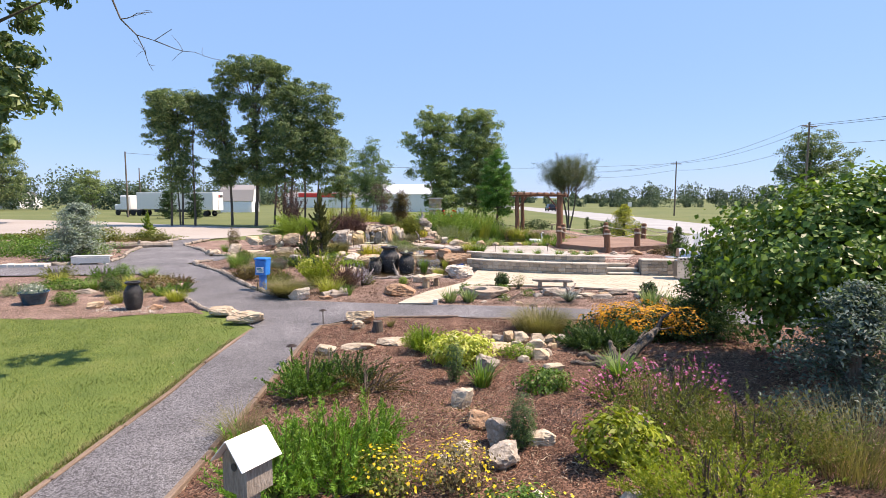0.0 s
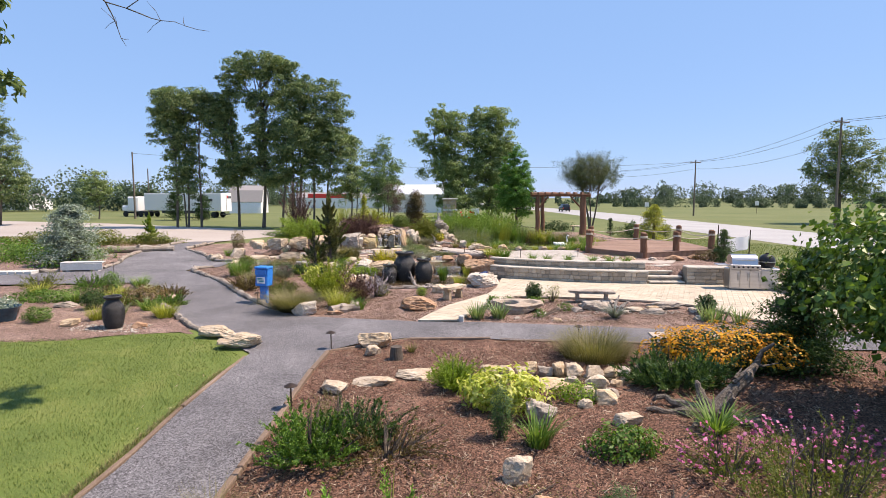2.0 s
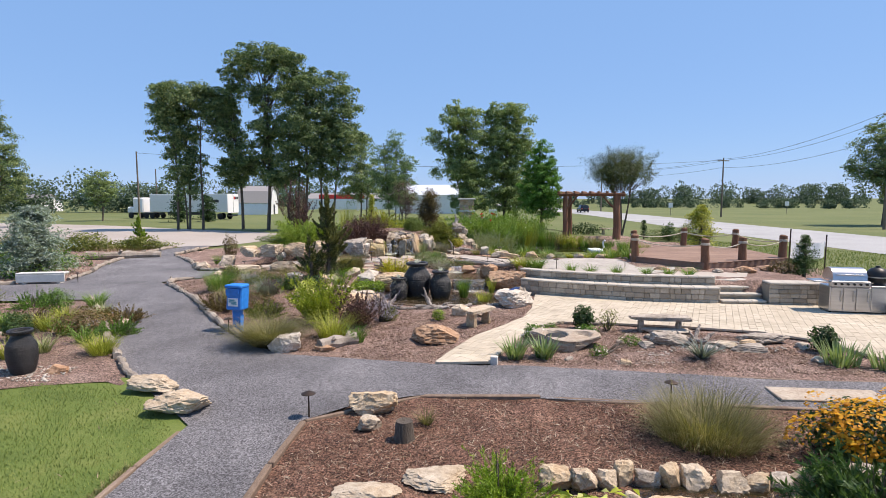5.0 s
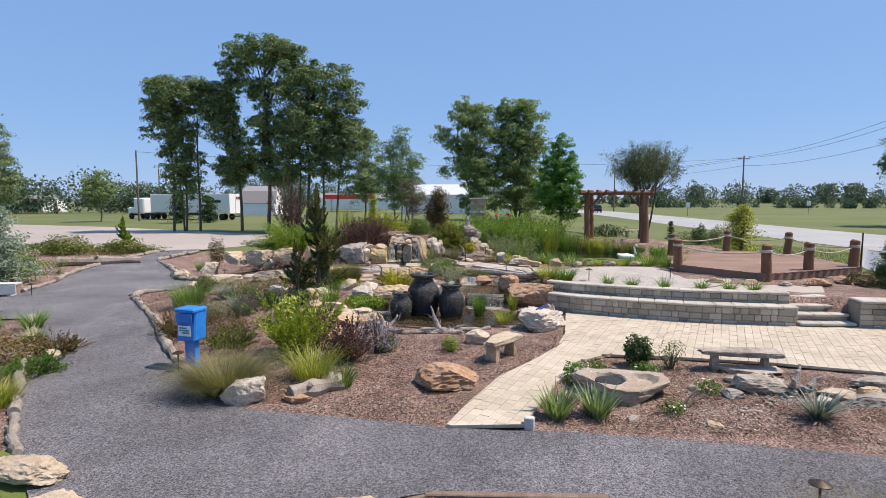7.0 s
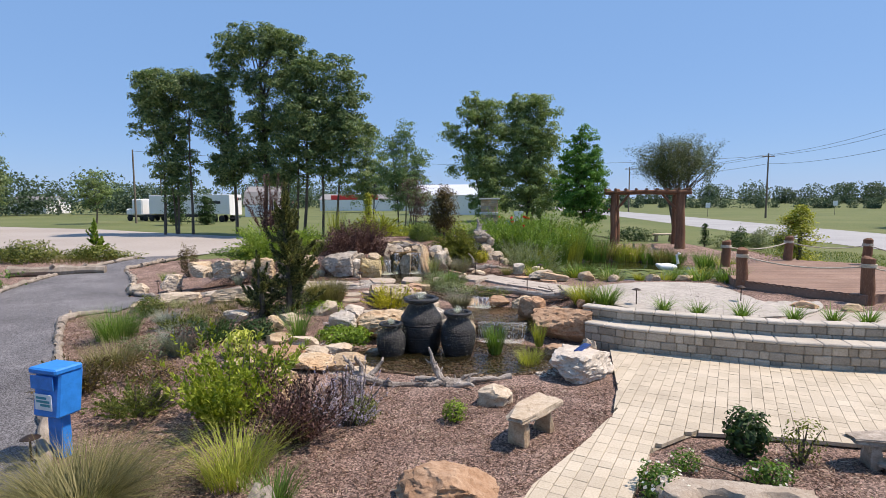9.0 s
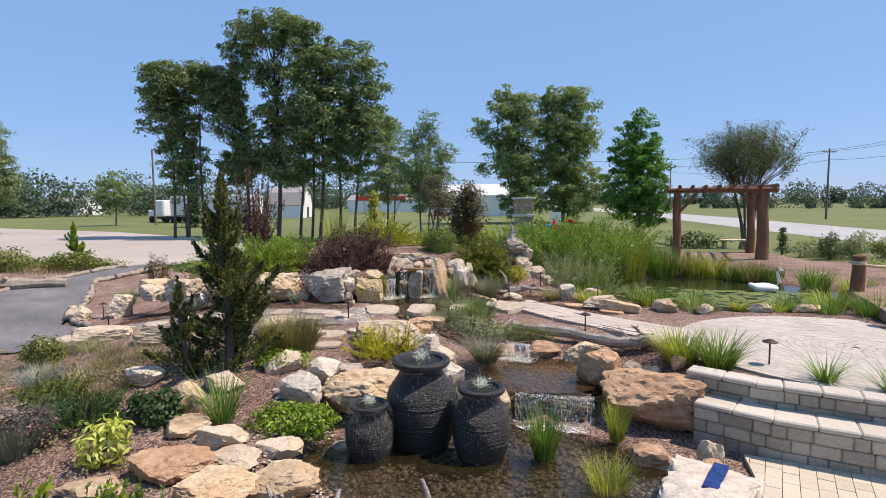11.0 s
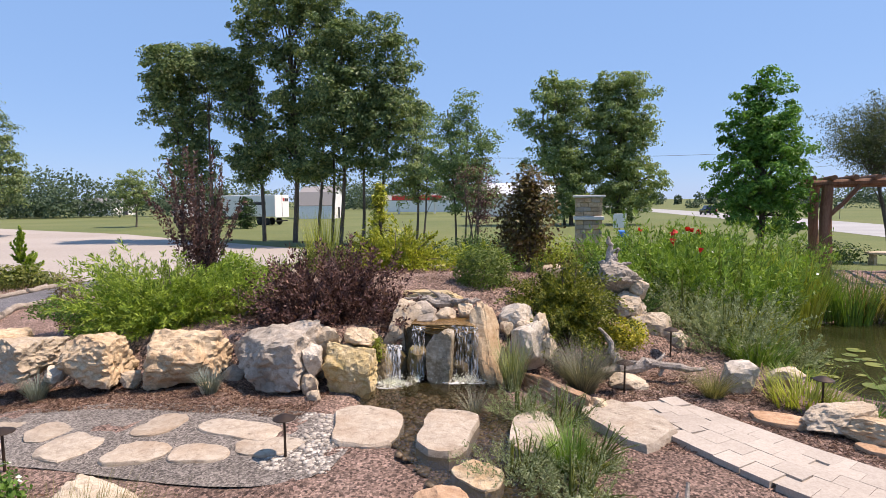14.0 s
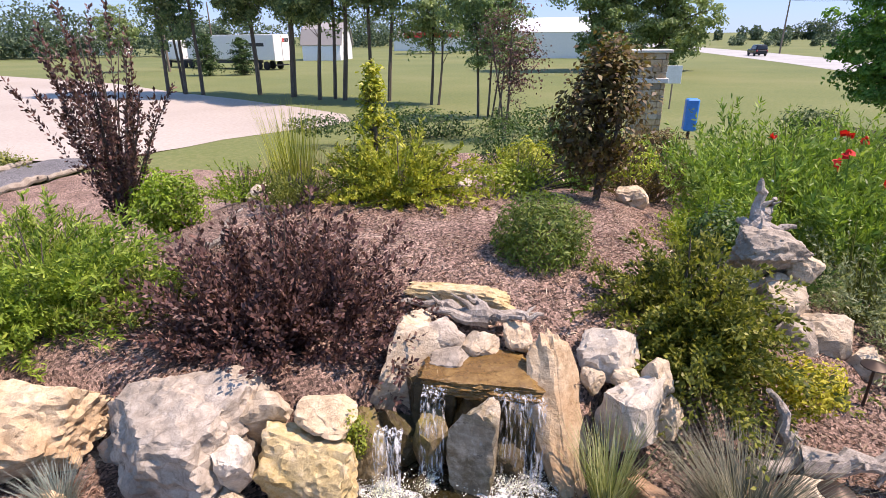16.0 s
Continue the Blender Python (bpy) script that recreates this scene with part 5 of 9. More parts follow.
# boulders at the foot of the falls, in plan order
TAN, PALE, GREY, RED, WHITE, WET = "rock_tan", "rock_pale", "rock_grey", "rock_red", "rock_white", "rock_wet"
ROCKS = [
    (-10.6, 30.75, 0.8, 0.6, 0.42, PALE), (-9.6, 30.55, 0.9, 0.7, 0.62, PALE), (-8.42, 30.6, 1.0, 0.75, 0.70, TAN), (-7.2, 30.68, 1.08, 0.85, 0.80, TAN),
    (0.11, 31.6, 0.42, 0.36, 0.36, WHITE), (0.75, 30.45, 0.9, 0.45, 0.3, PALE), (-3.56, 27.5, 1.05, 0.85, 0.42, PALE), (-5.7, 27.55, 0.8, 0.55, 0.34, PALE), (-5.1, 27.4, 0.6, 0.5, 0.24, PALE), (-3.05, 28.25, 0.42, 0.35, 0.2, RED), (-2.95, 27.75, 0.3, 0.26, 0.24, RED), (-2.75, 27.1, 0.4, 0.4, 0.36, WHITE), (-2.45, 26.6, 0.42, 0.36, 0.4, PALE),
    (-4.25, 25.1, 0.55, 0.45, 0.44, WHITE), (-4.2, 25.8, 0.44, 0.4, 0.36, WHITE), (-3.9, 26.1, 0.5, 0.4, 0.3, GREY), (-2.2, 26.1, 0.36, 0.36, 0.4, WHITE), (-1.85, 25.75, 0.4, 0.3, 0.3, PALE),
    (0.42, 24.3, 0.55, 0.45, 0.3, RED), (1.05, 24.15, 0.3, 0.3, 0.4, PALE), (0.95, 23.85, 0.3, 0.25, 0.26, RED),
    (-7.9, 27.2, 1.15, 0.6, 0.36, PALE), (-9.6, 27.75, 1.2, 0.6, 0.3, PALE), (-10.5, 27.2, 0.6, 0.5, 0.3, PALE), (-6.86, 25.2, 0.62, 0.4, 0.28, WHITE), (-5.5, 25.15, 0.55, 0.4, 0.22, PALE), (-5.6, 24.4, 0.34, 0.36, 0.42, TAN), (-4.9, 25.9, 0.5, 0.36, 0.3, PALE),
    (-4.7, 23.65, 0.5, 0.4, 0.26, PALE), (-4.95, 23.1, 0.95, 0.7, 0.22, RED), (-4.25, 22.75, 0.75, 0.6, 0.24, TAN), (-3.7, 23.15, 0.75, 0.62, 0.3, TAN), (-4.4, 23.35, 0.6, 0.5, 0.18, PALE), (-5.3, 23.9, 0.5, 0.4, 0.2, TAN), (-3.3, 22.7, 0.5, 0.4, 0.2, PALE), (-5.5, 22.6, 0.7, 0.5, 0.2, TAN), (-4.9, 22.3, 0.6, 0.45, 0.18, RED), (-4.05, 23.75, 0.5, 0.3, 0.16, PALE), (-3.4, 24.3, 0.4, 0.3, 0.2, GREY),
    (-4.68, 17.6, 0.72, 0.5, 0.40, WHITE), (-3.85, 17.7, 0.5, 0.3, 0.14, RED), (-4.5, 21.5, 0.9, 0.6, 0.52, TAN), (-0.9, 21.55, 0.55, 0.45, 0.3, PALE), (-0.3, 21.3, 0.3, 0.26, 0.2, PALE),
    (3.9, 18.6, 0.95, 0.6, 0.26, GREY), (5.95, 18.7, 1.05, 0.6, 0.24, GREY), (4.9, 18.3, 0.6, 0.4, 0.14, PALE), (5.3, 18.1, 0.7, 0.5, 0.14, GREY),
    (-6.1, 15.1, 0.85, 0.5, 0.30, PALE), (-5.2, 14.25, 1.0, 0.62, 0.34, PALE), (-2.2, 14.35, 0.78, 0.42, 0.34, TAN), (-2.15, 13.75, 0.36, 0.3, 0.2, PALE), (-2.5, 11.5, 0.48, 0.4, 0.2, PALE), (-1.9, 12.0, 0.8, 0.5, 0.12, PALE), (-1.15, 12.3, 0.75, 0.55, 0.14, PALE),
    (3.5, 12.15, 0.66, 0.42, 0.26, GREY), (1.35, 11.6, 0.7, 0.5, 0.14, TAN), (2.06, 9.95, 0.5, 0.36, 0.2, PALE), (0.85, 10.15, 0.6, 0.5, 0.42, GREY), (0.32, 8.55, 0.46, 0.36, 0.36, PALE), (0.55, 7.75, 0.46, 0.4, 0.32, RED), (0.78, 7.25, 0.5, 0.42, 0.46, GREY), (0.75, 6.6, 0.55, 0.45, 0.38, GREY), (0.25, 6.9, 0.34, 0.3, 0.22, WHITE), (0.05, 6.6, 0.26, 0.24, 0.16, WHITE), (1.35, 7.2, 0.5, 0.36, 0.22, PALE), (1.05, 5.7, 0.26, 0.24, 0.2, WHITE), (2.0, 5.4, 0.6, 0.5, 0.3, GREY), (3.2, 5.3, 0.3, 0.28, 0.26, PALE), (3.5, 5.2, 0.36, 0.3, 0.28, GREY), (2.9, 7.6, 0.4, 0.4, 0.24, GREY),
    (-12.9, 30.9, 0.6, 0.5, 0.4, PALE), (-11.9, 31.2, 0.8, 0.6, 0.62, PALE), (-13.4, 31.3, 0.45, 0.4, 0.35, PALE), (-10.9, 31.3, 0.8, 0.5, 0.45, TAN),
    (1.1, 30.1, 1.0, 0.42, 0.26, TAN), (2.1, 30.2, 0.55, 0.4, 0.3, TAN), (2.9, 30.1, 0.4, 0.3, 0.22, PALE), (0.75, 31.9, 0.5, 0.36, 0.24, PALE), (0.75, 35.2, 0.4, 0.3, 0.2, PALE), (1.6, 36.3, 0.5, 0.3, 0.2, PALE), (6.9, 36.7, 0.8, 0.4, 0.2, TAN), (5.2, 37.0, 0.7, 0.4, 0.2, TAN), (8.0, 35.4, 0.7, 0.5, 0.24, TAN), (3.3, 37.0, 0.6, 0.35, 0.2, PALE), (4.2, 30.35, 0.5, 0.3, 0.2, PALE), (5.2, 30.5, 0.6, 0.35, 0.2, TAN),
    (6.2, 25.9, 0.6, 0.4, 0.2, RED), (7.1, 25.7, 0.5, 0.3, 0.18, TAN), (9.0, 25.7, 0.9, 0.45, 0.22, RED), (10.0, 26.2, 0.6, 0.4, 0.2, RED), (8.0, 25.55, 0.4, 0.3, 0.16, GREY),
    (-1.35, 35.6, 0.7, 0.5, 0.3, PALE), (-2.2, 36.3, 0.5, 0.4, 0.3, PALE), (-4.9, 36.7, 0.5, 0.4, 0.16, GREY),
    (-10.2, 19.4, 0.5, 0.35, 0.2, GREY), (-10.4, 16.2, 0.45, 0.4, 0.2, TAN), (-8.55, 16.1, 0.4, 0.3, 0.14, RED), (-12.3, 18.7, 0.7, 0.5, 0.16, GREY), (-9.6, 19.8, 0.35, 0.3, 0.2, PALE),
]
for i, (x, y, w, d, h, m) in enumerate(ROCKS):
    if y < 10.2 and x > 0:
        w, d, h = w * 0.8, d * 0.8, h * 0.8
    elif 23.5 < y < 28.3 and -6 < x < -1.7:
        w, d = w * 1.22, d * 1.2
    elif 30.2 < y < 31.1 and x < -4.4:
        w, d = w * 1.12, d * 1.1
    at_foot = 30.4 < y < 32.4 and -11 < x < 0.2
    boulder(x, y, w, d, h * 0.88 if at_foot and x < -4.4 else h, m, rz=(i * 47) % 40 - 20, seed=100 + i, z=0.70 if at_foot else None, block=0.84 if at_foot else 0.7, cuts=8 if at_foot else 14)

rng_f = np.random.default_rng(9)
x = 0.05
for k in range(14):
    w = rng_f.uniform(0.22, 0.36)
    boulder(x + w / 2, 12.2 - 0.03 * x + rng_f.normal(0, 0.03), w, w * 0.85, rng_f.uniform(0.16, 0.27), (TAN, PALE, PALE, TAN, GREY)[k % 5], rng_f.uniform(-12, 12), "blocky stone in the row edging the dry stream bed", 700 + k, block=0.84, cuts=8, group="stream edge stones")
    x += w * 0.96
for k, (x, y, w) in enumerate(((0.96, 11.8, 0.26), (1.3, 11.7, 0.22), (1.6, 11.55, 0.28), (1.98, 11.34, 0.42), (2.35, 11.5, 0.2), (1.72, 11.0, 0.3), (1.98, 10.8, 0.34), (2.15, 11.05, 0.24), (1.6, 10.6, 0.22), (2.6, 11.7, 0.24))):
    boulder(x, y, w, w * 0.8, w * 0.6, (PALE, TAN, GREY, PALE, TAN)[k % 5], 37 * k % 50 - 25, "blocky stone in the dry stream bed", 730 + k, block=0.8, cuts=9, group="stream edge stones")
for k, (x, y, w) in enumerate(((-6.55, 30.3, 0.2), (-7.75, 30.4, 0.26), (-8.95, 30.4, 0.28), (-10.1, 30.5, 0.24), (-5.1, 30.3, 0.18), (-6.5, 30.85, 0.3))):
    boulder(x, y, w, w * 0.8, w * 0.75, (TAN, PALE, WHITE)[k % 3], k * 41, "small stone wedged between the boulders", 740 + k, z=0.68, group="wedge stones")
boulder(-1.47, 18.55, 1.15, 0.75, 0.40, RED, 8, "rounded red-brown boulder on bark mulch", 391, block=0.5, cuts=26)
boulder(-5.8, 30.8, 1.28, 0.95, 0.80, GREY, -6, "large grey-white pitted boulder with a slanting face", 393, z=0.68, tilt=(0, -6), block=0.74, cuts=13)
boulder(-5.24, 30.98, 0.52, 0.42, 0.42, PALE, 10, "pinkish stone wedged above the gold block", 394, z=1.04)
boulder(-5.22, 30.58, 0.27, 0.3, 0.38, WHITE, 0, "small pale stone wedged between boulders", 395, z=0.93, block=0.8)
boulder(-5.22, 30.46, 0.22, 0.26, 0.28, PALE, 12, "small pale stone wedged between boulders", 396, z=0.68, block=0.8)
boulder(-4.77, 30.8, 0.72, 0.6, 0.62, "rock_gold", 4, "squared yellow-stained sandstone block beside the waterfall", 392, z=0.68, block=0.86, cuts=9)
boulder(-4.68, 30.95, 0.44, 0.4, 0.22, TAN, -10, "small tan stone on the gold block", 397, z=1.24)
# the main fall: slabs, standing stone and leaning stone
boulder(-4.42, 31.62, 0.56, 0.46, 0.76, PALE, 22, "smooth cream slab leaning beside the waterfall", 301, z=0.95, tilt=(-8, 22), cuts=8)
boulder(-3.73, 31.14, 0.38, 0.34, 0.84, "rock_streak", 5, "streaked standing stone in the middle of the waterfall", 302, z=0.60, tilt=(-4, 5), cuts=10)
boulder(-2.98, 31.16, 0.36, 0.36, 1.32, TAN, -6, "tall tan stone leaning back over the waterfall", 303, z=0.58, tilt=(-29, -15), cuts=9, block=0.5)
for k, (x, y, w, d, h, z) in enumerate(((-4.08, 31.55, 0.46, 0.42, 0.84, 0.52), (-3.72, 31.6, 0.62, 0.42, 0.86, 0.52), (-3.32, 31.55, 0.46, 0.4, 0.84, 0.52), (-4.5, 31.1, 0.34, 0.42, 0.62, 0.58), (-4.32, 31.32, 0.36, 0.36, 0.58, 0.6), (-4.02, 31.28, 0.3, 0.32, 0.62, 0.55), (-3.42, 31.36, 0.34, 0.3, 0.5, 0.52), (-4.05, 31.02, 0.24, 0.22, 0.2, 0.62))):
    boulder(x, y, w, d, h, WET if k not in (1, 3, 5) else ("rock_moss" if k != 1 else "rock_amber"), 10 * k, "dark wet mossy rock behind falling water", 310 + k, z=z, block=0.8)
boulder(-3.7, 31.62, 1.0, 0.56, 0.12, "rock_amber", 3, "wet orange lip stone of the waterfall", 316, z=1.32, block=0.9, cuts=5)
for k, (x, y, w, h, z) in enumerate(((-4.06, 31.8, 0.36, 0.26, 1.40), (-3.74, 31.86, 0.3, 0.16, 1.42), (-3.95, 31.68, 0.4, 0.16, 1.36), (-3.45, 31.98, 0.26, 0.2, 1.42), (-4.28, 32.0, 0.34, 0.24, 1.4))):
    boulder(x, y, w, 0.3, h, GREY if k in (0, 2) else PALE, 14 * k - 20, "cap stone on top of the waterfall", 320 + k, z=z)
boulder(-2.74, 31.98, 0.50, 0.42, 0.36, WHITE, 0, "smooth rounded white stone", 326, z=1.28, cuts=3, block=0.3)
boulder(-2.54, 31.62, 0.50, 0.44, 0.66, WHITE, 20, "upright cream boulder beside the leaning stone", 327, z=0.82, cuts=12, block=0.5)
for k, (x, y, w, h, z) in enumerate(((-2.86, 31.74, 0.2, 0.16, 1.26), (-2.4, 31.78, 0.24, 0.34, 1.22), (-2.3, 31.7, 0.22, 0.3, 1.0), (-2.62, 31.78, 0.18, 0.14, 1.3))):
    boulder(x, y, w, 0.22, h, PALE, 31 * k, "small cream stone packed beside the fall", 328 + k, z=z, block=0.5, group="wedge stones")
boulder(-4.02, 32.42, 1.05, 0.34, 0.24, "rock_gold", 2, "long yellow-brown stone behind the waterfall", 333, z=1.5, block=0.9, cuts=6)
boulder(-2.22, 30.9, 1.3, 0.36, 0.30, RED, -47, "long orange sandstone slab along the pool edge", 304, z=0.62, block=0.86, cuts=9, tilt=(4, 3))
boulder(-1.72, 30.5, 0.24, 0.26, 0.2, TAN, 12, "small tan stone at the end of the slab", 305, z=0.66)
boulder(-1.25, 31.45, 0.5, 0.36, 0.16, PALE, -8, "flat pinkish stone in mulch behind the lamp", 334)
for k, (x, y, w, d, h, z, m_) in enumerate(((-1.1, 33.85, 1.0, 0.7, 0.55, 0.85, GREY), (-1.16, 33.7, 0.78, 0.55, 0.52, 1.52, GREY), (-0.98, 33.58, 0.56, 0.45, 0.46, 1.14, PALE), (-1.38, 33.66, 0.42, 0.4, 0.4, 1.26, GREY), (-0.82, 33.66, 0.36, 0.36, 0.3, 1.5, PALE), (-0.68, 33.36, 0.66, 0.5, 0.56, 0.74, PALE), (-0.92, 33.22, 0.46, 0.42, 0.46, 0.78, GREY), (-0.34, 33.16, 0.38, 0.34, 0.36, 0.68, PALE), (-1.45, 33.5, 0.34, 0.3, 0.5, 0.9, GREY))):
    boulder(x, y, w, d, h, m_, 37 * k - 20, "pitted pale limestone in a stacked outcrop", 340 + k, z=z, cuts=26, block=0.5)
boulder(0.68, 25.5, 1.4, 1.0, 0.74, RED, -3, "large flat-topped orange-brown sandstone block", 390, z=0.02, block=0.93, cuts=6)
boulder(-0.02, 26.05, 0.62, 0.62, 0.66, RED, -18, "orange-brown boulder leaning over the upper basin", 398, z=0.28, tilt=(0, 10), block=0.7, cuts=9)
for k, (x, y, w) in enumerate(((0.5, 26.25, 0.4), (0.85, 26.1, 0.34), (1.2, 26.0, 0.3), (0.65, 26.55, 0.44), (0.35, 26.75, 0.36))):
    boulder(x, y, w, w * 0.75, 0.2, (RED, PALE)[k % 2], 40 * k, "broken orange stone behind the large block", 380 + k, group="wedge stones")
boulder(-3.32, 25.35, 1.5, 0.95, 0.70, TAN, 6, "smooth domed tan boulder behind the small urn", 399, z=0.0, block=0.2, cuts=3)
# cascade steps below the upper basin
for k, (x, y, w, d, h, z) in enumerate(((-0.66, 25.42, 1.25, 0.42, 0.38, 0.03), (-1.5, 25.5, 0.5, 0.5, 0.42, 0.05), (-1.5, 27.3, 0.6, 0.4, 0.3, 0.35), (-0.75, 27.2, 0.7, 0.4, 0.3, 0.42), (0.0, 27.1, 0.8, 0.36, 0.34, 0.4))):
    boulder(x, y, w, d, h, WET if k == 0 else RED if k == 3 else TAN, 8 * k - 10 if k else -4, "orange-brown ledge stone of the cascade", 360 + k, z=z, block=0.8)


def slab(x, y, w, d, rz, material, label, seed, z=None, th=0.07, name="flagstone", group="flagstones"):
    """An irregular flat stone with a worn edge."""
    rng = np.random.default_rng(seed)
    n = 22
    a = np.linspace(0, 2 * np.pi, n, endpoint=False)
    p = rng.uniform(2.6, 5)
    r = (np.abs(np.cos(a)) ** p + np.abs(np.sin(a)) ** p) ** (-1 / p) * (1 + 0.10 * np.sin(2 * a + rng.uniform(0, 6)) + 0.06 * np.sin(3 * a + rng.uniform(0, 6)) + rng.normal(0, 0.025, n))
    ring = np.stack([np.cos(a) * r * w / 2, np.sin(a) * r * d / 2], 1)
    rows = [(1.0, 0.0), (1.0, th * 0.75), (0.96, th), (0.5, th * 1.04)]
    V = np.concatenate([np.column_stack([ring * s, zz + rng.normal(0, 0.004, n)]) for s, zz in rows] + [np.array([[0, 0, th * 1.05]])])
    F4 = np.concatenate([np.array([(k * n + i, k * n + (i + 1) % n, (k + 1) * n + (i + 1) % n, (k + 1) * n + i) for i in range(n)]) for k in range(3)])
    F3 = np.array([(3 * n + i, 3 * n + (i + 1) % n, 4 * n) for i in range(n)])
    z = float(H(x, y)) - 0.02 if z is None else z
    return thing(name, label, "stone", pose(x, y, z, 0, 0, rz), group, me=mesh_of(name, V, [F4, F3]), material=material)


STONES = [(-7.58, 29.0, .5, .42), (-6.99, 28.68, .54, .58), (-6.41, 29.29, .43, .55), (-6.2, 28.67, .59, .44), (-5.59, 28.76, .55, .38), (-5.47, 29.32, .88, .42), (-5.0, 29.02, .6, .44), (-4.77, 27.64, .6, .62), (-4.63, 27.08, .5, .4), (-4.22, 27.9, .42, .3),
          (-8.3, 29.1, .6, .4), (-9.1, 28.9, .7, .45), (-10.0, 28.9, .75, .45), (-10.9, 28.4, .8, .5), (-8.0, 28.6, .5, .35), (-9.0, 28.4, .5, .35)]
for i, (x, y, w, d) in enumerate(STONES):
    slab(x, y, w, d, (i * 37) % 30 - 15, "rock_flag", "flat pale sandstone flag set in gravel", 400 + i, th=0.05)
slab(-4.17, 29.62, 0.78, 0.95, 8, "rock_flag", "broad tan flag at the pool edge", 432, z=0.62, th=0.12)
for i, (x, y, w, d) in enumerate(((-3.28, 29.55, .6, .95), (-2.4, 29.6, .56, .95))):
    slab(x, y, w, d, -4 + 10 * i, "rock_flag", "square sandstone stepping stone in the stream", 430 + i, z=0.55, th=0.24, name="stepping_stone", group="stepping stones")
slab(-1.45, 30.12, 0.72, 1.05, 40, "rock_flag", "broad flat sandstone slab at the stream edge", 440, z=0.58, th=0.2)
slab(-2.85, 28.75, 0.5, 0.4, -30, "rock_tan", "flat sandstone slab at the stream edge", 441, z=0.6, th=0.14)
slab(0.2, 30.55, 0.6, 0.32, -12, "rock_red", "mossy flat stone beside the paver path", 442)
slab(0.9, 29.9, 0.5, 0.3, -20, "rock_red", "flat stone beside the paver path", 443)

# water
def water(name, poly, z, material, label):
    patch(name, poly, 0, material, 0.3, label, "water", flat=z)


water("pond", oval_poly(4.4, 33.6, 3.45, 3.05, 40), 0.55, "pond_water", "still green-brown lily pond")
water("basin_low", oval_poly(-1.6, 24.0, 2.2, 1.2, 36), 0.03, "stream_water", "shallow pebbled basin under the urns")
water("basin_high", oval_poly(-0.75, 26.25, 1.0, 0.9, 30), 0.44, "amber_water", "brown shallow basin above the small fall")
ss = [(-4.5, 31.3), (-4.5, 30.2), (-3.85, 29.3), (-3.1, 28.4), (-2.3, 27.6), (-1.75, 27.25), (-1.2, 27.5), (-1.5, 28.2), (-2.1, 29.0), (-2.5, 29.8), (-2.75, 30.7), (-3.0, 31.4)]
water("stream_pool", rounded([(1.0, 11.75), (1.9, 11.85), (2.9, 11.8), (3.1, 12.05), (2.2, 12.15), (1.1, 12.1)]), 0.115, "stream_water", "small dark pool in the dry stream bed")
water("stream", ss, 0.725, "stream_water", "clear shallow stream over pebbles")


def fall(name, label, x0, y0, x1, y1, ztop, zbot, back, n, seed, mat="falling_water", foam=1.0):
    """Hanging strands of water between a lip and a pool."""
    rng = np.random.default_rng(seed)
    root = thing(name, label, "waterfall")
    cols, rows = n, 7
    k, f = np.linspace(0, 1, cols), np.linspace(0, 1, rows)
    K, Fq = np.meshgrid(k, f)
    jit = rng.normal(0, 0.012, cols)
    X = x0 + (x1 - x0) * K + jit[None] * Fq
    Y = y0 + (y1 - y0) * K - back * np.sqrt(Fq) + 0.02 * np.sin(K * 21)
    Zz = ztop + (zbot - ztop) * Fq ** 1.4
    V = np.stack([X, Y, Zz], -1).reshape(-1, 3)
    i, j = np.meshgrid(np.arange(rows - 1), np.arange(cols - 1), indexing="ij")
    part("sheet", (V, np.stack([i * cols + j, i * cols + j + 1, (i + 1) * cols + j + 1, (i + 1) * cols + j], -1).reshape(-1, 4)), mat, root)
    fx, fy, wd = (x0 + x1) / 2, (y0 + y1) / 2 - back, abs(x1 - x0)
    a = np.linspace(0, 2 * np.pi, 25)[:-1]
    rr = 1 + 0.2 * np.sin(3 * a + seed) + 0.12 * np.sin(5 * a)
    V = np.concatenate([[[fx, fy, zbot + 0.02]], np.stack([fx + np.cos(a) * rr * (wd * 0.4 + 0.14) * foam, fy - 0.05 + np.sin(a) * rr * 0.17 * foam, np.full(24, zbot + 0.012)], 1)])
    part("foam_sheet", (V, np.array([(0, i + 1, (i + 1) % 24 + 1) for i in range(24)])), "foam_sheet", root, "white churned foam")
    m = int(1500 * foam)
    C = np.stack([fx + rng.normal(0, (wd * 0.26 + 0.06) * foam, m), fy - rng.normal(0.03, 0.09, m), zbot + np.abs(rng.normal(0, 0.045, m))], 1)
    tagged(part("splash", leaves(C, rng.normal(0, 1, (m, 3)) + np.array([0, 0, 1]), 0.013, 0.8, 0.1, 0.6, 0, rng), "foam", root), kind="stuff")
    return root


fall("waterfall", "white water falling down a narrow gap in the rocks", -4.36, 31.02, -4.16, 31.02, 1.22, 0.74, 0.14, 12, 51)
fall("waterfall", "thin veil of water falling beside the standing stone", -3.56, 31.34, -3.18, 31.30, 1.43, 0.74, 0.13, 20, 52, "falling_veil")
fall("waterfall", "thin trickle over the mossy rock beside the standing stone", -4.08, 31.3, -3.9, 31.28, 1.42, 0.74, 0.2, 8, 53, "falling_veil", 0.35)
shrub("moss_tuft", "yellow-green moss on the wet rock beside the fall", -4.52, 30.96, [(0, 0, 0.16, 0.13, 0.12, 0.2), (0.02, -0.05, 0.3, 0.1, 0.1, 0.1)], "leaf_yellowgreen", 0.028, 900, "moss", seed=131, z=0.98, stems=0)
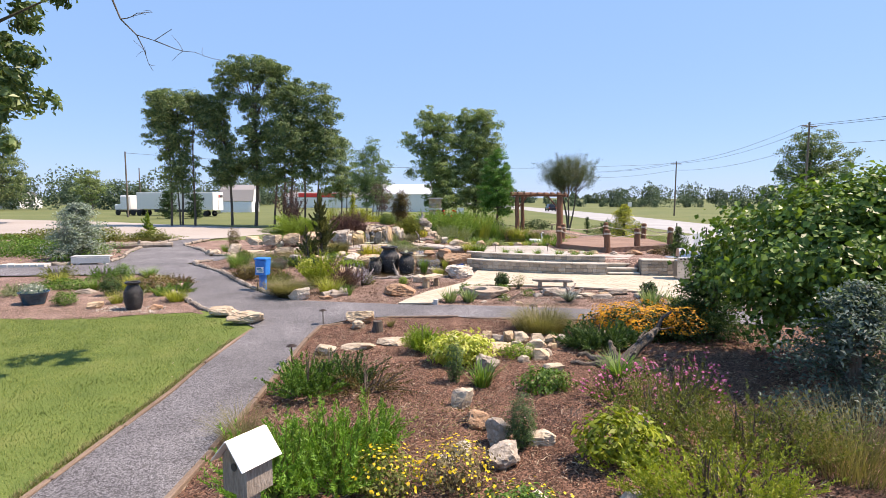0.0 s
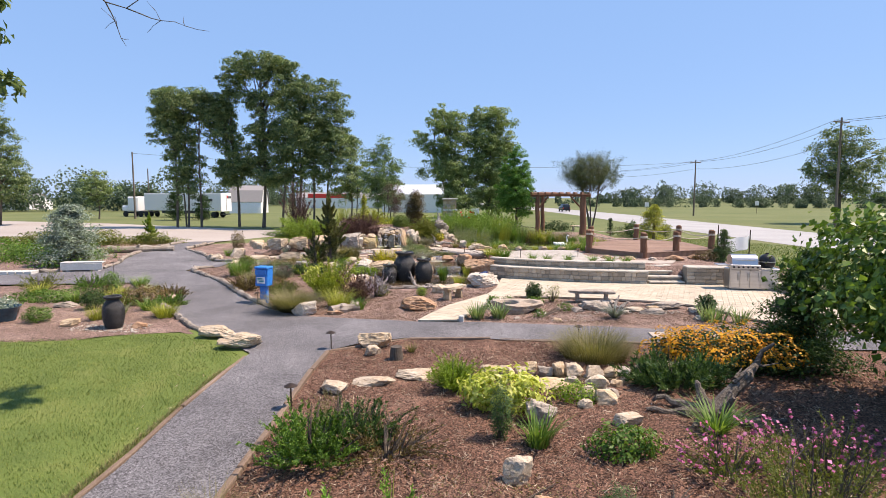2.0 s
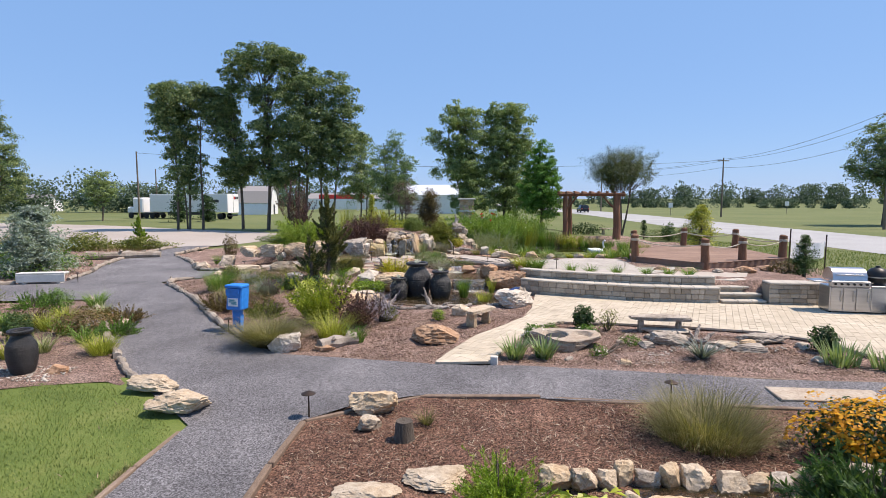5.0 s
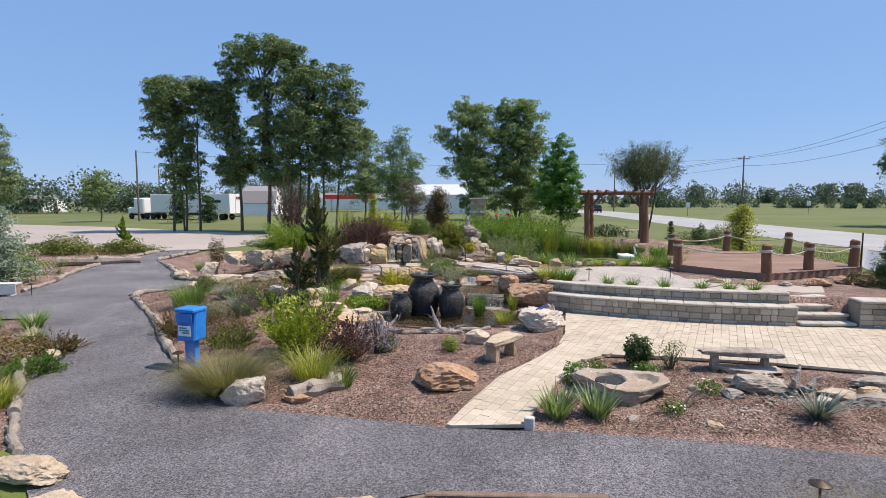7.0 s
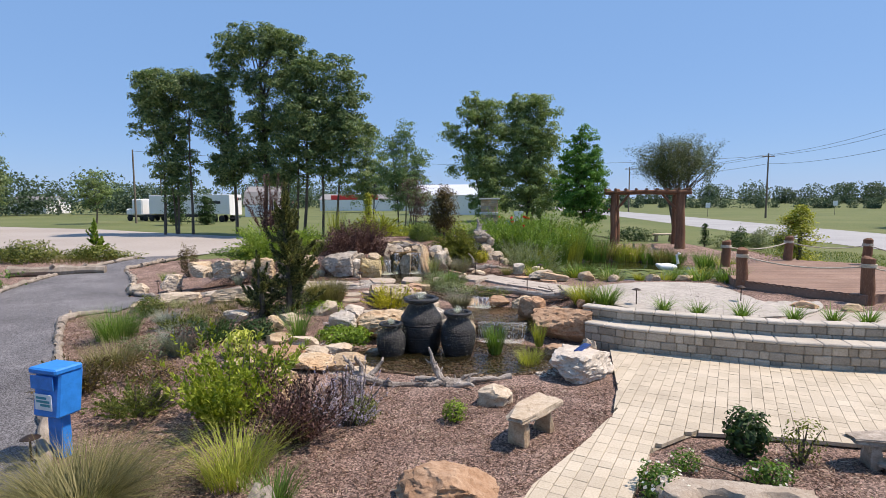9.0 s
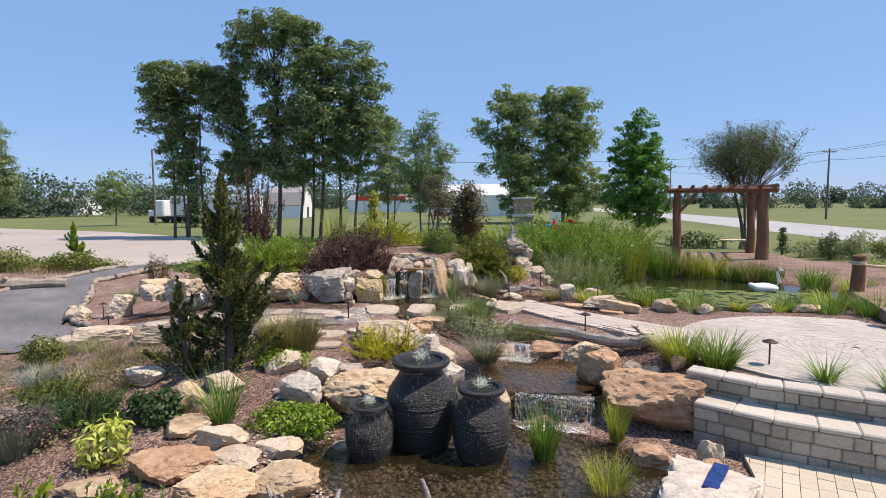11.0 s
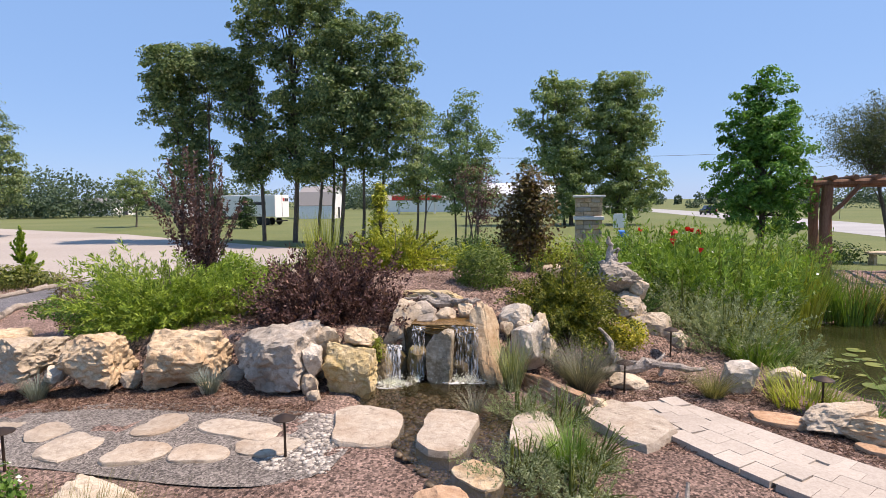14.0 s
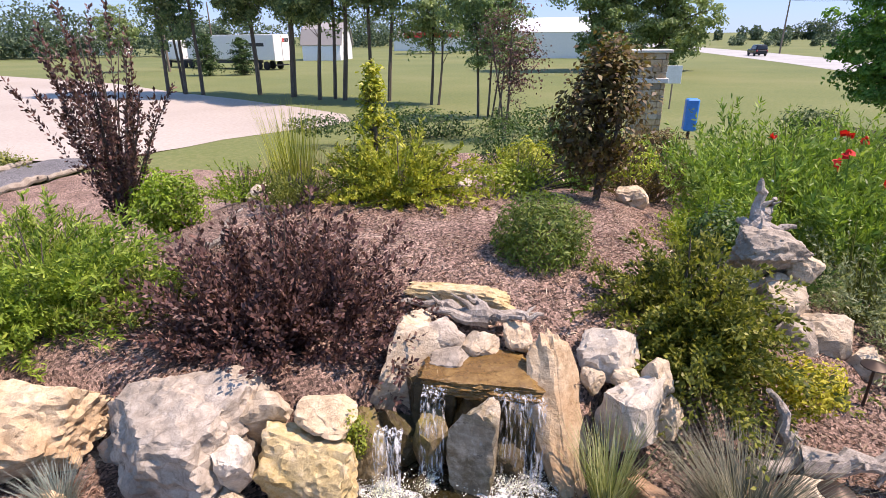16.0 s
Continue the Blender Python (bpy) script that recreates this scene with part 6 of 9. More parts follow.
fall("waterfall", "low curtain of water from the upper basin into the lower one", -1.2, 25.28, -0.12, 25.2, 0.46, 0.04, 0.12, 36, 54, "falling_veil", 0.8)
fall("waterfall", "short cascade from the stream into the upper basin", -1.35, 27.15, -0.95, 27.0, 0.7, 0.45, 0.12, 12, 55)
fall("waterfall", "small trickle over stones at the back of the basin", -4.75, 25.2, -4.4, 25.1, 0.42, 0.16, 0.12, 10, 56)
pebbles("stream_pebbles", "wet brown river pebbles under water", np.concatenate([scatter(1900, oval_poly(-1.6, 24.0, 2.2, 1.25), 61, 0.02), scatter(600, oval_poly(-0.75, 26.2, 0.95, 0.85), 62, 0.01), scatter(1300, ss, 63, 0.02)]), 0.018, 0.065, "wet_pebble", 64)
pebbles("bank_pebbles", "loose pale river pebbles on the banks", np.concatenate([scatter(700, [(-4.6, 22.7), (-3.2, 22.6), (-3.1, 24.6), (-4.4, 24.8)], 65, 0.01), scatter(300, [(-0.2, 22.8), (0.6, 22.9), (0.5, 24.0), (0.1, 23.9)], 66, 0.01), scatter(500, [(-4.9, 28.6), (-4.2, 28.6), (-4.3, 29.9), (-5.0, 29.9)], 67, 0.01),
    scatter(420, [(-4.6, 24.9), (-3.6, 24.9), (-3.4, 26.4), (-4.4, 26.6)], 75, 0.01), scatter(260, [(-3.2, 26.6), (-2.7, 26.6), (-2.6, 28.0), (-3.0, 28.0)], 68, 0.01), scatter(200, [(2.2, 16.9), (3.4, 17.0), (3.6, 18.0), (2.4, 17.8)], 69, 0.0), scatter(260, [(3.6, 17.9), (6.2, 18.0), (6.2, 18.9), (3.8, 18.9)], 70, 0.01), scatter(300, [(-10.2, 15.6), (-8.3, 15.5), (-8.3, 16.4), (-10.2, 16.4)], 71, 0.01)]), 0.012, 0.04, "pebble", 72)


def urn(x, y, z, h, r, label, seed, wet=True, name="fountain_urn"):
    """A turned pot with a stacked-slate ribbed body, rolled rim and an open mouth."""
    root = thing(name, label, "urn", pose(x, y, z), "fountain urns" if wet else "")
    prof = [(0.0, 0.0), (r * 0.55, 0.0)]
    for i in range(0, 41):
        f = i / 40
        body = r * (0.58 + 0.42 * math.sin(math.pi * min(1, (0.10 + f * 0.80))) ** 0.9) * (1 - 0.30 * max(0, f - 0.72) / 0.28)
        prof.append((body * (1 + 0.007 * math.sin(i * 2.4) + 0.005 * (-1) ** i), h * 0.9 * f + 0.01))
    part("body", (lambda V, F: (V, F))(*lathe(prof, 28)), "urn_black", root)
    rim = [(r * 0.56, h * 0.89), (r * 0.76, h * 0.92), (r * 0.82, h * 0.95), (r * 0.82, h * 0.98), (r * 0.74, h), (r * 0.62, h * 0.985), (r * 0.56, h * 0.93)]
    part("rim", lathe(rim, 28), "urn_black", root)
    if wet:
        part("water_top", lathe([(0.0, h * 0.975), (r * 0.3, h * 0.97), (r * 0.55, h * 0.962)], 24), "stream_water", root)
        rng = np.random.default_rng(seed)
        C = np.concatenate([rng.normal(0, 1, (420, 3)) * np.array([r * 0.12, r * 0.12, 0.035]) + np.array([0, 0, h + 0.03])])
        a = rng.uniform(0, 6.28, 1500)
        f = rng.uniform(0, 1, 1500) ** 1.4
        a = np.round(a * 9) / 9 + rng.normal(0, 0.02, 1500)
        D = np.stack([np.cos(a) * r * (0.86 + 0.19 * np.sin(np.pi * np.clip(f * 1.2, 0, 1))), np.sin(a) * r * (0.86 + 0.19 * np.sin(np.pi * np.clip(f * 1.2, 0, 1))), h * 0.95 * (1 - f)], 1)
        tagged(part("jet", leaves(C, rng.normal(0, 1, (420, 3)), 0.016, 0.8, 0.1, 0.5, 0, rng), "foam", root), kind="stuff")
        V, F = leaves(D, np.stack([np.cos(a), np.sin(a), 0 * a], 1), 0.022, 0.16, 0.05, 0.05, 3.0, rng)
        tagged(part("water_film", (V, F), "foam", root), kind="stuff")
    return root


urn(-2.42, 24.55, -0.08, 1.22, 0.46, "tall black ribbed fountain urn overflowing with water", 81)
urn(-1.62, 24.25, -0.08, 0.98, 0.36, "medium black ribbed fountain urn with a bubbling jet", 82)
urn(-3.0, 24.1, -0.08, 0.76, 0.30, "small black ribbed fountain urn", 83)


def bench(x, y, rz, L, D, hh, mat_top, mat_leg, label, shelf=False):
    root = thing("stone_bench", label, "bench", pose(x, y, float(H(x, y)) + 0.0, 0, 0, rz), "stone benches")
    V, F = rock_mesh(L, D, 0.10, 17, 4, 0.97, 0.02)
    V[:, 2] += hh - 0.10
    part("seat", (V, F), mat_top, root)
    for s in (-1, 1):
        V, F = rock_mesh(0.13, D * 0.72, hh - 0.06, 18 + s, 4, 0.95, 0.02)
        V[:, 0] += s * L * 0.30
        V[:, 2] -= 0.03
        part("leg", (V, F), mat_leg, root)
    if shelf:
        V, F = rock_mesh(L * 0.8, D * 0.9, 0.12, 29, 4, 0.95, 0.02)
        V[:, 0] += 0.12
        V[:, 1] -= 0.16
        V[:, 2] -= 0.01
        part("footstone", (V, F), mat_leg, root)
    return root


bench(-0.45, 20.3, 52, 1.05, 0.42, 0.44, "rock_pale", "rock_tan", "pale stone slab bench on two stone legs")
bench(9.75, 47.0, 10, 1.5, 0.5, 0.5, "rock_pale", "rock_tan", "pale stone slab bench beyond the pergola")
bench(3.98, 19.7, -6, 1.5, 0.42, 0.40, "rock_grey", "rock_grey", "rough grey stone slab bench on two legs", True)

# deck with posts and rope
deck = thing("deck", "red-brown timber viewing deck over the pond", "deck")
DECK = [(6.0, 29.0), (7.9, 26.5), (9.8, 27.35), (12.0, 28.4), (12.2, 32.9), (10.0, 34.3), (6.9, 32.1)]
DZ = 0.92
for i, yy in enumerate(np.arange(26.5, 34.3, 0.15)):
    xs = []
    for (ax, ay), (bx, by) in zip(DECK, DECK[1:] + DECK[:1]):
        for e in (yy + 0.02, yy + 0.12):
            if (ay > e) != (by > e):
                xs.append(ax + (bx - ax) * (e - ay) / (by - ay))
    if len(xs) >= 2:
        part("board", box(min(xs), max(xs), yy, yy + 0.14, DZ - 0.035, DZ, 0.004), "deck_board", deck)
for (ax, ay), (bx, by) in zip(DECK, DECK[1:] + DECK[:1]):
    L, a = math.hypot(bx - ax, by - ay), math.degrees(math.atan2(by - ay, bx - ax))
    part("fascia", box(0, L, -0.02, 0.03, DZ - 0.24, DZ - 0.038, 0.006), "deck_board", deck, m=pose(ax, ay, 0, 0, 0, a))
POSTS = [(6.15, 28.9), (8.0, 26.62), (9.78, 27.5), (11.85, 28.5), (12.0, 32.7), (10.1, 34.0), (7.0, 31.95)]
post_tops = []
for k, (x, y) in enumerate(POSTS):
    p = thing("rope_post", "stout weathered log post wrapped with rope on top", "post", pose(x, y, DZ - 0.35, 0, 0, 40 * k), "rope posts round the deck")
    part("log", tube([(0, 0, 0), (0.015, 0, 0.5), (-0.01, 0.015, 0.9), (0, 0.01, 1.2), (0, 0, 1.23)], [0.16, 0.15, 0.14, 0.145, 0.11], 12), "cedar", p)
    for r in range(3):
        a = np.linspace(0, 2 * math.pi, 15)
        part("rope_ring", tube(np.stack([0.15 * np.cos(a), 0.15 * np.sin(a), np.full(15, 1.0 + 0.03 * r)], 1), np.full(15, 0.016), 6), "rope", p)
    post_tops.append((x, y, DZ + 0.67))
for a, b in zip(post_tops, post_tops[1:]):
    k = np.linspace(0, 1, 12)[:, None]
    P = np.array(a) * (1 - k) + np.array(b) * k
    P[:, 2] -= 0.16 * 4 * (k * (1 - k))[:, 0]
    thing("rope", "thick pale rope slung between deck posts", "rope", group="deck ropes", me=mesh_of("rope", *tube(P, np.full(12, 0.02), 6), True), material="rope")

# pergola of cedar logs
pg = thing("pergola", "rustic pergola of red-brown cedar logs", "pergola", pose(0, 0, 0.6))
for x, y, r in ((8.75, 41.3, 0.23), (5.7, 42.3, 0.17), (9.5, 44.3, 0.18), (6.5, 45.0, 0.16)):
    part("post", tube([(x, y, -0.2), (x + 0.03, y, 0.9), (x - 0.02, y + 0.02, 2.0), (x, y, 2.85)], [r * 1.15, r, r * 0.92, r * 0.85], 11), "cedar", pg)
for a, b in (((9.2, 41.1), (5.2, 42.5)), ((10.0, 44.1), (6.0, 45.2)), ):
    part("beam", tube([(a[0], a[1], 2.9), ((a[0] + b[0]) / 2, (a[1] + b[1]) / 2, 2.94), (b[0], b[1], 2.9)], [0.11, 0.11, 0.10], 9), "cedar", pg)
for k in np.linspace(0.03, 0.97, 9):
    ax, ay = 9.2 + (5.2 - 9.2) * k, 41.1 + 1.4 * k
    bx, by = 10.0 + (6.0 - 10.0) * k, 44.1 + 1.1 * k
    u = unit(np.array([bx - ax, by - ay]))
    part("rafter", tube([(ax - u[0] * 0.5, ay - u[1] * 0.5, 3.06), (bx + u[0] * 0.4, by + u[1] * 0.4, 3.08)], [0.075, 0.065], 8), "cedar", pg)
for a, b in (((8.75, 41.3, 1.9), (7.9, 41.6, 2.85)), ((5.7, 42.3, 1.9), (6.4, 42.0, 2.85)), ((8.75, 41.3, 2.0), (8.95, 42.1, 2.9))):
    part("brace", tube([a, tuple((np.array(a) + np.array(b)) / 2 + np.array([0, 0, -0.05])), b], [0.07, 0.06, 0.06], 8), "cedar", pg)


def grill(x, y, rz):
    root = thing("gas_grill", "stainless steel grill cart with a round black smoker beside it", "grill", pose(x, y, 0.02, 0, 0, rz))
    part("cabinet", box(0.0, 1.5, 0.0, 0.62, 0.08, 0.74, 0.01), "steel", root)
    for a, b in ((0.03, 0.30), (0.32, 0.60), (0.62, 0.93), (0.97, 1.46)):
        d = part("cabinet_door", box(a, b, -0.022, -0.003, 0.12, 0.72, 0.008), "steel", root)
        part("handle", tube([(b - 0.05, -0.02, 0.36), (b - 0.05, -0.06, 0.40), (b - 0.05, -0.06, 0.60), (b - 0.05, -0.02, 0.64)], [0.011] * 4, 6), "steel", d)
    part("control_panel", box(0.0, 0.93, -0.05, 0.1, 0.745, 0.90, 0.012), "steel", root)
    for i in range(6):
        part("knob", moved(lathe([(0, 0), (0.032, 0), (0.03, 0.035), (0.0, 0.04)], 12), pose(0.1 + 0.145 * i, -0.052, 0.82, 90)), "black_metal", root)
    a = np.linspace(0, math.pi, 10)
    prof = [(0.31 - 0.31 * math.cos(t), 0.90 + 0.33 * math.sin(t) ** 0.8) for t in a]
    V = np.array([(xx, yy, zz) for xx in (0.06, 0.86) for yy, zz in prof])
    n = len(prof)
    part("lid", (V, [np.array([(i, i + 1, i + 1 + n, i + n) for i in range(n - 1)]), np.array([list(range(n))[::-1], list(range(n, 2 * n))])]), "steel", root)
    part("lid_handle", tube([(0.14, 0.06, 1.06), (0.14, 0.0, 1.06), (0.78, 0.0, 1.06), (0.78, 0.06, 1.06)], [0.014] * 4, 7), "steel", root)
    part("side_top", box(0.95, 1.52, -0.02, 0.64, 0.745, 0.78, 0.008), "steel", root)
    part("side_shelf", box(-0.36, -0.003, 0.05, 0.58, 0.84, 0.88, 0.008), "steel", root)
    sm_ = part("smoker", moved(lathe([(0.0, 0.0), (0.18, 0.0), (0.24, 0.10), (0.25, 0.20), (0.255, 0.21), (0.235, 0.32), (0.16, 0.42), (0.06, 0.455), (0.05, 0.50), (0, 0.50)], 24), pose(1.23, 0.32, 0.785)), "black_metal", root, "round black ceramic smoker")
    part("band", moved(lathe([(0.25, 0.19), (0.262, 0.19), (0.262, 0.22), (0.25, 0.22)], 24), pose(1.23, 0.32, 0.785)), "steel", sm_)
    for i in (0.05, 1.45):
        for j in (0.06, 0.56):
            part("wheel", moved(lathe([(0, -0.02), (0.04, -0.02), (0.04, 0.02), (0, 0.02)], 10), pose(i, j, 0.04, 0, 90, 0)), "rubber", root)
    return root


grill(9.42, 21.85, -10).scale = (1.06, 1.06, 1.06)


# ---- lawn, mulch and gravel surface ----
def grass_sheet(name, label, poly, n, length, width, mat, seed, lift=0.0, droop=0.5):
    P = scatter(n, poly, seed, lift)
    rng = np.random.default_rng(seed)
    return thing(name, label, "grass", kind="stuff", me=mesh_of(name, *blades(len(P), 0, length, width, 0.5, droop, rng, 2, base=P)), material=mat)


LAWN_NEAR = [(-4.66, 3.5), (-4.66, 9), (-4.85, 12.5), (-4.9, 13.5), (-5.8, 14.5), (-7.2, 15.5), (-8.3, 15.4), (-9.4, 14.9), (-10.6, 14.7), (-14, 14.8), (-14, 10), (-8, 3.5)]
grass_sheet("lawn_grass", "short mown lawn grass, some blades dry", LAWN_NEAR, 76000, 0.042, 0.010, "grass_lawn", 91)
grass_sheet("lawn_grass", "tufts of lawn grass along the path edge", [(-4.75, 3.5), (-4.66, 3.5), (-4.68, 9), (-4.82, 12.5), (-4.95, 12.5), (-4.8, 9)], 2600, 0.10, 0.010, "grass_tan", 92)


def chips(name, label, areas, size, mat, seed, aspect=0.22):
    rng = np.random.default_rng(seed)
    P = np.concatenate([scatter(n, poly, seed + i, 0.012) for i, (n, poly) in enumerate(areas)])
    N = rng.normal(0, 0.35, P.shape) + np.array([0, 0, 1.0])
    return thing(name, label, "mulch", kind="stuff", me=mesh_of(name, *leaves(P, N, size, aspect, 0.05, 0.25, 0, rng)), material=mat)


chips("bark_chips", "loose shredded bark chips on the bed", [(46000, [(-3.0, 4), (6, 4), (8, 14), (2.2, 14.8), (-1.3, 15.0), (-3.1, 13.8)]), (16000, [(-4.4, 17.3), (-1.5, 16.9), (0.6, 20.4), (1.0, 22.2), (-4.5, 22.6), (-8.6, 22.3)]), (9000, [(-0.1, 16.9), (7, 16.3), (6.9, 18.6), (4.5, 19.8), (1.6, 20.2)]),
    (14000, [(-11, 29.6), (-11, 31), (-5, 30.6), (-5, 29.7)]), (12000, [(-7, 31.5), (0, 31), (0, 36), (-7, 36)]), (7000, [(-2.4, 29.6), (1.0, 29.6), (0.6, 32), (-2, 32)]), (9000, [(-12.5, 27), (-10, 23), (-6, 21), (-4.5, 25), (-6, 28)]), (3000, [(-0.5, 27.2), (1.4, 25.6), (1.2, 27.5), (0.2, 28.4)])], 0.075, "chip", 93, 0.14)
chips("path_stones", "loose crushed stones on the path", [(60000, [(-4.5, 4), (-4.5, 12.5), (-4.7, 13.7), (-7.2, 16.3), (-9.3, 19), (-6, 18), (-4.4, 17), (-1, 16.6), (7, 15.9), (7, 14.4), (-1.3, 15.1), (-3.2, 13.9), (-3.1, 9), (-3, 4)])], 0.024, "path_chip", 98, 0.8)
chips("straw_litter", "pale straw and bark slivers on the mulch", [(11000, [(-3.0, 4), (6, 4), (8, 14), (2.2, 14.8), (-1.3, 15.0), (-3.1, 13.8)]), (2600, [(-4.4, 17.3), (-1.5, 16.9), (0.6, 20.4), (1.0, 22.2), (-4.5, 22.6), (-8.6, 22.3)]), (1500, [(-10, 25.5), (-7.2, 23.6), (-6.4, 24.6), (-6.8, 27.2), (-9.8, 27.4)]), (2200, [(-0.1, 16.9), (7, 16.3), (6.9, 18.6), (4.5, 19.8), (1.6, 20.2)]), (2600, [(-12.5, 27), (-10, 23), (-6, 21), (-4.5, 25), (-6, 28)]), (2600, [(-7, 31.5), (0, 31), (0, 36), (-7, 36)]), (1600, [(-13, 15.2), (-8, 15.6), (-9.5, 19), (-13, 22)]), (160, [(-4.5, 8), (-3.2, 8), (-3.2, 14), (6, 15), (6, 15.8), (-4, 16.8), (-8, 17.5)])], 0.11, "straw", 99, 0.09)

# ---- edging ----
def timber_run(pts, w, h, material, label, seed, length=2.3, lift=-0.05):
    P = np.array(pts, float)
    seg = np.hypot(*np.diff(P, axis=0).T)
    s = np.concatenate([[0], np.cumsum(seg)])
    rng = np.random.default_rng(seed)
    at = 0.0
    while at < s[-1] - 0.2:
        L = min(length * rng.uniform(0.85, 1.1), s[-1] - at)
        x0, y0, x1, y1 = (np.interp(v, s, P[:, i]) for v in (at, at + L) for i in (0, 1))
        a = math.degrees(math.atan2(y1 - y0, x1 - x0))
        LL = math.hypot(x1 - x0, y1 - y0) - 0.015
        thing("edging_timber", label, "edging", pose(x0, y0, float(H((x0 + x1) / 2, (y0 + y1) / 2)) + lift, rng.normal(0, 4), rng.normal(0, 0.5), a + rng.normal(0, 0.9)), "path edging", me=mesh_of("edging_timber", *box(0, LL, -w / 2, w / 2, 0, h, 0.012)), material=material)
        at += L


timber_run([(-4.62, 1.5), (-4.58, 6.0), (-4.6, 8.8), (-4.74, 10.5), (-4.8, 12.6), (-4.82, 13.5)], 0.075, 0.10, "timber_edge", "weathered brown timber along the lawn edge", 1, 1.6, -0.045)
timber_run([(-2.98, 1.5), (-3.02, 7.5), (-3.08, 9.5), (-3.16, 12.1), (-3.2, 13.9)], 0.085, 0.11, "timber_edge", "weathered brown timber along the mulch bed", 2, 1.9, -0.04)
timber_run([(-3.15, 13.95), (-2.4, 14.75), (-1.3, 15.12), (2.2, 14.9), (5, 14.6)], 0.10, 0.08, "timber_edge", "half-buried timber at the path edge", 3)
timber_run([(0.4, 16.72), (2.6, 16.42), (4.8, 16.08), (8, 15.95)], 0.08, 0.06, "timber_edge", "half-buried timber at the path edge", 4)


def log(pts, r, material, label, seed, name="log_edging", category="log", group="log path edging", n=9, lift=0.0, knots=2):
    """A worn log along points on the ground, with branch stubs."""
    rng = np.random.default_rng(seed)
    P = np.array([(x, y, float(H(x, y)) + r * 0.7 + lift) for x, y in pts])
    m = int(np.clip(np.linalg.norm(P[-1] - P[0]) / (r * 1.5), 5, 15))
    k = np.linspace(0, len(P) - 1, m)
    Q = np.stack([np.interp(k, np.arange(len(P)), P[:, i]) for i in range(3)], 1) + rng.normal(0, r * (0.2 if m > 10 else 0.1), (m, 3))
    pieces = [tube(Q, r * rng.uniform(0.62, 1.15, m), n)]
    for _ in range(knots):
        i = rng.integers(1, m - 1)
        d = unit(np.array([rng.normal(), rng.normal(), 0.8]))
        pieces.append(tube([Q[i], Q[i] + d * r * 1.6], [r * 0.4, r * 0.25], 6))
    return thing(name, label, category, group=group, me=mesh_of(name, *join(*pieces)), material=material)


def log_run(pts, r, label, seed, length=2.0, material="weathered_wood"):
    P = np.array(pts, float)
    s = np.concatenate([[0], np.cumsum(np.hypot(*np.diff(P, axis=0).T))])
    at, i = 0.0, 0
    while at < s[-1] - 0.3:
        L = min(length, s[-1] - at)
        log([(np.interp(at + L * f, s, P[:, 0]), np.interp(at + L * f, s, P[:, 1])) for f in (0.02, 0.5, 0.98)], r * (0.85 + 0.3 * ((i * 7) % 3) / 2), material, label, seed + i)
        at += L
        i += 1


log_run([(-6.75, 15.65), (-7.4, 16.3), (-9.4, 18.8), (-11.4, 21.5), (-12.9, 23.2)], 0.085, "weathered grey log lining the path", 500, 1.7)
log_run([(-5.75, 18.3), (-7.2, 20.0), (-9.0, 22.5), (-10.8, 24.7), (-12.5, 27.0), (-11.6, 27.5)], 0.10, "weathered grey log lining the path", 520, 1.9)
log_run([(-11.5, 29.7), (-12.9, 30.5), (-14.0, 32.3), (-15.2, 34.1), (-17.6, 37), (-17.9, 42)], 0.10, "weathered grey log lining the path", 540, 2.2)
log_run([(-16.7, 27.3), (-17.3, 29.5), (-18.5, 32), (-19.7, 36), (-20.1, 40), (-20.3, 42.4)], 0.10, "weathered grey log lining the path", 560, 2.6)
log_run([(-25, 24.95), (-18.9, 25.9), (-17, 26.9)], 0.10, "weathered grey log lining the path", 580, 2.4)
log([(-21.1, 34.7), (-19.6, 35.4), (-17.9, 36.2)], 0.27, "weathered_wood", "thick fallen log lying beside the path", 590, "fallen_log", knots=3, group="")
log([(-3.95, 17.75), (-3.3, 18.3)], 0.16, "weathered_wood", "short broken weathered log in the bed", 591, "fallen_log", group="")
log([(-1.2, 28.05), (-0.3, 27.74), (0.4, 27.44), (1.0, 27.12), (1.5, 26.8)], 0.10, "drift_wood", "bleached fallen branch along the stream bank", 592, "fallen_log", lift=0.08, knots=4, group="")
log([(-0.6, 22.7), (-1.4, 22.4), (-2.3, 22.5)], 0.05, "drift_wood", "bleached driftwood along the basin edge", 593, "driftwood", knots=3, group="")


def driftwood(x, y, z, arms, r, label, seed, name="driftwood", material="drift_wood"):
    """A gnarled root: arms that wander and swell, each with side roots."""
    rng = np.random.default_rng(seed)
    ps = []
    for dx, dy, dz in arms:
        e = np.array([dx, dy, dz], float)
        L = np.linalg.norm(e)
        k = np.linspace(0, 1, 9)[:, None]
        walk_ = np.cumsum(rng.normal(0, 0.045, (9, 3)), 0) * L
        P = e * k + walk_ - walk_[-1] * k
        P[:, 2] = np.maximum(P[:, 2], 0.01)
        rr = r * rng.uniform(0.7, 1.1) * (1.0 - 0.85 * k[:, 0] ** 0.8) * rng.uniform(0.75, 1.25, 9) + 0.006
        ps.append((P, rr))
        for _ in range(3):
            i = rng.integers(1, 7)
            q = P[i] + unit(rng.normal(0, 1, 3) + e / L * 0.8) * L * rng.uniform(0.12, 0.32)
            q[2] = max(q[2], 0.01)
            m = (P[i] + q) / 2 + rng.normal(0, 0.03, 3) * L
            ps.append((np.array([P[i], m, q]), [rr[i] * 0.6, rr[i] * 0.4, 0.005]))
    return thing(name, label, "driftwood", pose(x, y, z), me=mesh_of(name, *limbs(ps, 8)), material=material)


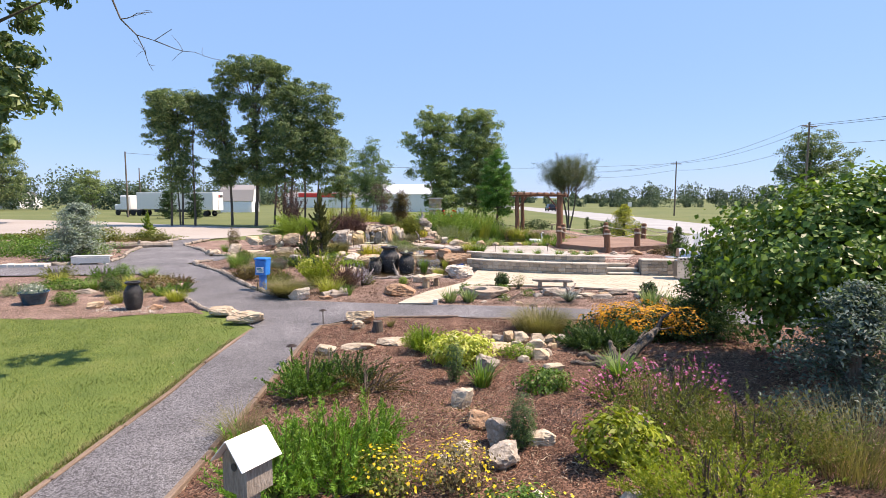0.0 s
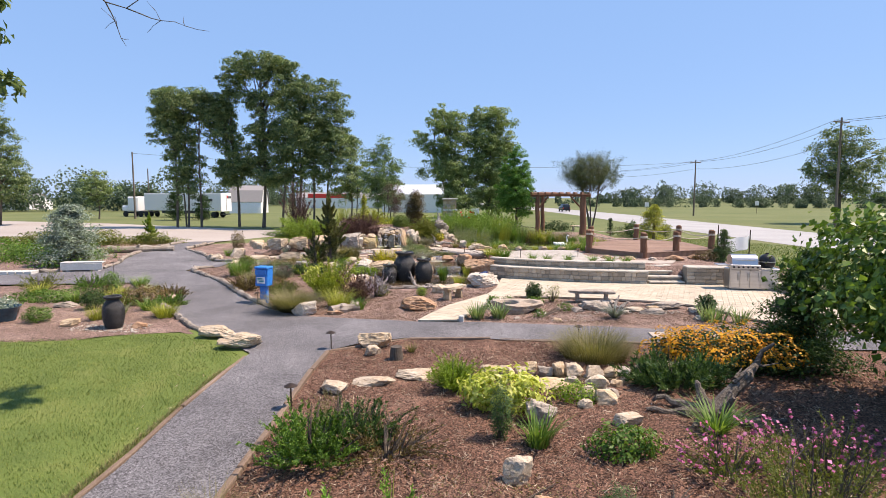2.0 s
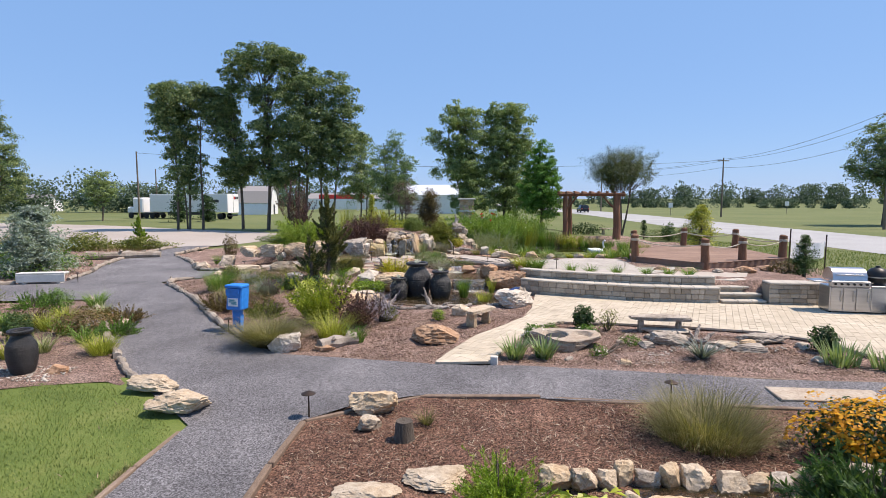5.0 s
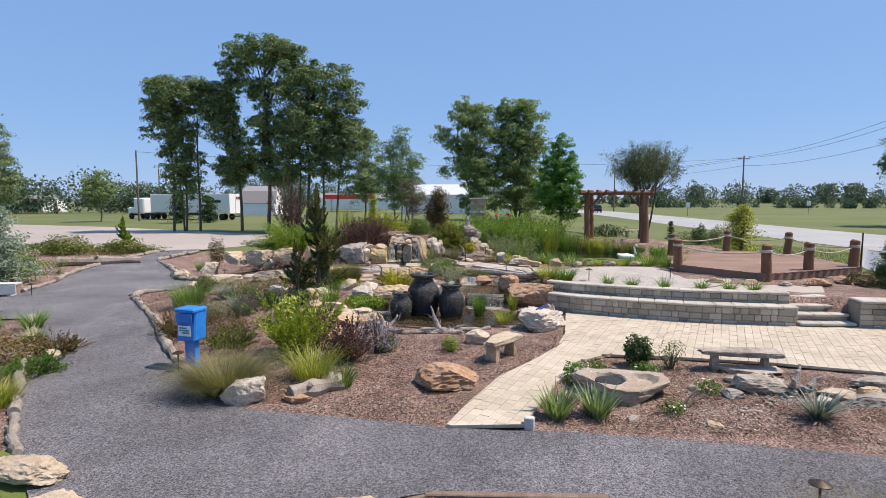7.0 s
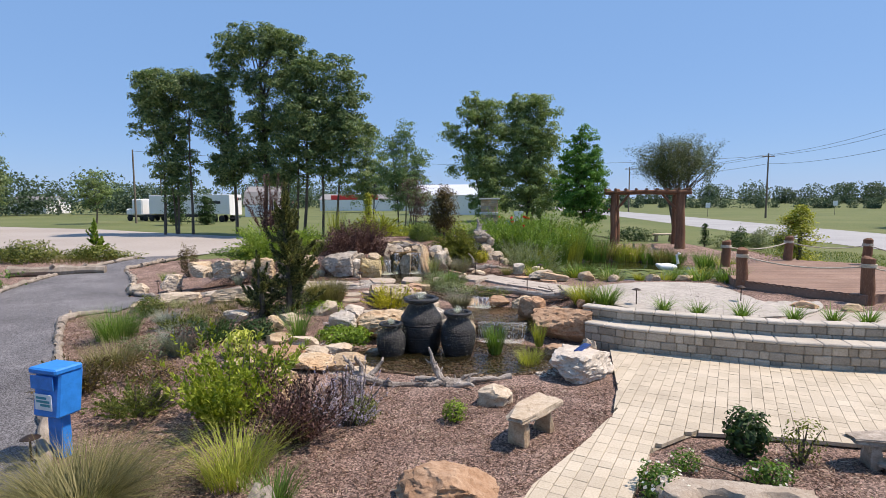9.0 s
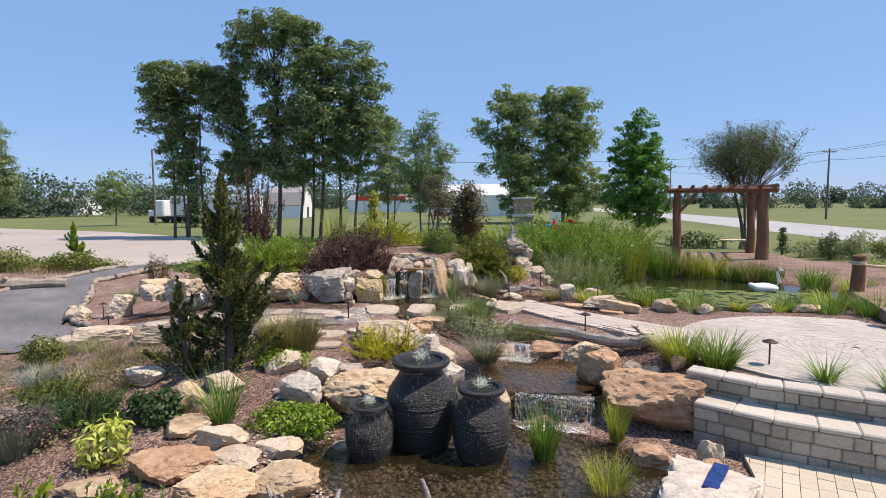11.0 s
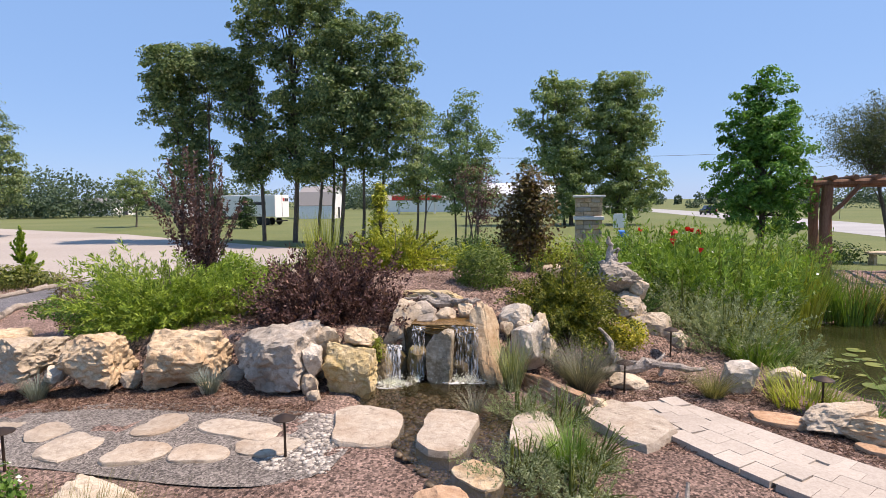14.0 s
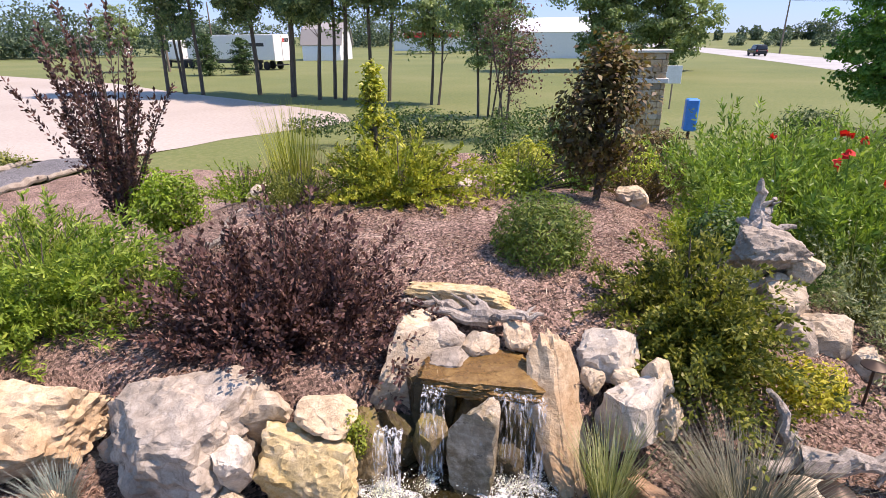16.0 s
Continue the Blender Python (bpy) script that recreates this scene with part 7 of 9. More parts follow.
driftwood(-3.2, 22.3, 0.02, [(-0.5, -0.15, 0.12), (-0.4, 0.2, 0.42), (1.35, -0.15, 0.02), (0.15, -0.45, 0.06), (-0.25, -0.4, 0.3), (0.3, 0.3, 0.36), (-0.1, -0.1, 0.5)], 0.10, "bleached branching driftwood root on the basin bank", 1)
driftwood(-1.75, 22.3, 0.02, [(-0.3, 0.1, 0.62), (0.55, 0.1, 0.15), (0.5, -0.25, 0.05), (-0.4, -0.2, 0.05), (0.9, 0.2, 0.05)], 0.09, "bleached driftwood stump with raised arm", 2)
driftwood(-1.55, 28.1, 0.62, [(0.35, 0.45, 0.3), (-0.3, -0.5, 0.15), (0.3, -0.2, 0.1), (0.2, 0.5, 0.1), (-0.1, 0.3, 0.2)], 0.05, "pale driftwood branch over the stream", 3)
driftwood(-3.72, 32.1, 1.58, [(-0.8, 0.1, 0.03), (0.45, 0.05, 0.06), (-0.2, 0.1, 0.14), (0.3, -0.12, 0.1), (-0.5, -0.1, 0.08)], 0.07, "grey twisted driftwood lying on top of the waterfall", 4)
driftwood(-7.0, 32.9, 1.5, [(0.3, 0.4, 0.5), (-0.2, -0.4, 0.05), (0.35, 0.2, 0.3)], 0.05, "bleached driftwood branch on the mound", 5)
driftwood(-1.35, 31.75, 0.80, [(-0.25, 0.1, 0.55), (1.1, 0.1, 0.05), (-0.4, -0.25, 0.04), (0.5, -0.12, 0.12)], 0.09, "grey driftwood leaning against a shrub", 6)
driftwood(-1.25, 33.75, 1.98, [(-0.06, 0.05, 0.5), (0.12, 0.1, 0.3), (0.3, -0.05, 0.06), (-0.2, 0.1, 0.06)], 0.10, "weathered driftwood standing on the stacked rocks", 7)
driftwood(1.2, 27.3, 0.74, [(-0.85, 0.25, 0.16), (-0.35, 0.3, 0.2), (0.25, -0.45, 0.02)], 0.05, "bleached branch beside the paver path", 8)
driftwood(-4.35, 24.95, 0.2, [(0.3, 0.1, 0.2), (-0.3, -0.05, 0.15), (0.1, -0.3, 0.15), (-0.1, 0.2, 0.3)], 0.06, "small bleached driftwood root beside the basin", 9)
driftwood(3.45, 10.35, 0.08, [(1.1, 0.4, 1.0), (-0.95, 0.1, 0.05), (-0.6, -0.6, 0.02), (0.9, -0.35, 0.08), (-0.15, 0.25, 0.45), (0.35, -0.6, 0.03), (-0.75, 0.4, 0.08), (0.2, -0.2, 0.35)], 0.16, "large dark uprooted tree stump with twisted roots", 10, "root_stump", "root_wood")

# ---- path lamps ----
def path_lamp(x, y, h=0.42, label="dark bronze mushroom-topped path light on a stake"):
    root = thing("path_lamp", label, "path light", pose(x, y, float(H(x, y)) - 0.02), "path lights")
    part("stake", tube([(0, 0, 0), (0, 0, h)], [0.013, 0.012], 8), "brown_metal", root)
    part("shade", lathe([(0.0, h + 0.035), (0.03, h + 0.03), (0.105, h - 0.005), (0.108, h - 0.012), (0.03, h + 0.005), (0.0, h + 0.005)], 20), "brown_metal", root)


for x, y in ((-3.0, 10.65), (-3.12, 14.05), (2.45, 14.75), (-4.72, 28.85), (-0.5, 32.7), (0.1, 28.0), (2.5, 26.1), (-7.2, 28.2), (-9.9, 28.3), (-12.4, 31.2), (-6.5, 19.0), (-1.34, 31.2), (5.1, 26.6), (-15.9, 26.8), (0.75, 30.9)):
    path_lamp(x, y)

# ---- blue leaflet box ----
bx = thing("leaflet_box", "bright blue plastic leaflet box on a blue post", "leaflet box", pose(-6.42, 19.35, 0.0, 0, 0, -14))
part("post", box(-0.12, 0.12, -0.05, 0.08, 0, 0.62, 0.012), "blue_plastic", bx)
V, F = box(-0.215, 0.215, -0.16, 0.16, 0.56, 1.12, 0.025)
V[:, 1] += np.where(V[:, 2] > 0.9, 0.06 * (V[:, 2] - 0.9) / 0.2, 0)
part("case", (V, F), "blue_plastic", bx)
V, F = box(-0.23, 0.23, -0.17, 0.2, 1.10, 1.18, 0.02)
part("lid", (V, F), "blue_plastic", bx)
part("flap", box(-0.19, 0.19, -0.178, -0.164, 0.92, 1.09, 0.006), "blue_plastic", bx)
lab = part("label_panel", box(-0.14, 0.14, -0.172, -0.1635, 0.66, 0.86, 0.003), "white_sheet", bx, "white printed label")
for a, b, z in ((-0.11, 0.06, 0.80), (-0.11, 0.11, 0.755), (-0.05, 0.11, 0.71)):
    part("print_bar", box(a, b, -0.176, -0.1735, z, z + 0.03), "teal_print", lab)

# ---- other loose things of the garden ----
fire = thing("carved_stone", "pale boulder carved with two round bowls, one filled with dark gravel", "carved stone", pose(1.42, 18.25, -0.05, 0, 0, -8))
V, F = rock_mesh(1.6, 0.95, 0.36, 77, 6, 0.85, 0.03)
top_z = float(np.median(V[(np.hypot(V[:, 0] + 0.2, V[:, 1]) < 0.26) & (V[:, 2] > 0.2)][:, 2]))
for cx, cy, r, d in ((-0.2, 0.0, 0.27, 0.12), (0.38, 0.12, 0.2, 0.09)):
    q = np.hypot(V[:, 0] - cx, V[:, 1] - cy)
    V[:, 2] = np.where((V[:, 2] > 0.2), V[:, 2] - d * (1 - sm(r * 0.8, r, q)), V[:, 2])
part("stone", (V, F), "rock_flag", fire)
part("bowl_fill", moved(lathe([(0.0, 0.05), (0.12, 0.048), (0.215, 0.03), (0.22, 0.0)], 20), pose(-0.2, 0, top_z - 0.075)), "rubber", fire, "dark gravel fill")
pl = thing("memorial_boulder", "large white flat-topped boulder with a dark blue mosaic strip", "boulder", pose(0.74, 23.05, -0.06, 0, 0, -24))
V, F = rock_mesh(1.0, 1.4, 0.56, 78, 9, 0.8)
top_z = float(V[np.hypot(V[:, 0], V[:, 1]) < 0.3][:, 2].max())
part("stone", (V, F), "rock_white", pl)
part("mosaic_strip", moved(box(-0.07, 0.07, -0.26, 0.26, -0.03, 0.012, 0.006), pose(-0.02, 0.0, top_z - 0.006, 2, 2, -6)), "blue_mosaic", pl, "glossy blue glass mosaic")
urn(-9.15, 16.0, 0.0, 0.84, 0.26, "glossy black urn-shaped planter pot", 84, False, "garden_urn")
bp_ = thing("glazed_planter", "low dark teal glazed planter with pale plants", "planter", pose(-12.7, 16.8, 0))
part("bowl", lathe([(0, 0), (0.28, 0), (0.40, 0.36), (0.42, 0.38), (0.37, 0.38), (0.35, 0.33), (0, 0.33)], 24), "blue_glaze", bp_)
shrub("planter_plant", "pale grey-green plants with white flowers in the glazed planter", -12.7, 16.8, [(0, 0, 0.12, 0.36, 0.36, 0.2)], "leaf_blue", 0.07, 500, seed=31, z=0.33, flower=("petal_white", 60, 0.05), stems=0)
st = thing("stump", "short dark weathered wooden stump", "stump", pose(-1.62, 13.4, 0.0), me=mesh_of("stump", *lathe([(0, -0.03), (0.15, -0.03), (0.135, 0.1), (0.12, 0.24), (0.115, 0.27), (0.0, 0.26)], 11)), material="bark")
wb = thing("plank_bench", "low white-painted plank bench", "bench", pose(-17.1, 26.55, 0, 0, 0, 12))
part("seat", box(-0.85, 0.85, -0.2, 0.2, 0.40, 0.46, 0.01), "concrete", wb)
part("front_board", box(-0.85, 0.85, -0.205, -0.17, 0.10, 0.395, 0.01), "concrete", wb)
for i in (-0.6, 0.6):
    part("leg", box(i - 0.06, i + 0.06, -0.16, 0.18, 0, 0.398, 0.01), "concrete", wb)
pw = thing("pale_planks", "stack of pale boards lying beside the path", "planks", pose(-19.6, 25.6, 0, 0, 0, 8))
for i in range(6):
    part("plank", box(-0.95 + 0.32 * i, -0.67 + 0.32 * i, -0.3, 0.3, 0, 0.16, 0.008), "concrete", pw)
sl = thing("threshold_slab", "flat pinkish-tan stone slab at the path edge", "slab", pose(5.15, 15.2, 0.02, 0, 0, -4), me=mesh_of("slab", *box(-0.85, 0.85, -0.3, 0.3, 0, 0.05, 0.01)), material="rock_flag")
mk = thing("edge_stone", "small upright stone block at the walk corner", "stone", pose(-0.22, 16.85, 0, 0, 0, -12), me=mesh_of("edge_stone", *box(-0.07, 0.07, -0.05, 0.05, -0.02, 0.17, 0.012)), material="concrete")

bh = thing("birdhouse", "grey wooden birdhouse with a white metal roof on a post", "birdhouse", pose(-1.03, 2.78, 0.3, 0, 0, -32))
part("post", box(-0.045, 0.045, -0.045, 0.045, -0.4, 1.495, 0.006), "weathered_wood", bh)
w, h0, h1, d = 0.094, 1.50, 1.69, 0.083
V = np.array([(-w, -d, h0), (w, -d, h0), (w, -d, h1), (0, -d, h1 + 0.1), (-w, -d, h1), (-w, d, h0), (w, d, h0), (w, d, h1), (0, d, h1 + 0.1), (-w, d, h1)])
part("body", (V, [np.array([(0, 1, 2, 3, 4), (9, 8, 7, 6, 5)]), np.array([(0, 5, 6, 1), (1, 6, 7, 2), (4, 9, 5, 0)])]), "weathered_wood", bh)
part("entrance_hole", moved(lathe([(0, 0), (0.021, 0), (0.021, 0.004), (0, 0.004)], 16), pose(0, -d - 0.001, 1.645, 90)), "dark_print", bh)
part("roof", moved(box(0, 0.18, -d - 0.05, d + 0.04, 0, 0.008, 0.002), pose(0, 0, h1 + 0.104, 0, 47, 0)), "silver_roof", bh, "white metal roof sheet")
part("roof", moved(box(-0.18, 0, -d - 0.05, d + 0.04, 0, 0.008, 0.002), pose(0, 0, h1 + 0.104, 0, -47, 0)), "silver_roof", bh, "white metal roof sheet")

sw = thing("swan", "white decoy swan floating on the pond", "decoy swan", pose(5.75, 34.0, 0.55, 0, 0, 0))
V = ICO_V * np.array([0.40, 0.2, 0.15]) + np.array([0, 0, 0.09])
V[:, 2] += np.where(V[:, 0] < -0.2, (-0.2 - V[:, 0]) * 0.5, 0)
part("body", (V, ICO_F), "white_paint", sw)
part("neck", tube([(0.3, 0, 0.12), (0.42, 0, 0.25), (0.38, 0, 0.42), (0.36, 0, 0.55), (0.42, 0, 0.62), (0.5, 0, 0.59)], [0.07, 0.055, 0.042, 0.04, 0.05, 0.02], 9), "white_paint", sw)

# lily pads on the pond
lp = np.concatenate([scatter(330, oval_poly(5.2, 32.5, 2.3, 1.5), 95), scatter(70, oval_poly(3.0, 33.0, 1.7, 1.5), 97)])
lp[:, 2] = 0.562
rngp = np.random.default_rng(96)
pv, pf = [], []
for i, p in enumerate(lp):
    a = np.linspace(0.25, 6.03, 9) + rngp.uniform(0, 6)
    r = rngp.uniform(0.06, 0.15)
    pv.append(np.concatenate([[[p[0], p[1], p[2]]], np.stack([p[0] + r * np.cos(a), p[1] + r * np.sin(a), np.full(9, p[2] + rngp.uniform(0, 0.006))], 1)]))
    pf += [(i * 10, i * 10 + k, i * 10 + k + 1) for k in range(1, 9)]
thing("lily_pads", "round floating lily pads on the pond", "lily pads", kind="stuff", me=mesh_of("lily_pads", np.concatenate(pv), np.array(pf)), material="lily_pad")

# entrance sign pillar, posts and banner
pil = thing("sign_pillar", "stacked-stone entrance pillar with a pale band", "pillar", pose(-0.7, 48.8, 0.42))
rngq = np.random.default_rng(5)
for c in range(13):
    x = -0.55
    while x < 0.5:
        L = min(rngq.uniform(0.2, 0.4), 0.55 - x)
        part("stone_course", box(x + 0.005, x + L - 0.005, -0.42 + rngq.uniform(-0.02, 0.02), 0.42, 1.2 * (c > 4) * 0 + c * 0.2 + 0.16 * (c > 8), c * 0.2 + 0.19 + 0.16 * (c > 8), 0.01), "rock_tan" if (c + int(x * 9)) % 3 else "wall_block", pil)
        x += L
part("band", box(-0.62, 0.62, -0.5, 0.5, 1.8, 1.955, 0.015), "concrete", pil)
part("cap", box(-0.66, 0.66, -0.54, 0.54, 2.76, 2.86, 0.02), "concrete", pil)
ban = thing("banner", "white cloth banner tied between two dark stakes", "banner", pose(13.3, 29.3, float(H(13.3, 29.3)), 0, 0, 26))
for i in (-1.15, 1.15):
    part("stake", tube([(i, 0, -0.2), (i + 0.03, 0, 1.5 + 0.3 * (i < 0))], [0.03, 0.025], 8), "brown_metal", ban)
k = np.linspace(-1, 1, 15)
V = np.concatenate([np.stack([k * 1.1, 0.03 * np.sin(k * 7), z + 0.15 * k ** 2 + 0.03 * np.sin(k * 5)], 1) for z in (0.45, 0.8, 1.12)])
part("cloth", (V, np.array([(r * 15 + i, r * 15 + i + 1, (r + 1) * 15 + i + 1, (r + 1) * 15 + i) for r in range(2) for i in range(14)])), "white_sheet", ban)
for x, y, h, lab_ in ((1.9, 60, 2.2, "small white sign on a post"), (64, 120, 2.6, "small white road sign on posts"), (38, 112, 2.4, "white notice board on posts")):
    sg = thing("road_sign", lab_, "sign", pose(x, y, 0))
    part("post", tube([(0, 0, -0.2), (0, 0, h)], [0.04, 0.04], 6), "pole_wood", sg)
    part("panel", box(-0.4, 0.4, -0.06, -0.042, h - 0.9, h, 0.01), "white_paint", sg)

# ---- small trees and shrubs ----
tree("redbud_tree", "low redbud tree with large heart-shaped green leaves", 7.4, 10.1, [(0, 0, 2.2, 2.4, 1.9, 1.3), (-1.2, -0.4, 1.75, 1.4, 1.3, 0.95), (0.0, 0, 2.95, 1.3, 1.1, 0.75), (0.9, -0.8, 1.9, 1.8, 1.5, 1.3)], [(0, 0, 0.10, 2.6, -0.6, 0), (0.1, 0.1, 0.09, 2.7, 0.7, 0.3), (0, -0.1, 0.08, 2.6, 0.1, -0.6)], "leaf_redbud", 0.115, 430, 62, fuzz=0.22, aspect=0.95, seed=41, droop=1.0)
tree("shade_tree", "large shade tree with branches reaching over the lawn", -13.2, 13.4, [(0, 0, 8.0, 3.6, 3.2, 3.2), (1.2, -0.3, 5.6, 2.6, 2.4, 1.3), (3.0, 0, 8.9, 2.0, 1.6, 0.9), (9.8, -2.4, 10.2, 1.7, 1.4, 0.7), (6, -2, 11, 3, 2.4, 0.8)], [(-1, 0, 0.3, 8.5, 0.5, 0)], "leaf_oak", 0.2, 210, 120, seed=42, blob=0.62)
bare = thing("bare_branch", "leafless twig hanging from a shade tree", "branch")
rngt = np.random.default_rng(23)
main = [(-8.2, 13.1, 9.4), (-7.75, 13.0, 8.5), (-7.6, 12.9, 8.0), (-7.35, 12.9, 7.35), (-7.0, 12.9, 7.0), (-6.55, 12.8, 6.85), (-6.15, 12.8, 7.1)]
tubes_ = [tube(main, np.linspace(0.03, 0.006, 7), 6)]
for i, (dx, dz, n_) in enumerate(((1.25, 0.05, 5), (-0.7, -0.05, 3), (0.85, 0.15, 4), (0.3, -0.9, 4), (1.0, -0.35, 4), (0.5, 0.5, 3))):
    p0 = np.array(main[1 + i % 5])
    k = np.linspace(0, 1, 6)[:, None]
    P = p0 + np.array([dx, rngt.normal(0, 0.15), dz]) * k + np.cumsum(rngt.normal(0, 0.035, (6, 3)), 0) * (k > 0)
    tubes_.append(tube(P, np.linspace(0.013, 0.004, 6), 5))
    for _ in range(n_):
        q = P[rngt.integers(1, 6)]
        e = q + np.array([rngt.normal(0.1, 0.18), rngt.normal(0, 0.05), rngt.normal(0.08, 0.18)])
        tubes_.append(tube([q, (q + e) / 2 + rngt.normal(0, 0.02, 3), e], [0.006, 0.005, 0.003], 4))
part("twig", join(*tubes_), "bark", bare)


def conifer(x, y, h, r, leaf, label, seed, n=5000, size=0.07, name="conifer", z=None, tip=0.9, core="bark", jag=0.5, tufts=False, fluff=1.0):
    """Tiers of drooping sprays round a straight stem."""
    rng = np.random.default_rng(seed)
    z = float(H(x, y)) if z is None else z
    root = thing(name, label, "conifer", pose(x, y, z))
    part("trunk", tube([(0, 0, -0.1), (0.02, 0, h * 0.5), (0, 0, h * 0.97)], [r * 0.09 + 0.01, r * 0.06 + 0.006, 0.006], 7), core, root)
    nb = max(24, int(h * (34 if not tufts else 24)))
    f = np.sort(rng.uniform(0.02, 1, nb))
    a = rng.uniform(0, 6.28, nb)
    L = r * (1 - f) ** tip * rng.uniform(1 - jag, 1.15, nb) + 0.05 * r
    per = n // nb
    t = rng.uniform(0.12, 1, (nb, per)) if not tufts else 0.12 + 0.88 * rng.uniform(0, 1, (nb, per)) ** 0.6
    out = L[:, None] * t
    C = np.stack([np.cos(a)[:, None] * out, np.sin(a)[:, None] * out, f[:, None] * h + out * (0.28 - 0.25 * t) + 0.02], -1)
    C += rng.normal(0, 1, C.shape) * (0.05 + 0.10 * L[:, None, None]) * fluff * np.array([1, 1, 0.6])
    N = np.stack([np.cos(a)[:, None] * np.ones_like(t) * 0.4, np.sin(a)[:, None] * np.ones_like(t) * 0.4, np.ones_like(t)], -1)
    C, N = C.reshape(-1, 3), N.reshape(-1, 3)
    ok = C[:, 2] > 0.01
    part("foliage", leaves(C[ok], N[ok], size, 0.4, 0.2, 0.7, 0, rng), leaf, root)
    ps = [(np.array([(0, 0, f[i] * h), (math.cos(a[i]) * L[i] * 0.9, math.sin(a[i]) * L[i] * 0.9, f[i] * h + L[i] * 0.15)]), [0.012 + 0.01 * r, 0.004]) for i in range(0, nb, 2)]
    tagged(part("branch", limbs(ps, 5), core, root), kind="stuff")
    return root



def finger_conifer(x, y, h, r, leaf, label, seed, fingers=60, per=430, size=0.045):
    """An old dwarf conifer: a bent stem with upswept arms, each arm a tapering tuft of short sprays."""
    rng = np.random.default_rng(seed)
    root = thing("conifer", label, "conifer", pose(x, y, float(H(x, y))))
    k = np.linspace(0, 1, 9)
    S = np.stack([0.06 * np.sin(k * 5) * (1 - k), 0.05 * np.cos(k * 4), h * 0.93 * k - 0.08 * (k == 0)], 1)
    part("trunk", tube(S, 0.075 * (1 - k) + 0.012, 8), "bark", root)
    arms, C, A = [], [], []
    for i in range(fingers):
        f = 0.04 + 0.94 * (i + rng.uniform(0, 1)) / fingers
        a = rng.uniform(0, 2 * np.pi)
        wide = np.interp(f, [0, 0.25, 0.45, 0.62, 0.8, 1.0], [0.95, 1.05, 0.95, 0.6, 0.3, 0.06])
        L = r * wide * rng.uniform(0.3, 1.25)
        p0 = np.array([np.interp(f * 0.93, k * 0.93, S[:, j]) for j in range(3)])
        t = np.linspace(0, 1, 6)[:, None]
        rise = rng.uniform(0.05, 0.5) * (0.5 + f)
        P = p0 + np.array([np.cos(a), np.sin(a), 0]) * L * t ** 0.8 + np.array([0, 0, 1]) * L * rise * t ** 2 + np.array([0, 0, 0.10 + 0.14 * f]) * t ** 3
        arms.append((P, np.linspace(0.016, 0.004, 6)))
        n = int(per * (0.35 + 0.65 * wide) * rng.uniform(0.7, 1.2))
        u = rng.uniform(0.12, 1.04, n)
        Q = np.stack([np.interp(u, t[:, 0], P[:, j]) for j in range(3)], 1)
        rad = (0.045 + 0.17 * r * wide) * np.clip(1.25 - u, 0.3, 1) * rng.uniform(0.3, 1.0, n)
        d = unit(rng.normal(0, 1, (n, 3)) + np.array([0, 0, 0.25]))
        C.append(Q + d * rad[:, None])
        A.append(unit(d + 0.9 * unit(P[-1] - P[0]) + np.array([0, 0, 0.5])))
    tagged(part("branch", limbs(arms, 5), "bark", root), kind="stuff")
    C, A = np.concatenate(C), np.concatenate(A)
    N = unit(np.cross(A, rng.normal(0, 1, C.shape)))
    B = np.cross(N, A)
    s_ = (size * rng.uniform(0.6, 1.4, len(C)))[:, None]
    V = np.stack([C - A * s_ * 0.6, C + B * s_ * 0.3, C + A * s_ * 0.6, C - B * s_ * 0.3], 1)[C[:, 2] > 0.0]
    tagged(part("foliage", (V.reshape(-1, 3), np.arange(len(V) * 4).reshape(-1, 4)), leaf, root), kind="stuff")
    return root


finger_conifer(-5.8, 25.8, 3.25, 0.72, "leaf_conifer", "tall irregular dark conifer with upswept tufted arms", 1, 68, 520, 0.048)
finger_conifer(-6.35, 25.5, 1.5, 0.5, "leaf_conifer", "lower side leader of the dark conifer", 12, 20, 400, 0.046)
conifer(6.0, 7.8, 2.0, 1.25, "leaf_spruce", "dense blue-green spruce beside a redbud", 2, 9000, 0.08, tip=0.6)
conifer(6.35, 12.7, 2.3, 1.15, "leaf_greendark", "dark green spruce at the patio edge", 3, 24000, 0.075, tip=0.75)
conifer(-19.3, 29.0, 2.9, 1.6, "leaf_blue", "broad silvery blue spruce beside the path", 4, 17000, 0.13, tip=0.5, jag=0.35)
finger_conifer(-22.6, 42.0, 2.2, 0.62, "leaf_juniper", "small upright green juniper at the lot edge", 5, 40, 120, 0.1)
conifer(-41, 82, 4.0, 1.8, "leaf_dark", "dark rounded evergreen beyond the lot", 6, 2600, 0.3, tip=0.35)
conifer(-37.5, 83, 3.6, 1.6, "leaf_dark", "dark rounded evergreen beyond the lot", 7, 2400, 0.3, tip=0.35)
conifer(11.2, 26.0, 1.45, 0.7, "leaf_greendark", "small dark green fir beside the deck", 8, 5000, 0.07)
conifer(12.3, 37.3, 2.6, 1.15, "leaf_goldgreen", "golden-green conifer behind the deck", 9, 6000, 0.11, tip=0.5)
conifer(-5.78, 35.2, 1.75, 0.45, "leaf_goldgreen", "feathery golden cypress on the mound", 10, 2600, 0.08)
conifer(12.7, 48.3, 1.4, 0.5, "leaf_dark", "small dark evergreen near the road", 11, 900, 0.12)

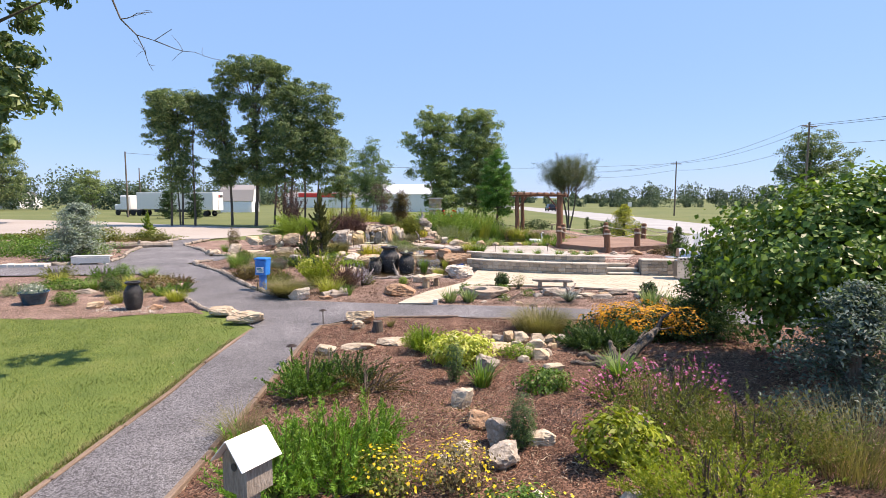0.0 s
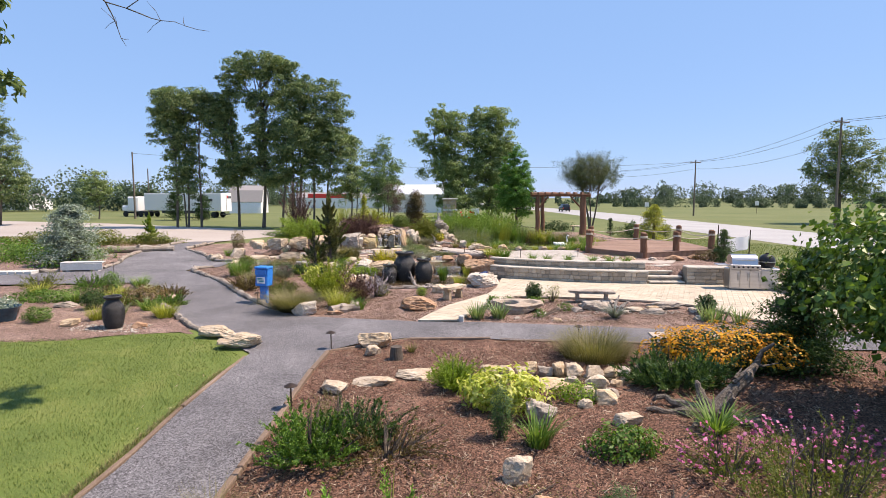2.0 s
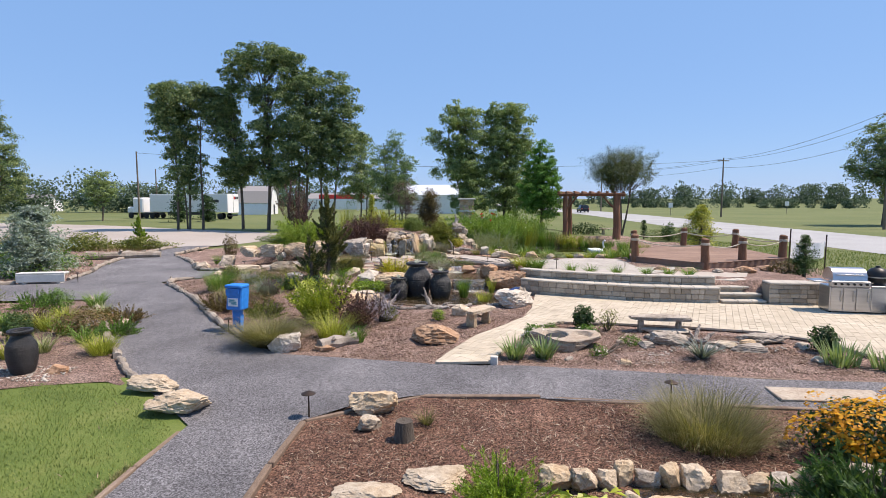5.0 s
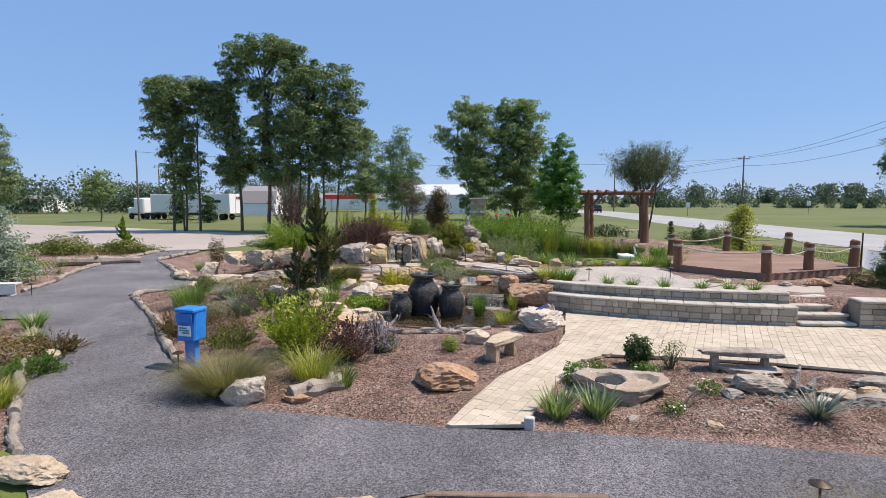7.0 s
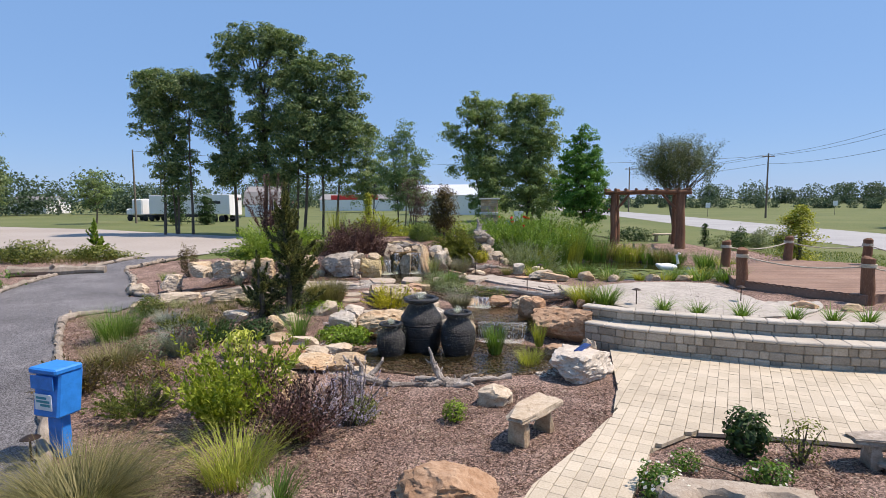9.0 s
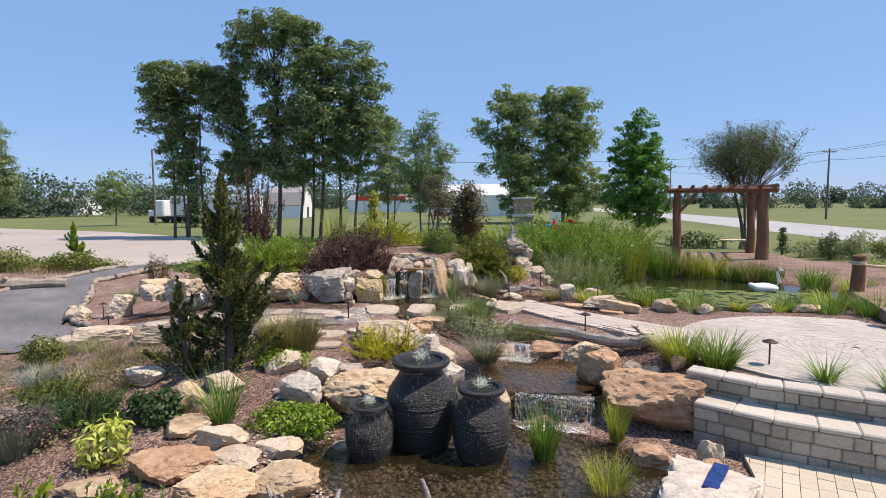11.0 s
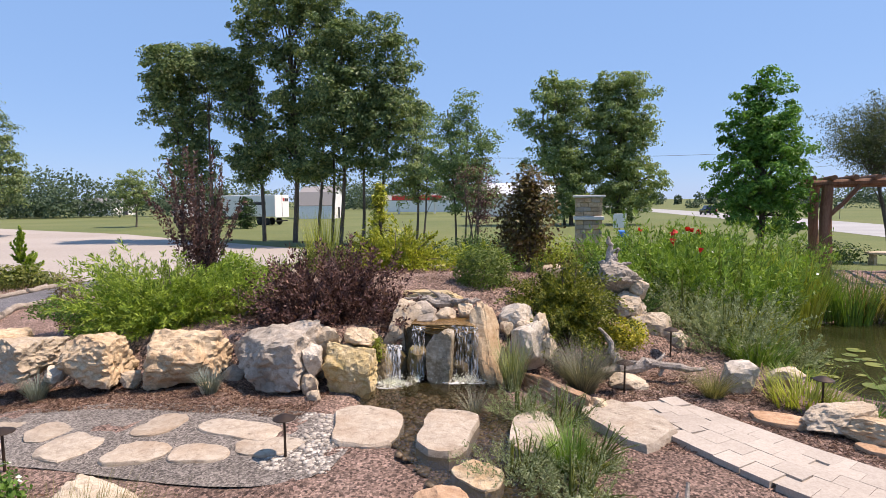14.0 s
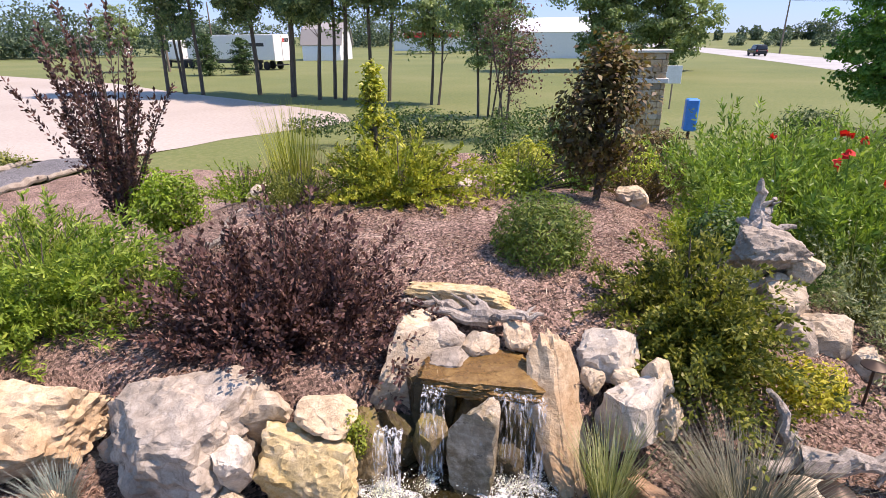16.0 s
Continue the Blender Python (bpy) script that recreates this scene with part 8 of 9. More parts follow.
E_ = "mounded shrubs by the waterfall"
sprays("juniper", "spreading bright green juniper over the boulders", -8.35, 31.95, "leaf_juniper", 1.66, 520, 105, 0.08, (0, 62), 0.2, 0.5, 0.26, seed=1, z=1.12, group=E_, start=0.15, wide=0.13, squash=(0.98, 0.62))
sprays("loropetalum", "rounded dark purple-leaved shrub above the waterfall", -5.52, 31.95, "leaf_purple", 1.62, 560, 120, 0.056, (-6, 84), 0.17, 0.5, 0.5, seed=2, z=1.0, group=E_, start=0.08, wide=0.16, squash=(0.78, 0.56))
sprays("gold_cypress", "loose yellow-green golden cypress", -5.35, 35.0, "leaf_goldgreen", 1.15, 170, 80, 0.075, (5, 80), 0.22, 0.3, 0.4, seed=3, group=E_, wide=0.09, start=0.15, squash=(1.05, 0.8))
shrub("round_shrub", "small rounded green shrub on mulch", -3.38, 33.3, [(0, 0, 0.46, 0.5, 0.46, 0.5)], "leaf_ballgreen", 0.08, 7000, seed=4, group=E_, z=1.40, aspect=0.2, lump=0.12, jitter=0.8)
sprays("arching_shrub", "arching dark green cotoneaster with yellowish tips", -2.05, 32.62, "leaf_olive_dark", 1.98, 540, 105, 0.05, (14, 88), 0.5, 0.34, 0.5, seed=5, z=0.98, group=E_, start=0.12, wide=0.11, squash=(0.60, 0.66))
shrub("yellow_shrublet", "small bright yellow-leaved mound", -1.16, 32.2, [(0, 0, 0.2, 0.26, 0.24, 0.24)], "leaf_gold", 0.04, 1900, seed=6, group=E_, z=0.98, stems=0)
shrub("lime_shrub", "bright lime-green feathery shrub", -8.8, 34.6, [(0, 0, 0.42, 0.52, 0.45, 0.5)], "leaf_bright", 0.06, 5200, seed=7, jitter=1.0)
sprays("gold_shrub", "low golden-yellow shrub before a flat boulder", -3.45, 26.85, "leaf_gold", 0.68, 150, 46, 0.045, (25, 88), 0.1, 0.3, 0.35, seed=8, wide=0.06, start=0.15, squash=(1.1, 0.7))
sprays("purple_plum", "upright purple-leaved plum sapling", -9.6, 34.6, "leaf_purple", 2.75, 40, 210, 0.07, (58, 89), 0.03, 0.06, 0.5, "tree", 43, 1.15, "", 0.10, 0.13, (0.95, 0.8))
tree("bronze_tree", "small bronze-leaved magnolia with glossy dark leaves", -2.75, 35.9, [(0, 0, 1.15, 0.55, 0.5, 0.7), (0, 0, 1.8, 0.38, 0.36, 0.45), (-0.1, 0, 0.6, 0.42, 0.4, 0.35)], [(0, 0, 0.045, 1.9, 0, 0), (0, 0, 0.025, 1.4, 0.3, 0)], "leaf_bronze", 0.09, 110, 46, fuzz=0.13, seed=44)
tree("purple_plum", "dark purple smoke-bush with thin stems", -5.2, 45.5, [(0, 0, 3.0, 0.9, 0.8, 1.1), (0.4, 0, 2.0, 0.8, 0.7, 0.6)], [(0, 0, 0.04, 3.4, 0.2, 0), (0, 0, 0.03, 3, -0.4, 0)], "leaf_purple", 0.1, 50, 34, fuzz=0.2, seed=45)
for k, (x, y, h) in enumerate(((-0.2, 36.2, 1.75), (1.0, 35.6, 1.7), (0.4, 37.6, 1.95), (1.9, 37.2, 1.8), (1.2, 38.6, 1.9), (2.4, 38.6, 1.7), (-0.35, 37.9, 1.7))):
    sprays("meadow_plants", "tall mass of fine bright green swamp sunflower", x, y, "leaf_meadow", h, 150, 66, 0.12, (50, 89), 0.12, 0.85, 0.24, "perennials", 60 + k, None, "meadow plants", 0.1, 0.15, flower=("petal_white", 7, 0.05), twig="leaf_olive")
for k, (x, y, h) in enumerate(((0.45, 33.2, 1.0), (0.9, 34.1, 1.25), (0.15, 34.4, 1.15), (1.2, 33.4, 0.95))):
    sprays("silver_shrub", "soft grey-green leafy perennial mass", x, y, "leaf_silvergreen", h, 130, 42, 0.055, (35, 88), 0.2, 0.35, 0.32, "perennials", 70 + k, None, "silver perennials", 0.15, 0.07, twig="leaf_olive")
hb = thing("hibiscus", "tall hibiscus stems with large red flowers", "flowers", pose(0.3, 34.9, 0.7))
rngf = np.random.default_rng(7)
C = rngf.uniform(-1, 1, (6, 3)) * np.array([1.0, 1.2, 0.3]) + np.array([0.3, 0.9, 1.55])
tagged(part("stem", limbs([(np.array([(c[0] * 0.6, c[1] * 0.6, 0), c * np.array([0.8, 0.8, 0.5]), c]), [0.012, 0.009, 0.006]) for c in C], 5), "leaf_green", hb), kind="stuff")
for c in C:
    part("flower", leaves(np.repeat(c[None], 6, 0) + rngf.normal(0, 0.025, (6, 3)), rngf.normal(0, 1, (6, 3)) + np.array([0, -1, 0.5]), 0.10, 0.9, 0.15, 0.5, 0, rngf), "petal_red", hb, "large red bloom")
shrub("lot_edge_plants", "low mixed green planting at the lot edge", -22.5, 41.7, [(0, 0, 0.2, 2.6, 0.6, 0.35), (-5, 0.4, 0.2, 3, 0.6, 0.35), (-10, 0.6, 0.2, 3, 0.6, 0.3)], "leaf_olive", 0.14, 5000, "perennials", seed=11)
shrub("groundcover", "broad mass of bright green groundcover", -21.5, 31.0, [(0, 0, 0.35, 3.0, 2.4, 0.6), (-4, 1, 0.35, 3, 3, 0.6), (2, -2.5, 0.2, 1.5, 1.2, 0.4)], "leaf_green", 0.14, 9000, "perennials", seed=12, lump=0.4)
shrub("groundcover", "mounded yellow-green shrubs beyond the path", -25.0, 40.0, [(0, 0, 0.5, 1.4, 1.2, 0.7), (3, 1, 0.4, 1.3, 1, 0.5), (-4, 0, 0.4, 1.6, 1.2, 0.6)], "leaf_olive", 0.14, 5000, "perennials", seed=13)
shrub("bronze_spike", "upright reddish-bronze spiky shrub", -13.4, 35.0, [(0, 0, 0.7, 0.42, 0.4, 0.65)], "leaf_bronze", 0.12, 1500, seed=14, aspect=0.2)
shrub("round_shrub", "small round green shrub in the bed", -9.6, 26.3, [(0, 0, 0.24, 0.36, 0.34, 0.27)], "leaf_olive", 0.055, 1800, seed=15)
shrub("thyme", "low dry greenish groundcover with tiny leaves", -7.2, 25.2, [(0, 0, 0.12, 0.7, 0.4, 0.2), (0.5, 0.5, 0.1, 0.5, 0.4, 0.15)], "leaf_dry", 0.035, 3000, "groundcover", seed=16, lump=0.4)
shrub("dark_shrub", "low dark green leathery shrub", -5.85, 24.1, [(0, 0, 0.18, 0.4, 0.32, 0.25)], "leaf_dark", 0.07, 1500, seed=17)
shrub("variegated_shrub", "cream-and-green variegated spiky shrub", -5.85, 23.15, [(0, 0, 0.22, 0.3, 0.28, 0.28), (0.1, 0, 0.38, 0.2, 0.2, 0.16)], "leaf_lime", 0.12, 420, seed=18, aspect=0.3)
shrub("bright_cover", "bright green creeping plant over stones", -5.0, 26.0, [(0, 0, 0.1, 0.5, 0.3, 0.18)], "leaf_bright", 0.06, 1500, "groundcover", seed=19)
shrub("bright_cover", "bright green trailing plant at the basin edge", -4.1, 24.3, [(0, 0, 0.14, 0.55, 0.36, 0.22), (0.35, -0.1, 0.18, 0.3, 0.25, 0.2)], "leaf_bright", 0.065, 2400, "groundcover", seed=20)
shrub("stream_plant", "soft grey-green water plant along the stream", -2.1, 28.2, [(0, 0, 0.06, 0.4, 0.6, 0.16), (0.4, -0.5, 0.08, 0.4, 0.4, 0.16), (-0.3, 0.7, 0.05, 0.25, 0.4, 0.12)], "leaf_silvergreen", 0.035, 3200, "groundcover", seed=21, z=0.68)
shrub("creeper", "low olive green creeping shrub by the stream", -1.25, 27.75, [(0, 0, 0.12, 0.55, 0.35, 0.2), (0.5, -0.2, 0.1, 0.35, 0.3, 0.16)], "leaf_olive", 0.03, 3000, "groundcover", seed=22, z=0.6)
shrub("stone_cover", "grey-green creeper at the foot of a boulder", -2.95, 26.5, [(0, 0, 0.06, 0.4, 0.25, 0.12)], "leaf_silvergreen", 0.035, 1200, "groundcover", seed=23)
sprays("yellow_shrub", "tall loose yellow-green barberry", -4.65, 20.4, "leaf_yellowgreen", 1.25, 90, 80, 0.08, (42, 88), 0.08, 0.3, 0.45, seed=24, wide=0.12, start=0.12)
sprays("purple_shrub", "dark purple-leaved small shrub", -3.55, 19.9, "leaf_purple", 0.95, 120, 60, 0.05, (35, 88), 0.08, 0.15, 0.5, seed=25, wide=0.07, start=0.15)
sprays("lavender_sage", "pale lavender russian sage", -3.05, 20.5, "petal_lavender", 0.85, 110, 34, 0.035, (40, 88), 0.05, 0.2, 0.4, "flowers", 26, wide=0.04)
shrub("boxwood", "tiny rounded green boxwood", -2.84, 20.6, [(0, 0, 0.2, 0.24, 0.22, 0.22)], "leaf_olive", 0.04, 1100, seed=27, group="boxwoods")
shrub("boxwood", "tiny rounded green boxwood", -1.52, 20.75, [(0, 0, 0.15, 0.18, 0.17, 0.17)], "leaf_bright", 0.035, 900, seed=28, group="boxwoods")
shrub("spike_shrub", "small dark green upright shrub at the patio edge", 2.17, 19.9, [(0, 0, 0.3, 0.27, 0.25, 0.3)], "leaf_dark", 0.08, 1100, seed=29)
shrub("spike_shrub", "small dark green upright shrub at the patio edge", 6.85, 18.0, [(0, 0, 0.28, 0.27, 0.25, 0.28)], "leaf_dark", 0.08, 1000, seed=30)
shrub("white_flowers", "low plants with white blossoms beside the walk", 0.8, 18.8, [(0, 0, 0.16, 0.24, 0.34, 0.22)], "leaf_green", 0.05, 1200, "flowers", seed=32, flower=("petal_white", 90, 0.05))
shrub("white_flowers", "low plants with white blossoms in the bed", 2.1, 19.2, [(0, 0, 0.12, 0.26, 0.22, 0.16), (-0.8, 0.3, 0.1, 0.2, 0.2, 0.14)], "leaf_green", 0.05, 900, "flowers", seed=33, flower=("petal_white", 40, 0.045))
shrub("white_flowers", "low plants with white blossoms by pebbles", 2.0, 17.5, [(0, 0, 0.1, 0.2, 0.18, 0.14), (0.9, 0.9, 0.1, 0.22, 0.2, 0.16)], "leaf_green", 0.045, 700, "flowers", seed=34, flower=("petal_white", 40, 0.045))
shrub("white_flowers", "leafy plant with white blossoms under the conifer", -6.6, 27.6, [(0, 0, 0.16, 0.26, 0.24, 0.22)], "leaf_green", 0.06, 700, "flowers", seed=35, flower=("petal_white", 34, 0.05))
shrub("sparse_shrub", "thin twiggy shrub near the patio", 2.75, 19.75, [(0, 0, 0.3, 0.28, 0.2, 0.3)], "leaf_olive", 0.045, 380, seed=36, stems=14)
shrub("rudbeckia_bed", "dense bed of orange black-eyed susans", 4.75, 12.85, [(0, 0, 0.32, 1.1, 0.75, 0.46), (0.8, -0.2, 0.36, 0.85, 0.75, 0.48), (-0.6, 0.2, 0.28, 0.7, 0.55, 0.40)], "leaf_dark", 0.08, 7000, "flowers", seed=37, flower=("petal_orange", 9500, 0.055))
sprays("leafy_perennial", "dark green lance-leaved perennial under orange flowers", 3.4, 11.6, "leaf_greendark", 0.62, 170, 41, 0.125, (25, 85), 0.15, 0.45, 0.2, "perennials", 38, wide=0.08, squash=(1.2, 0.8))
shrub("lime_cherry_laurel", "lime-yellow broad-leaved shrub in mulch", 0.3, 10.75, [(0, 0, 0.3, 0.62, 0.5, 0.36), (0.35, -0.1, 0.28, 0.4, 0.4, 0.32), (-0.3, 0.05, 0.26, 0.35, 0.35, 0.3)], "leaf_lime", 0.125, 1700, seed=39, aspect=0.34)
sprays("fine_shrub", "fine-leaved bright green rounded shrub", -0.42, 11.65, "leaf_bright", 0.58, 260, 41, 0.066, (25, 89), 0.08, 0.12, 0.16, seed=40, wide=0.03)
shrub("green_mound", "low fresh green sedum mound", 1.55, 10.95, [(0, 0, 0.1, 0.42, 0.3, 0.2)], "leaf_bright", 0.045, 1500, "groundcover", seed=41)
shrub("green_mound", "low fresh green mound among rocks", 1.75, 9.1, [(0, 0, 0.12, 0.48, 0.32, 0.24)], "leaf_green", 0.06, 1700, "groundcover", seed=42)
shrub("rosemary", "upright dark green needle-leaved shrub", 1.05, 7.05, [(0, 0, 0.36, 0.2, 0.2, 0.4)], "leaf_greendark", 0.06, 2600, seed=43, aspect=0.16, upward=1.0)
shrub("rosemary", "upright feathery dark green plant beside a lime shrub", 0.22, 9.7, [(0, 0, 0.34, 0.17, 0.17, 0.42)], "leaf_greendark", 0.07, 1500, seed=44, aspect=0.14)
sprays("perennial_mound", "bushy green perennials mixed with dry stems", -2.25, 9.0, "leaf_green", 0.7, 156, 54, 0.055, (30, 88), 0.1, 0.3, 0.4, "perennials", 45, wide=0.05)
sprays("perennial_mound", "loose green perennials beside dry stems", -1.75, 9.5, "leaf_greendark", 0.62, 104, 41, 0.055, (30, 88), 0.1, 0.25, 0.4, "perennials", 145, wide=0.05)
sprays("perennial_mound", "sprawling reddish-green dry perennial", -1.3, 9.1, "leaf_bronze", 0.8, 117, 38, 0.044, (12, 75), 0.25, 0.25, 0.35, "perennials", 46, wide=0.04)
sprays("perennial_mound", "sprawling dry seed-headed perennial", -2.1, 9.9, "leaf_dry", 0.6, 91, 32, 0.039, (20, 85), 0.15, 0.25, 0.3, "perennials", 146, wide=0.04)
for k, (x, y) in enumerate(((-1.6, 6.5), (-1.0, 6.7), (-1.9, 5.8), (-1.2, 5.9))):
    sprays("aster_leaves", "tall fresh green leafy perennials", x, y, "leaf_fresh", 0.72, 123, 54, 0.061, (40, 89), 0.06, 0.3, 0.25, "perennials", 47 + k, wide=0.05, group="leafy asters", twig="leaf_olive")
shrub("yellow_daisies", "yellow daisies on dark green stems", -0.7, 5.9, [(0, 0, 0.22, 0.42, 0.4, 0.3)], "leaf_olive", 0.05, 1700, "flowers", seed=48, flower=("petal_yellow", 260, 0.045))
shrub("yellow_daisies", "yellow daisies and dry stems", 0.15, 6.05, [(0, 0, 0.24, 0.42, 0.35, 0.3)], "leaf_dry", 0.045, 1400, "flowers", seed=49, flower=("petal_yellow", 300, 0.045))
shrub("yellow_daisies", "low yellow daisies by pale stones", 0.8, 5.3, [(0, 0, 0.18, 0.5, 0.3, 0.24)], "leaf_green", 0.05, 1500, "flowers", seed=50, flower=("petal_yellow", 160, 0.045))
sprays("pink_asters", "loose twiggy aster with magenta flowers", 3.75, 8.35, "leaf_olive", 0.72, 120, 38, 0.044, (35, 88), 0.1, 0.3, 0.3, "flowers", 51, wide=0.04, flower=("petal_pink", 420, 0.045))
sprays("pink_asters", "small twiggy aster with magenta flowers", 2.75, 8.5, "leaf_olive", 0.55, 91, 28, 0.044, (25, 85), 0.1, 0.2, 0.3, "flowers", 52, wide=0.04, flower=("petal_pink", 300, 0.04))
sprays("dry_aster", "dry twiggy aster with few purple flowers", 3.0, 7.4, "leaf_olive", 0.9, 169, 38, 0.044, (35, 88), 0.1, 0.35, 0.3, "perennials", 53, wide=0.04, flower=("petal_pink", 40, 0.03))
shrub("leafy_perennial", "bright green broad-leaved perennials", 2.2, 6.5, [(0, 0, 0.3, 0.55, 0.4, 0.36)], "leaf_yellowgreen", 0.11, 1300, "perennials", seed=54, aspect=0.35)
sprays("leafy_perennial", "mixed olive-green perennials and dry seed heads", 3.9, 6.6, "leaf_olive", 0.8, 247, 44, 0.055, (30, 88), 0.12, 0.7, 0.3, "perennials", 55, wide=0.05, squash=(1.2, 0.7))
sprays("leafy_perennial", "pale yellow-green feathery perennials", 2.9, 5.5, "leaf_yellowgreen", 0.68, 221, 44, 0.050, (35, 88), 0.12, 0.6, 0.3, "perennials", 56, wide=0.05, squash=(1.3, 0.6))
shrub("purple_cover", "low purple-brown groundcover on mulch", 1.9, 7.9, [(0, 0, 0.06, 0.9, 0.5, 0.14)], "leaf_purple", 0.03, 1700, "groundcover", seed=57)
shrub("dry_cover", "sparse dry groundcover on mulch", 0.1, 7.9, [(0, 0, 0.05, 1.1, 0.8, 0.12)], "leaf_dry", 0.035, 900, "groundcover", seed=58)
shrub("left_bed_plants", "mixed green and reddish perennials at the path bend", -10.2, 19.3, [(0, 0, 0.25, 0.6, 0.9, 0.3)], "leaf_pinkgreen", 0.07, 2200, "perennials", seed=59)
shrub("boxwood", "clipped round green boxwood", -12.6, 21.4, [(0, 0, 0.34, 0.42, 0.42, 0.36)], "leaf_green", 0.05, 2200, seed=60, group="boxwoods")
shrub("boxwood", "clipped round dark green boxwood", -11.2, 18.3, [(0, 0, 0.32, 0.36, 0.36, 0.34)], "leaf_greendark", 0.05, 2200, seed=61, group="boxwoods")
shrub("boxwood", "low clipped boxwood at the lawn edge", -11.6, 16.6, [(0, 0, 0.2, 0.36, 0.34, 0.22)], "leaf_green", 0.05, 1400, seed=62, group="boxwoods")
shrub("left_bed_plants", "low green mixed plants in the bed", -13.6, 19.6, [(0, 0, 0.15, 1.2, 0.8, 0.22)], "leaf_green", 0.07, 2200, "perennials", seed=63)
shrub("deck_plants", "dark reddish foliage beside the deck", 10.4, 25.9, [(0, 0, 0.2, 0.6, 0.3, 0.25)], "leaf_bronze", 0.06, 1100, "perennials", seed=64)
shrub("back_shrubs", "grey-green shrubs beyond the pergola", 14.0, 47.0, [(0, 0, 0.4, 1.6, 0.8, 0.5), (3, 2, 0.5, 0.6, 0.6, 0.7)], "leaf_silvergreen", 0.12, 3000, seed=65)
shrub("back_shrubs", "dark low shrubs beyond the pergola", 8.0, 47.5, [(0, 0, 0.4, 1.6, 0.8, 0.5), (-3.5, 1, 0.4, 1.0, 0.8, 0.5)], "leaf_dark", 0.12, 2600, seed=66)
shrub("back_shrubs", "low green hedge behind the mound", -8.5, 46.0, [(0, 0, 0.5, 2.2, 0.9, 0.6), (4, 1, 0.5, 1.6, 0.9, 0.6), (-3.5, 0.5, 0.3, 1.4, 0.8, 0.4)], "leaf_dark", 0.12, 5000, seed=67)
shrub("mound_plants", "yellow-green perennials on the mound", -4.0, 35.6, [(0, 0, 0.2, 0.7, 0.4, 0.3), (1.6, 1.2, 0.3, 0.6, 0.5, 0.4)], "leaf_yellowgreen", 0.06, 2200, "perennials", seed=68)
shrub("mound_plants", "mixed bright perennials behind the rocks", -0.9, 36.2, [(0, 0, 0.35, 0.7, 0.6, 0.45)], "leaf_bright", 0.08, 2200, "perennials", seed=69, aspect=0.25)
shrub("dark_fir", "small dark green fir on the rocks", -1.45, 34.4, [(0, 0, 0.4, 0.34, 0.32, 0.4)], "leaf_greendark", 0.06, 1600, seed=70)
shrub("bed_cover", "low green groundcover above the boulders", -9.9, 31.6, [(0, 0, 0.12, 0.8, 0.4, 0.2)], "leaf_green", 0.05, 1700, "groundcover", seed=71, z=1.25)
shrub("left_slope_plants", "low dry grey-green plants on the slope", -7.6, 23.4, [(0, 0, 0.12, 0.9, 0.6, 0.2)], "leaf_silvergreen", 0.05, 1400, "groundcover", seed=72)
shrub("orange_shrub", "fine reddish-green heather on the slope", -6.9, 21.9, [(0, 0, 0.2, 0.6, 0.4, 0.26)], "leaf_pinkgreen", 0.04, 1800, "perennials", seed=73)
shrub("purple_shrub", "small dark purple-leaved shrub on the slope", -7.0, 23.3, [(0, 0, 0.26, 0.34, 0.3, 0.3)], "leaf_purple", 0.05, 900, seed=74)

for k, (x, y, L_, leaf_, lab_) in enumerate(((-6.6, 34.3, 0.6, "leaf_olive", "low olive-green perennial on the mound"), (-3.9, 36.4, 0.7, "leaf_yellowgreen", "yellow-green perennial on the mound"), (-1.6, 34.6, 0.55, "leaf_yellowgreen", "bright yellow-green perennial between rocks"), (-1.3, 35.2, 0.7, "leaf_bright", "fresh green perennial between rocks"),
        (-7.0, 31.9, 0.5, "leaf_olive", "trailing olive plant over the boulders"), (-10.2, 32.6, 0.6, "leaf_green", "green perennial behind the boulders"), (-0.9, 34.2, 0.6, "leaf_greendark", "dark green perennial behind the outcrop"), (-6.4, 36.0, 0.8, "leaf_olive", "tall olive perennial on the mound"), (-8.6, 36.2, 0.7, "leaf_bright", "lime perennial on the mound"), (-3.0, 37.6, 0.8, "leaf_green", "green perennial on the mound"),
        (-1.9, 37.4, 0.8, "leaf_bronze", "bronze perennial on the mound"), (-7.6, 24.4, 0.5, "leaf_olive", "olive perennial on the slope"), (-6.2, 20.6, 0.6, "leaf_olive", "olive perennial beside the path"), (-7.8, 21.4, 0.6, "leaf_bronze", "bronze perennial beside the path"), (-6.7, 23.9, 0.5, "leaf_greendark", "dark green perennial on the slope"), (-4.9, 21.9, 0.5, "leaf_green", "green perennial above the stones"))):
    sprays("perennial", lab_, x, y, leaf_, L_, 120, 36, 0.055, (25, 88), 0.12, 0.25, 0.35, "perennials", 300 + k, None, "mixed perennials", 0.2, 0.05)
fd = thing("leaflet_box", "blue plastic leaflet box on a post behind the mound", "leaflet box", pose(0.55, 47.2, -0.1))
part("pole", tube([(0, 0, -0.4), (0, 0, 1.0)], [0.05, 0.05], 7), "brown_metal", fd)
part("box", box(-0.19, 0.19, -0.2, 0.2, 0.95, 1.95, 0.04), "blue_plastic", fd)

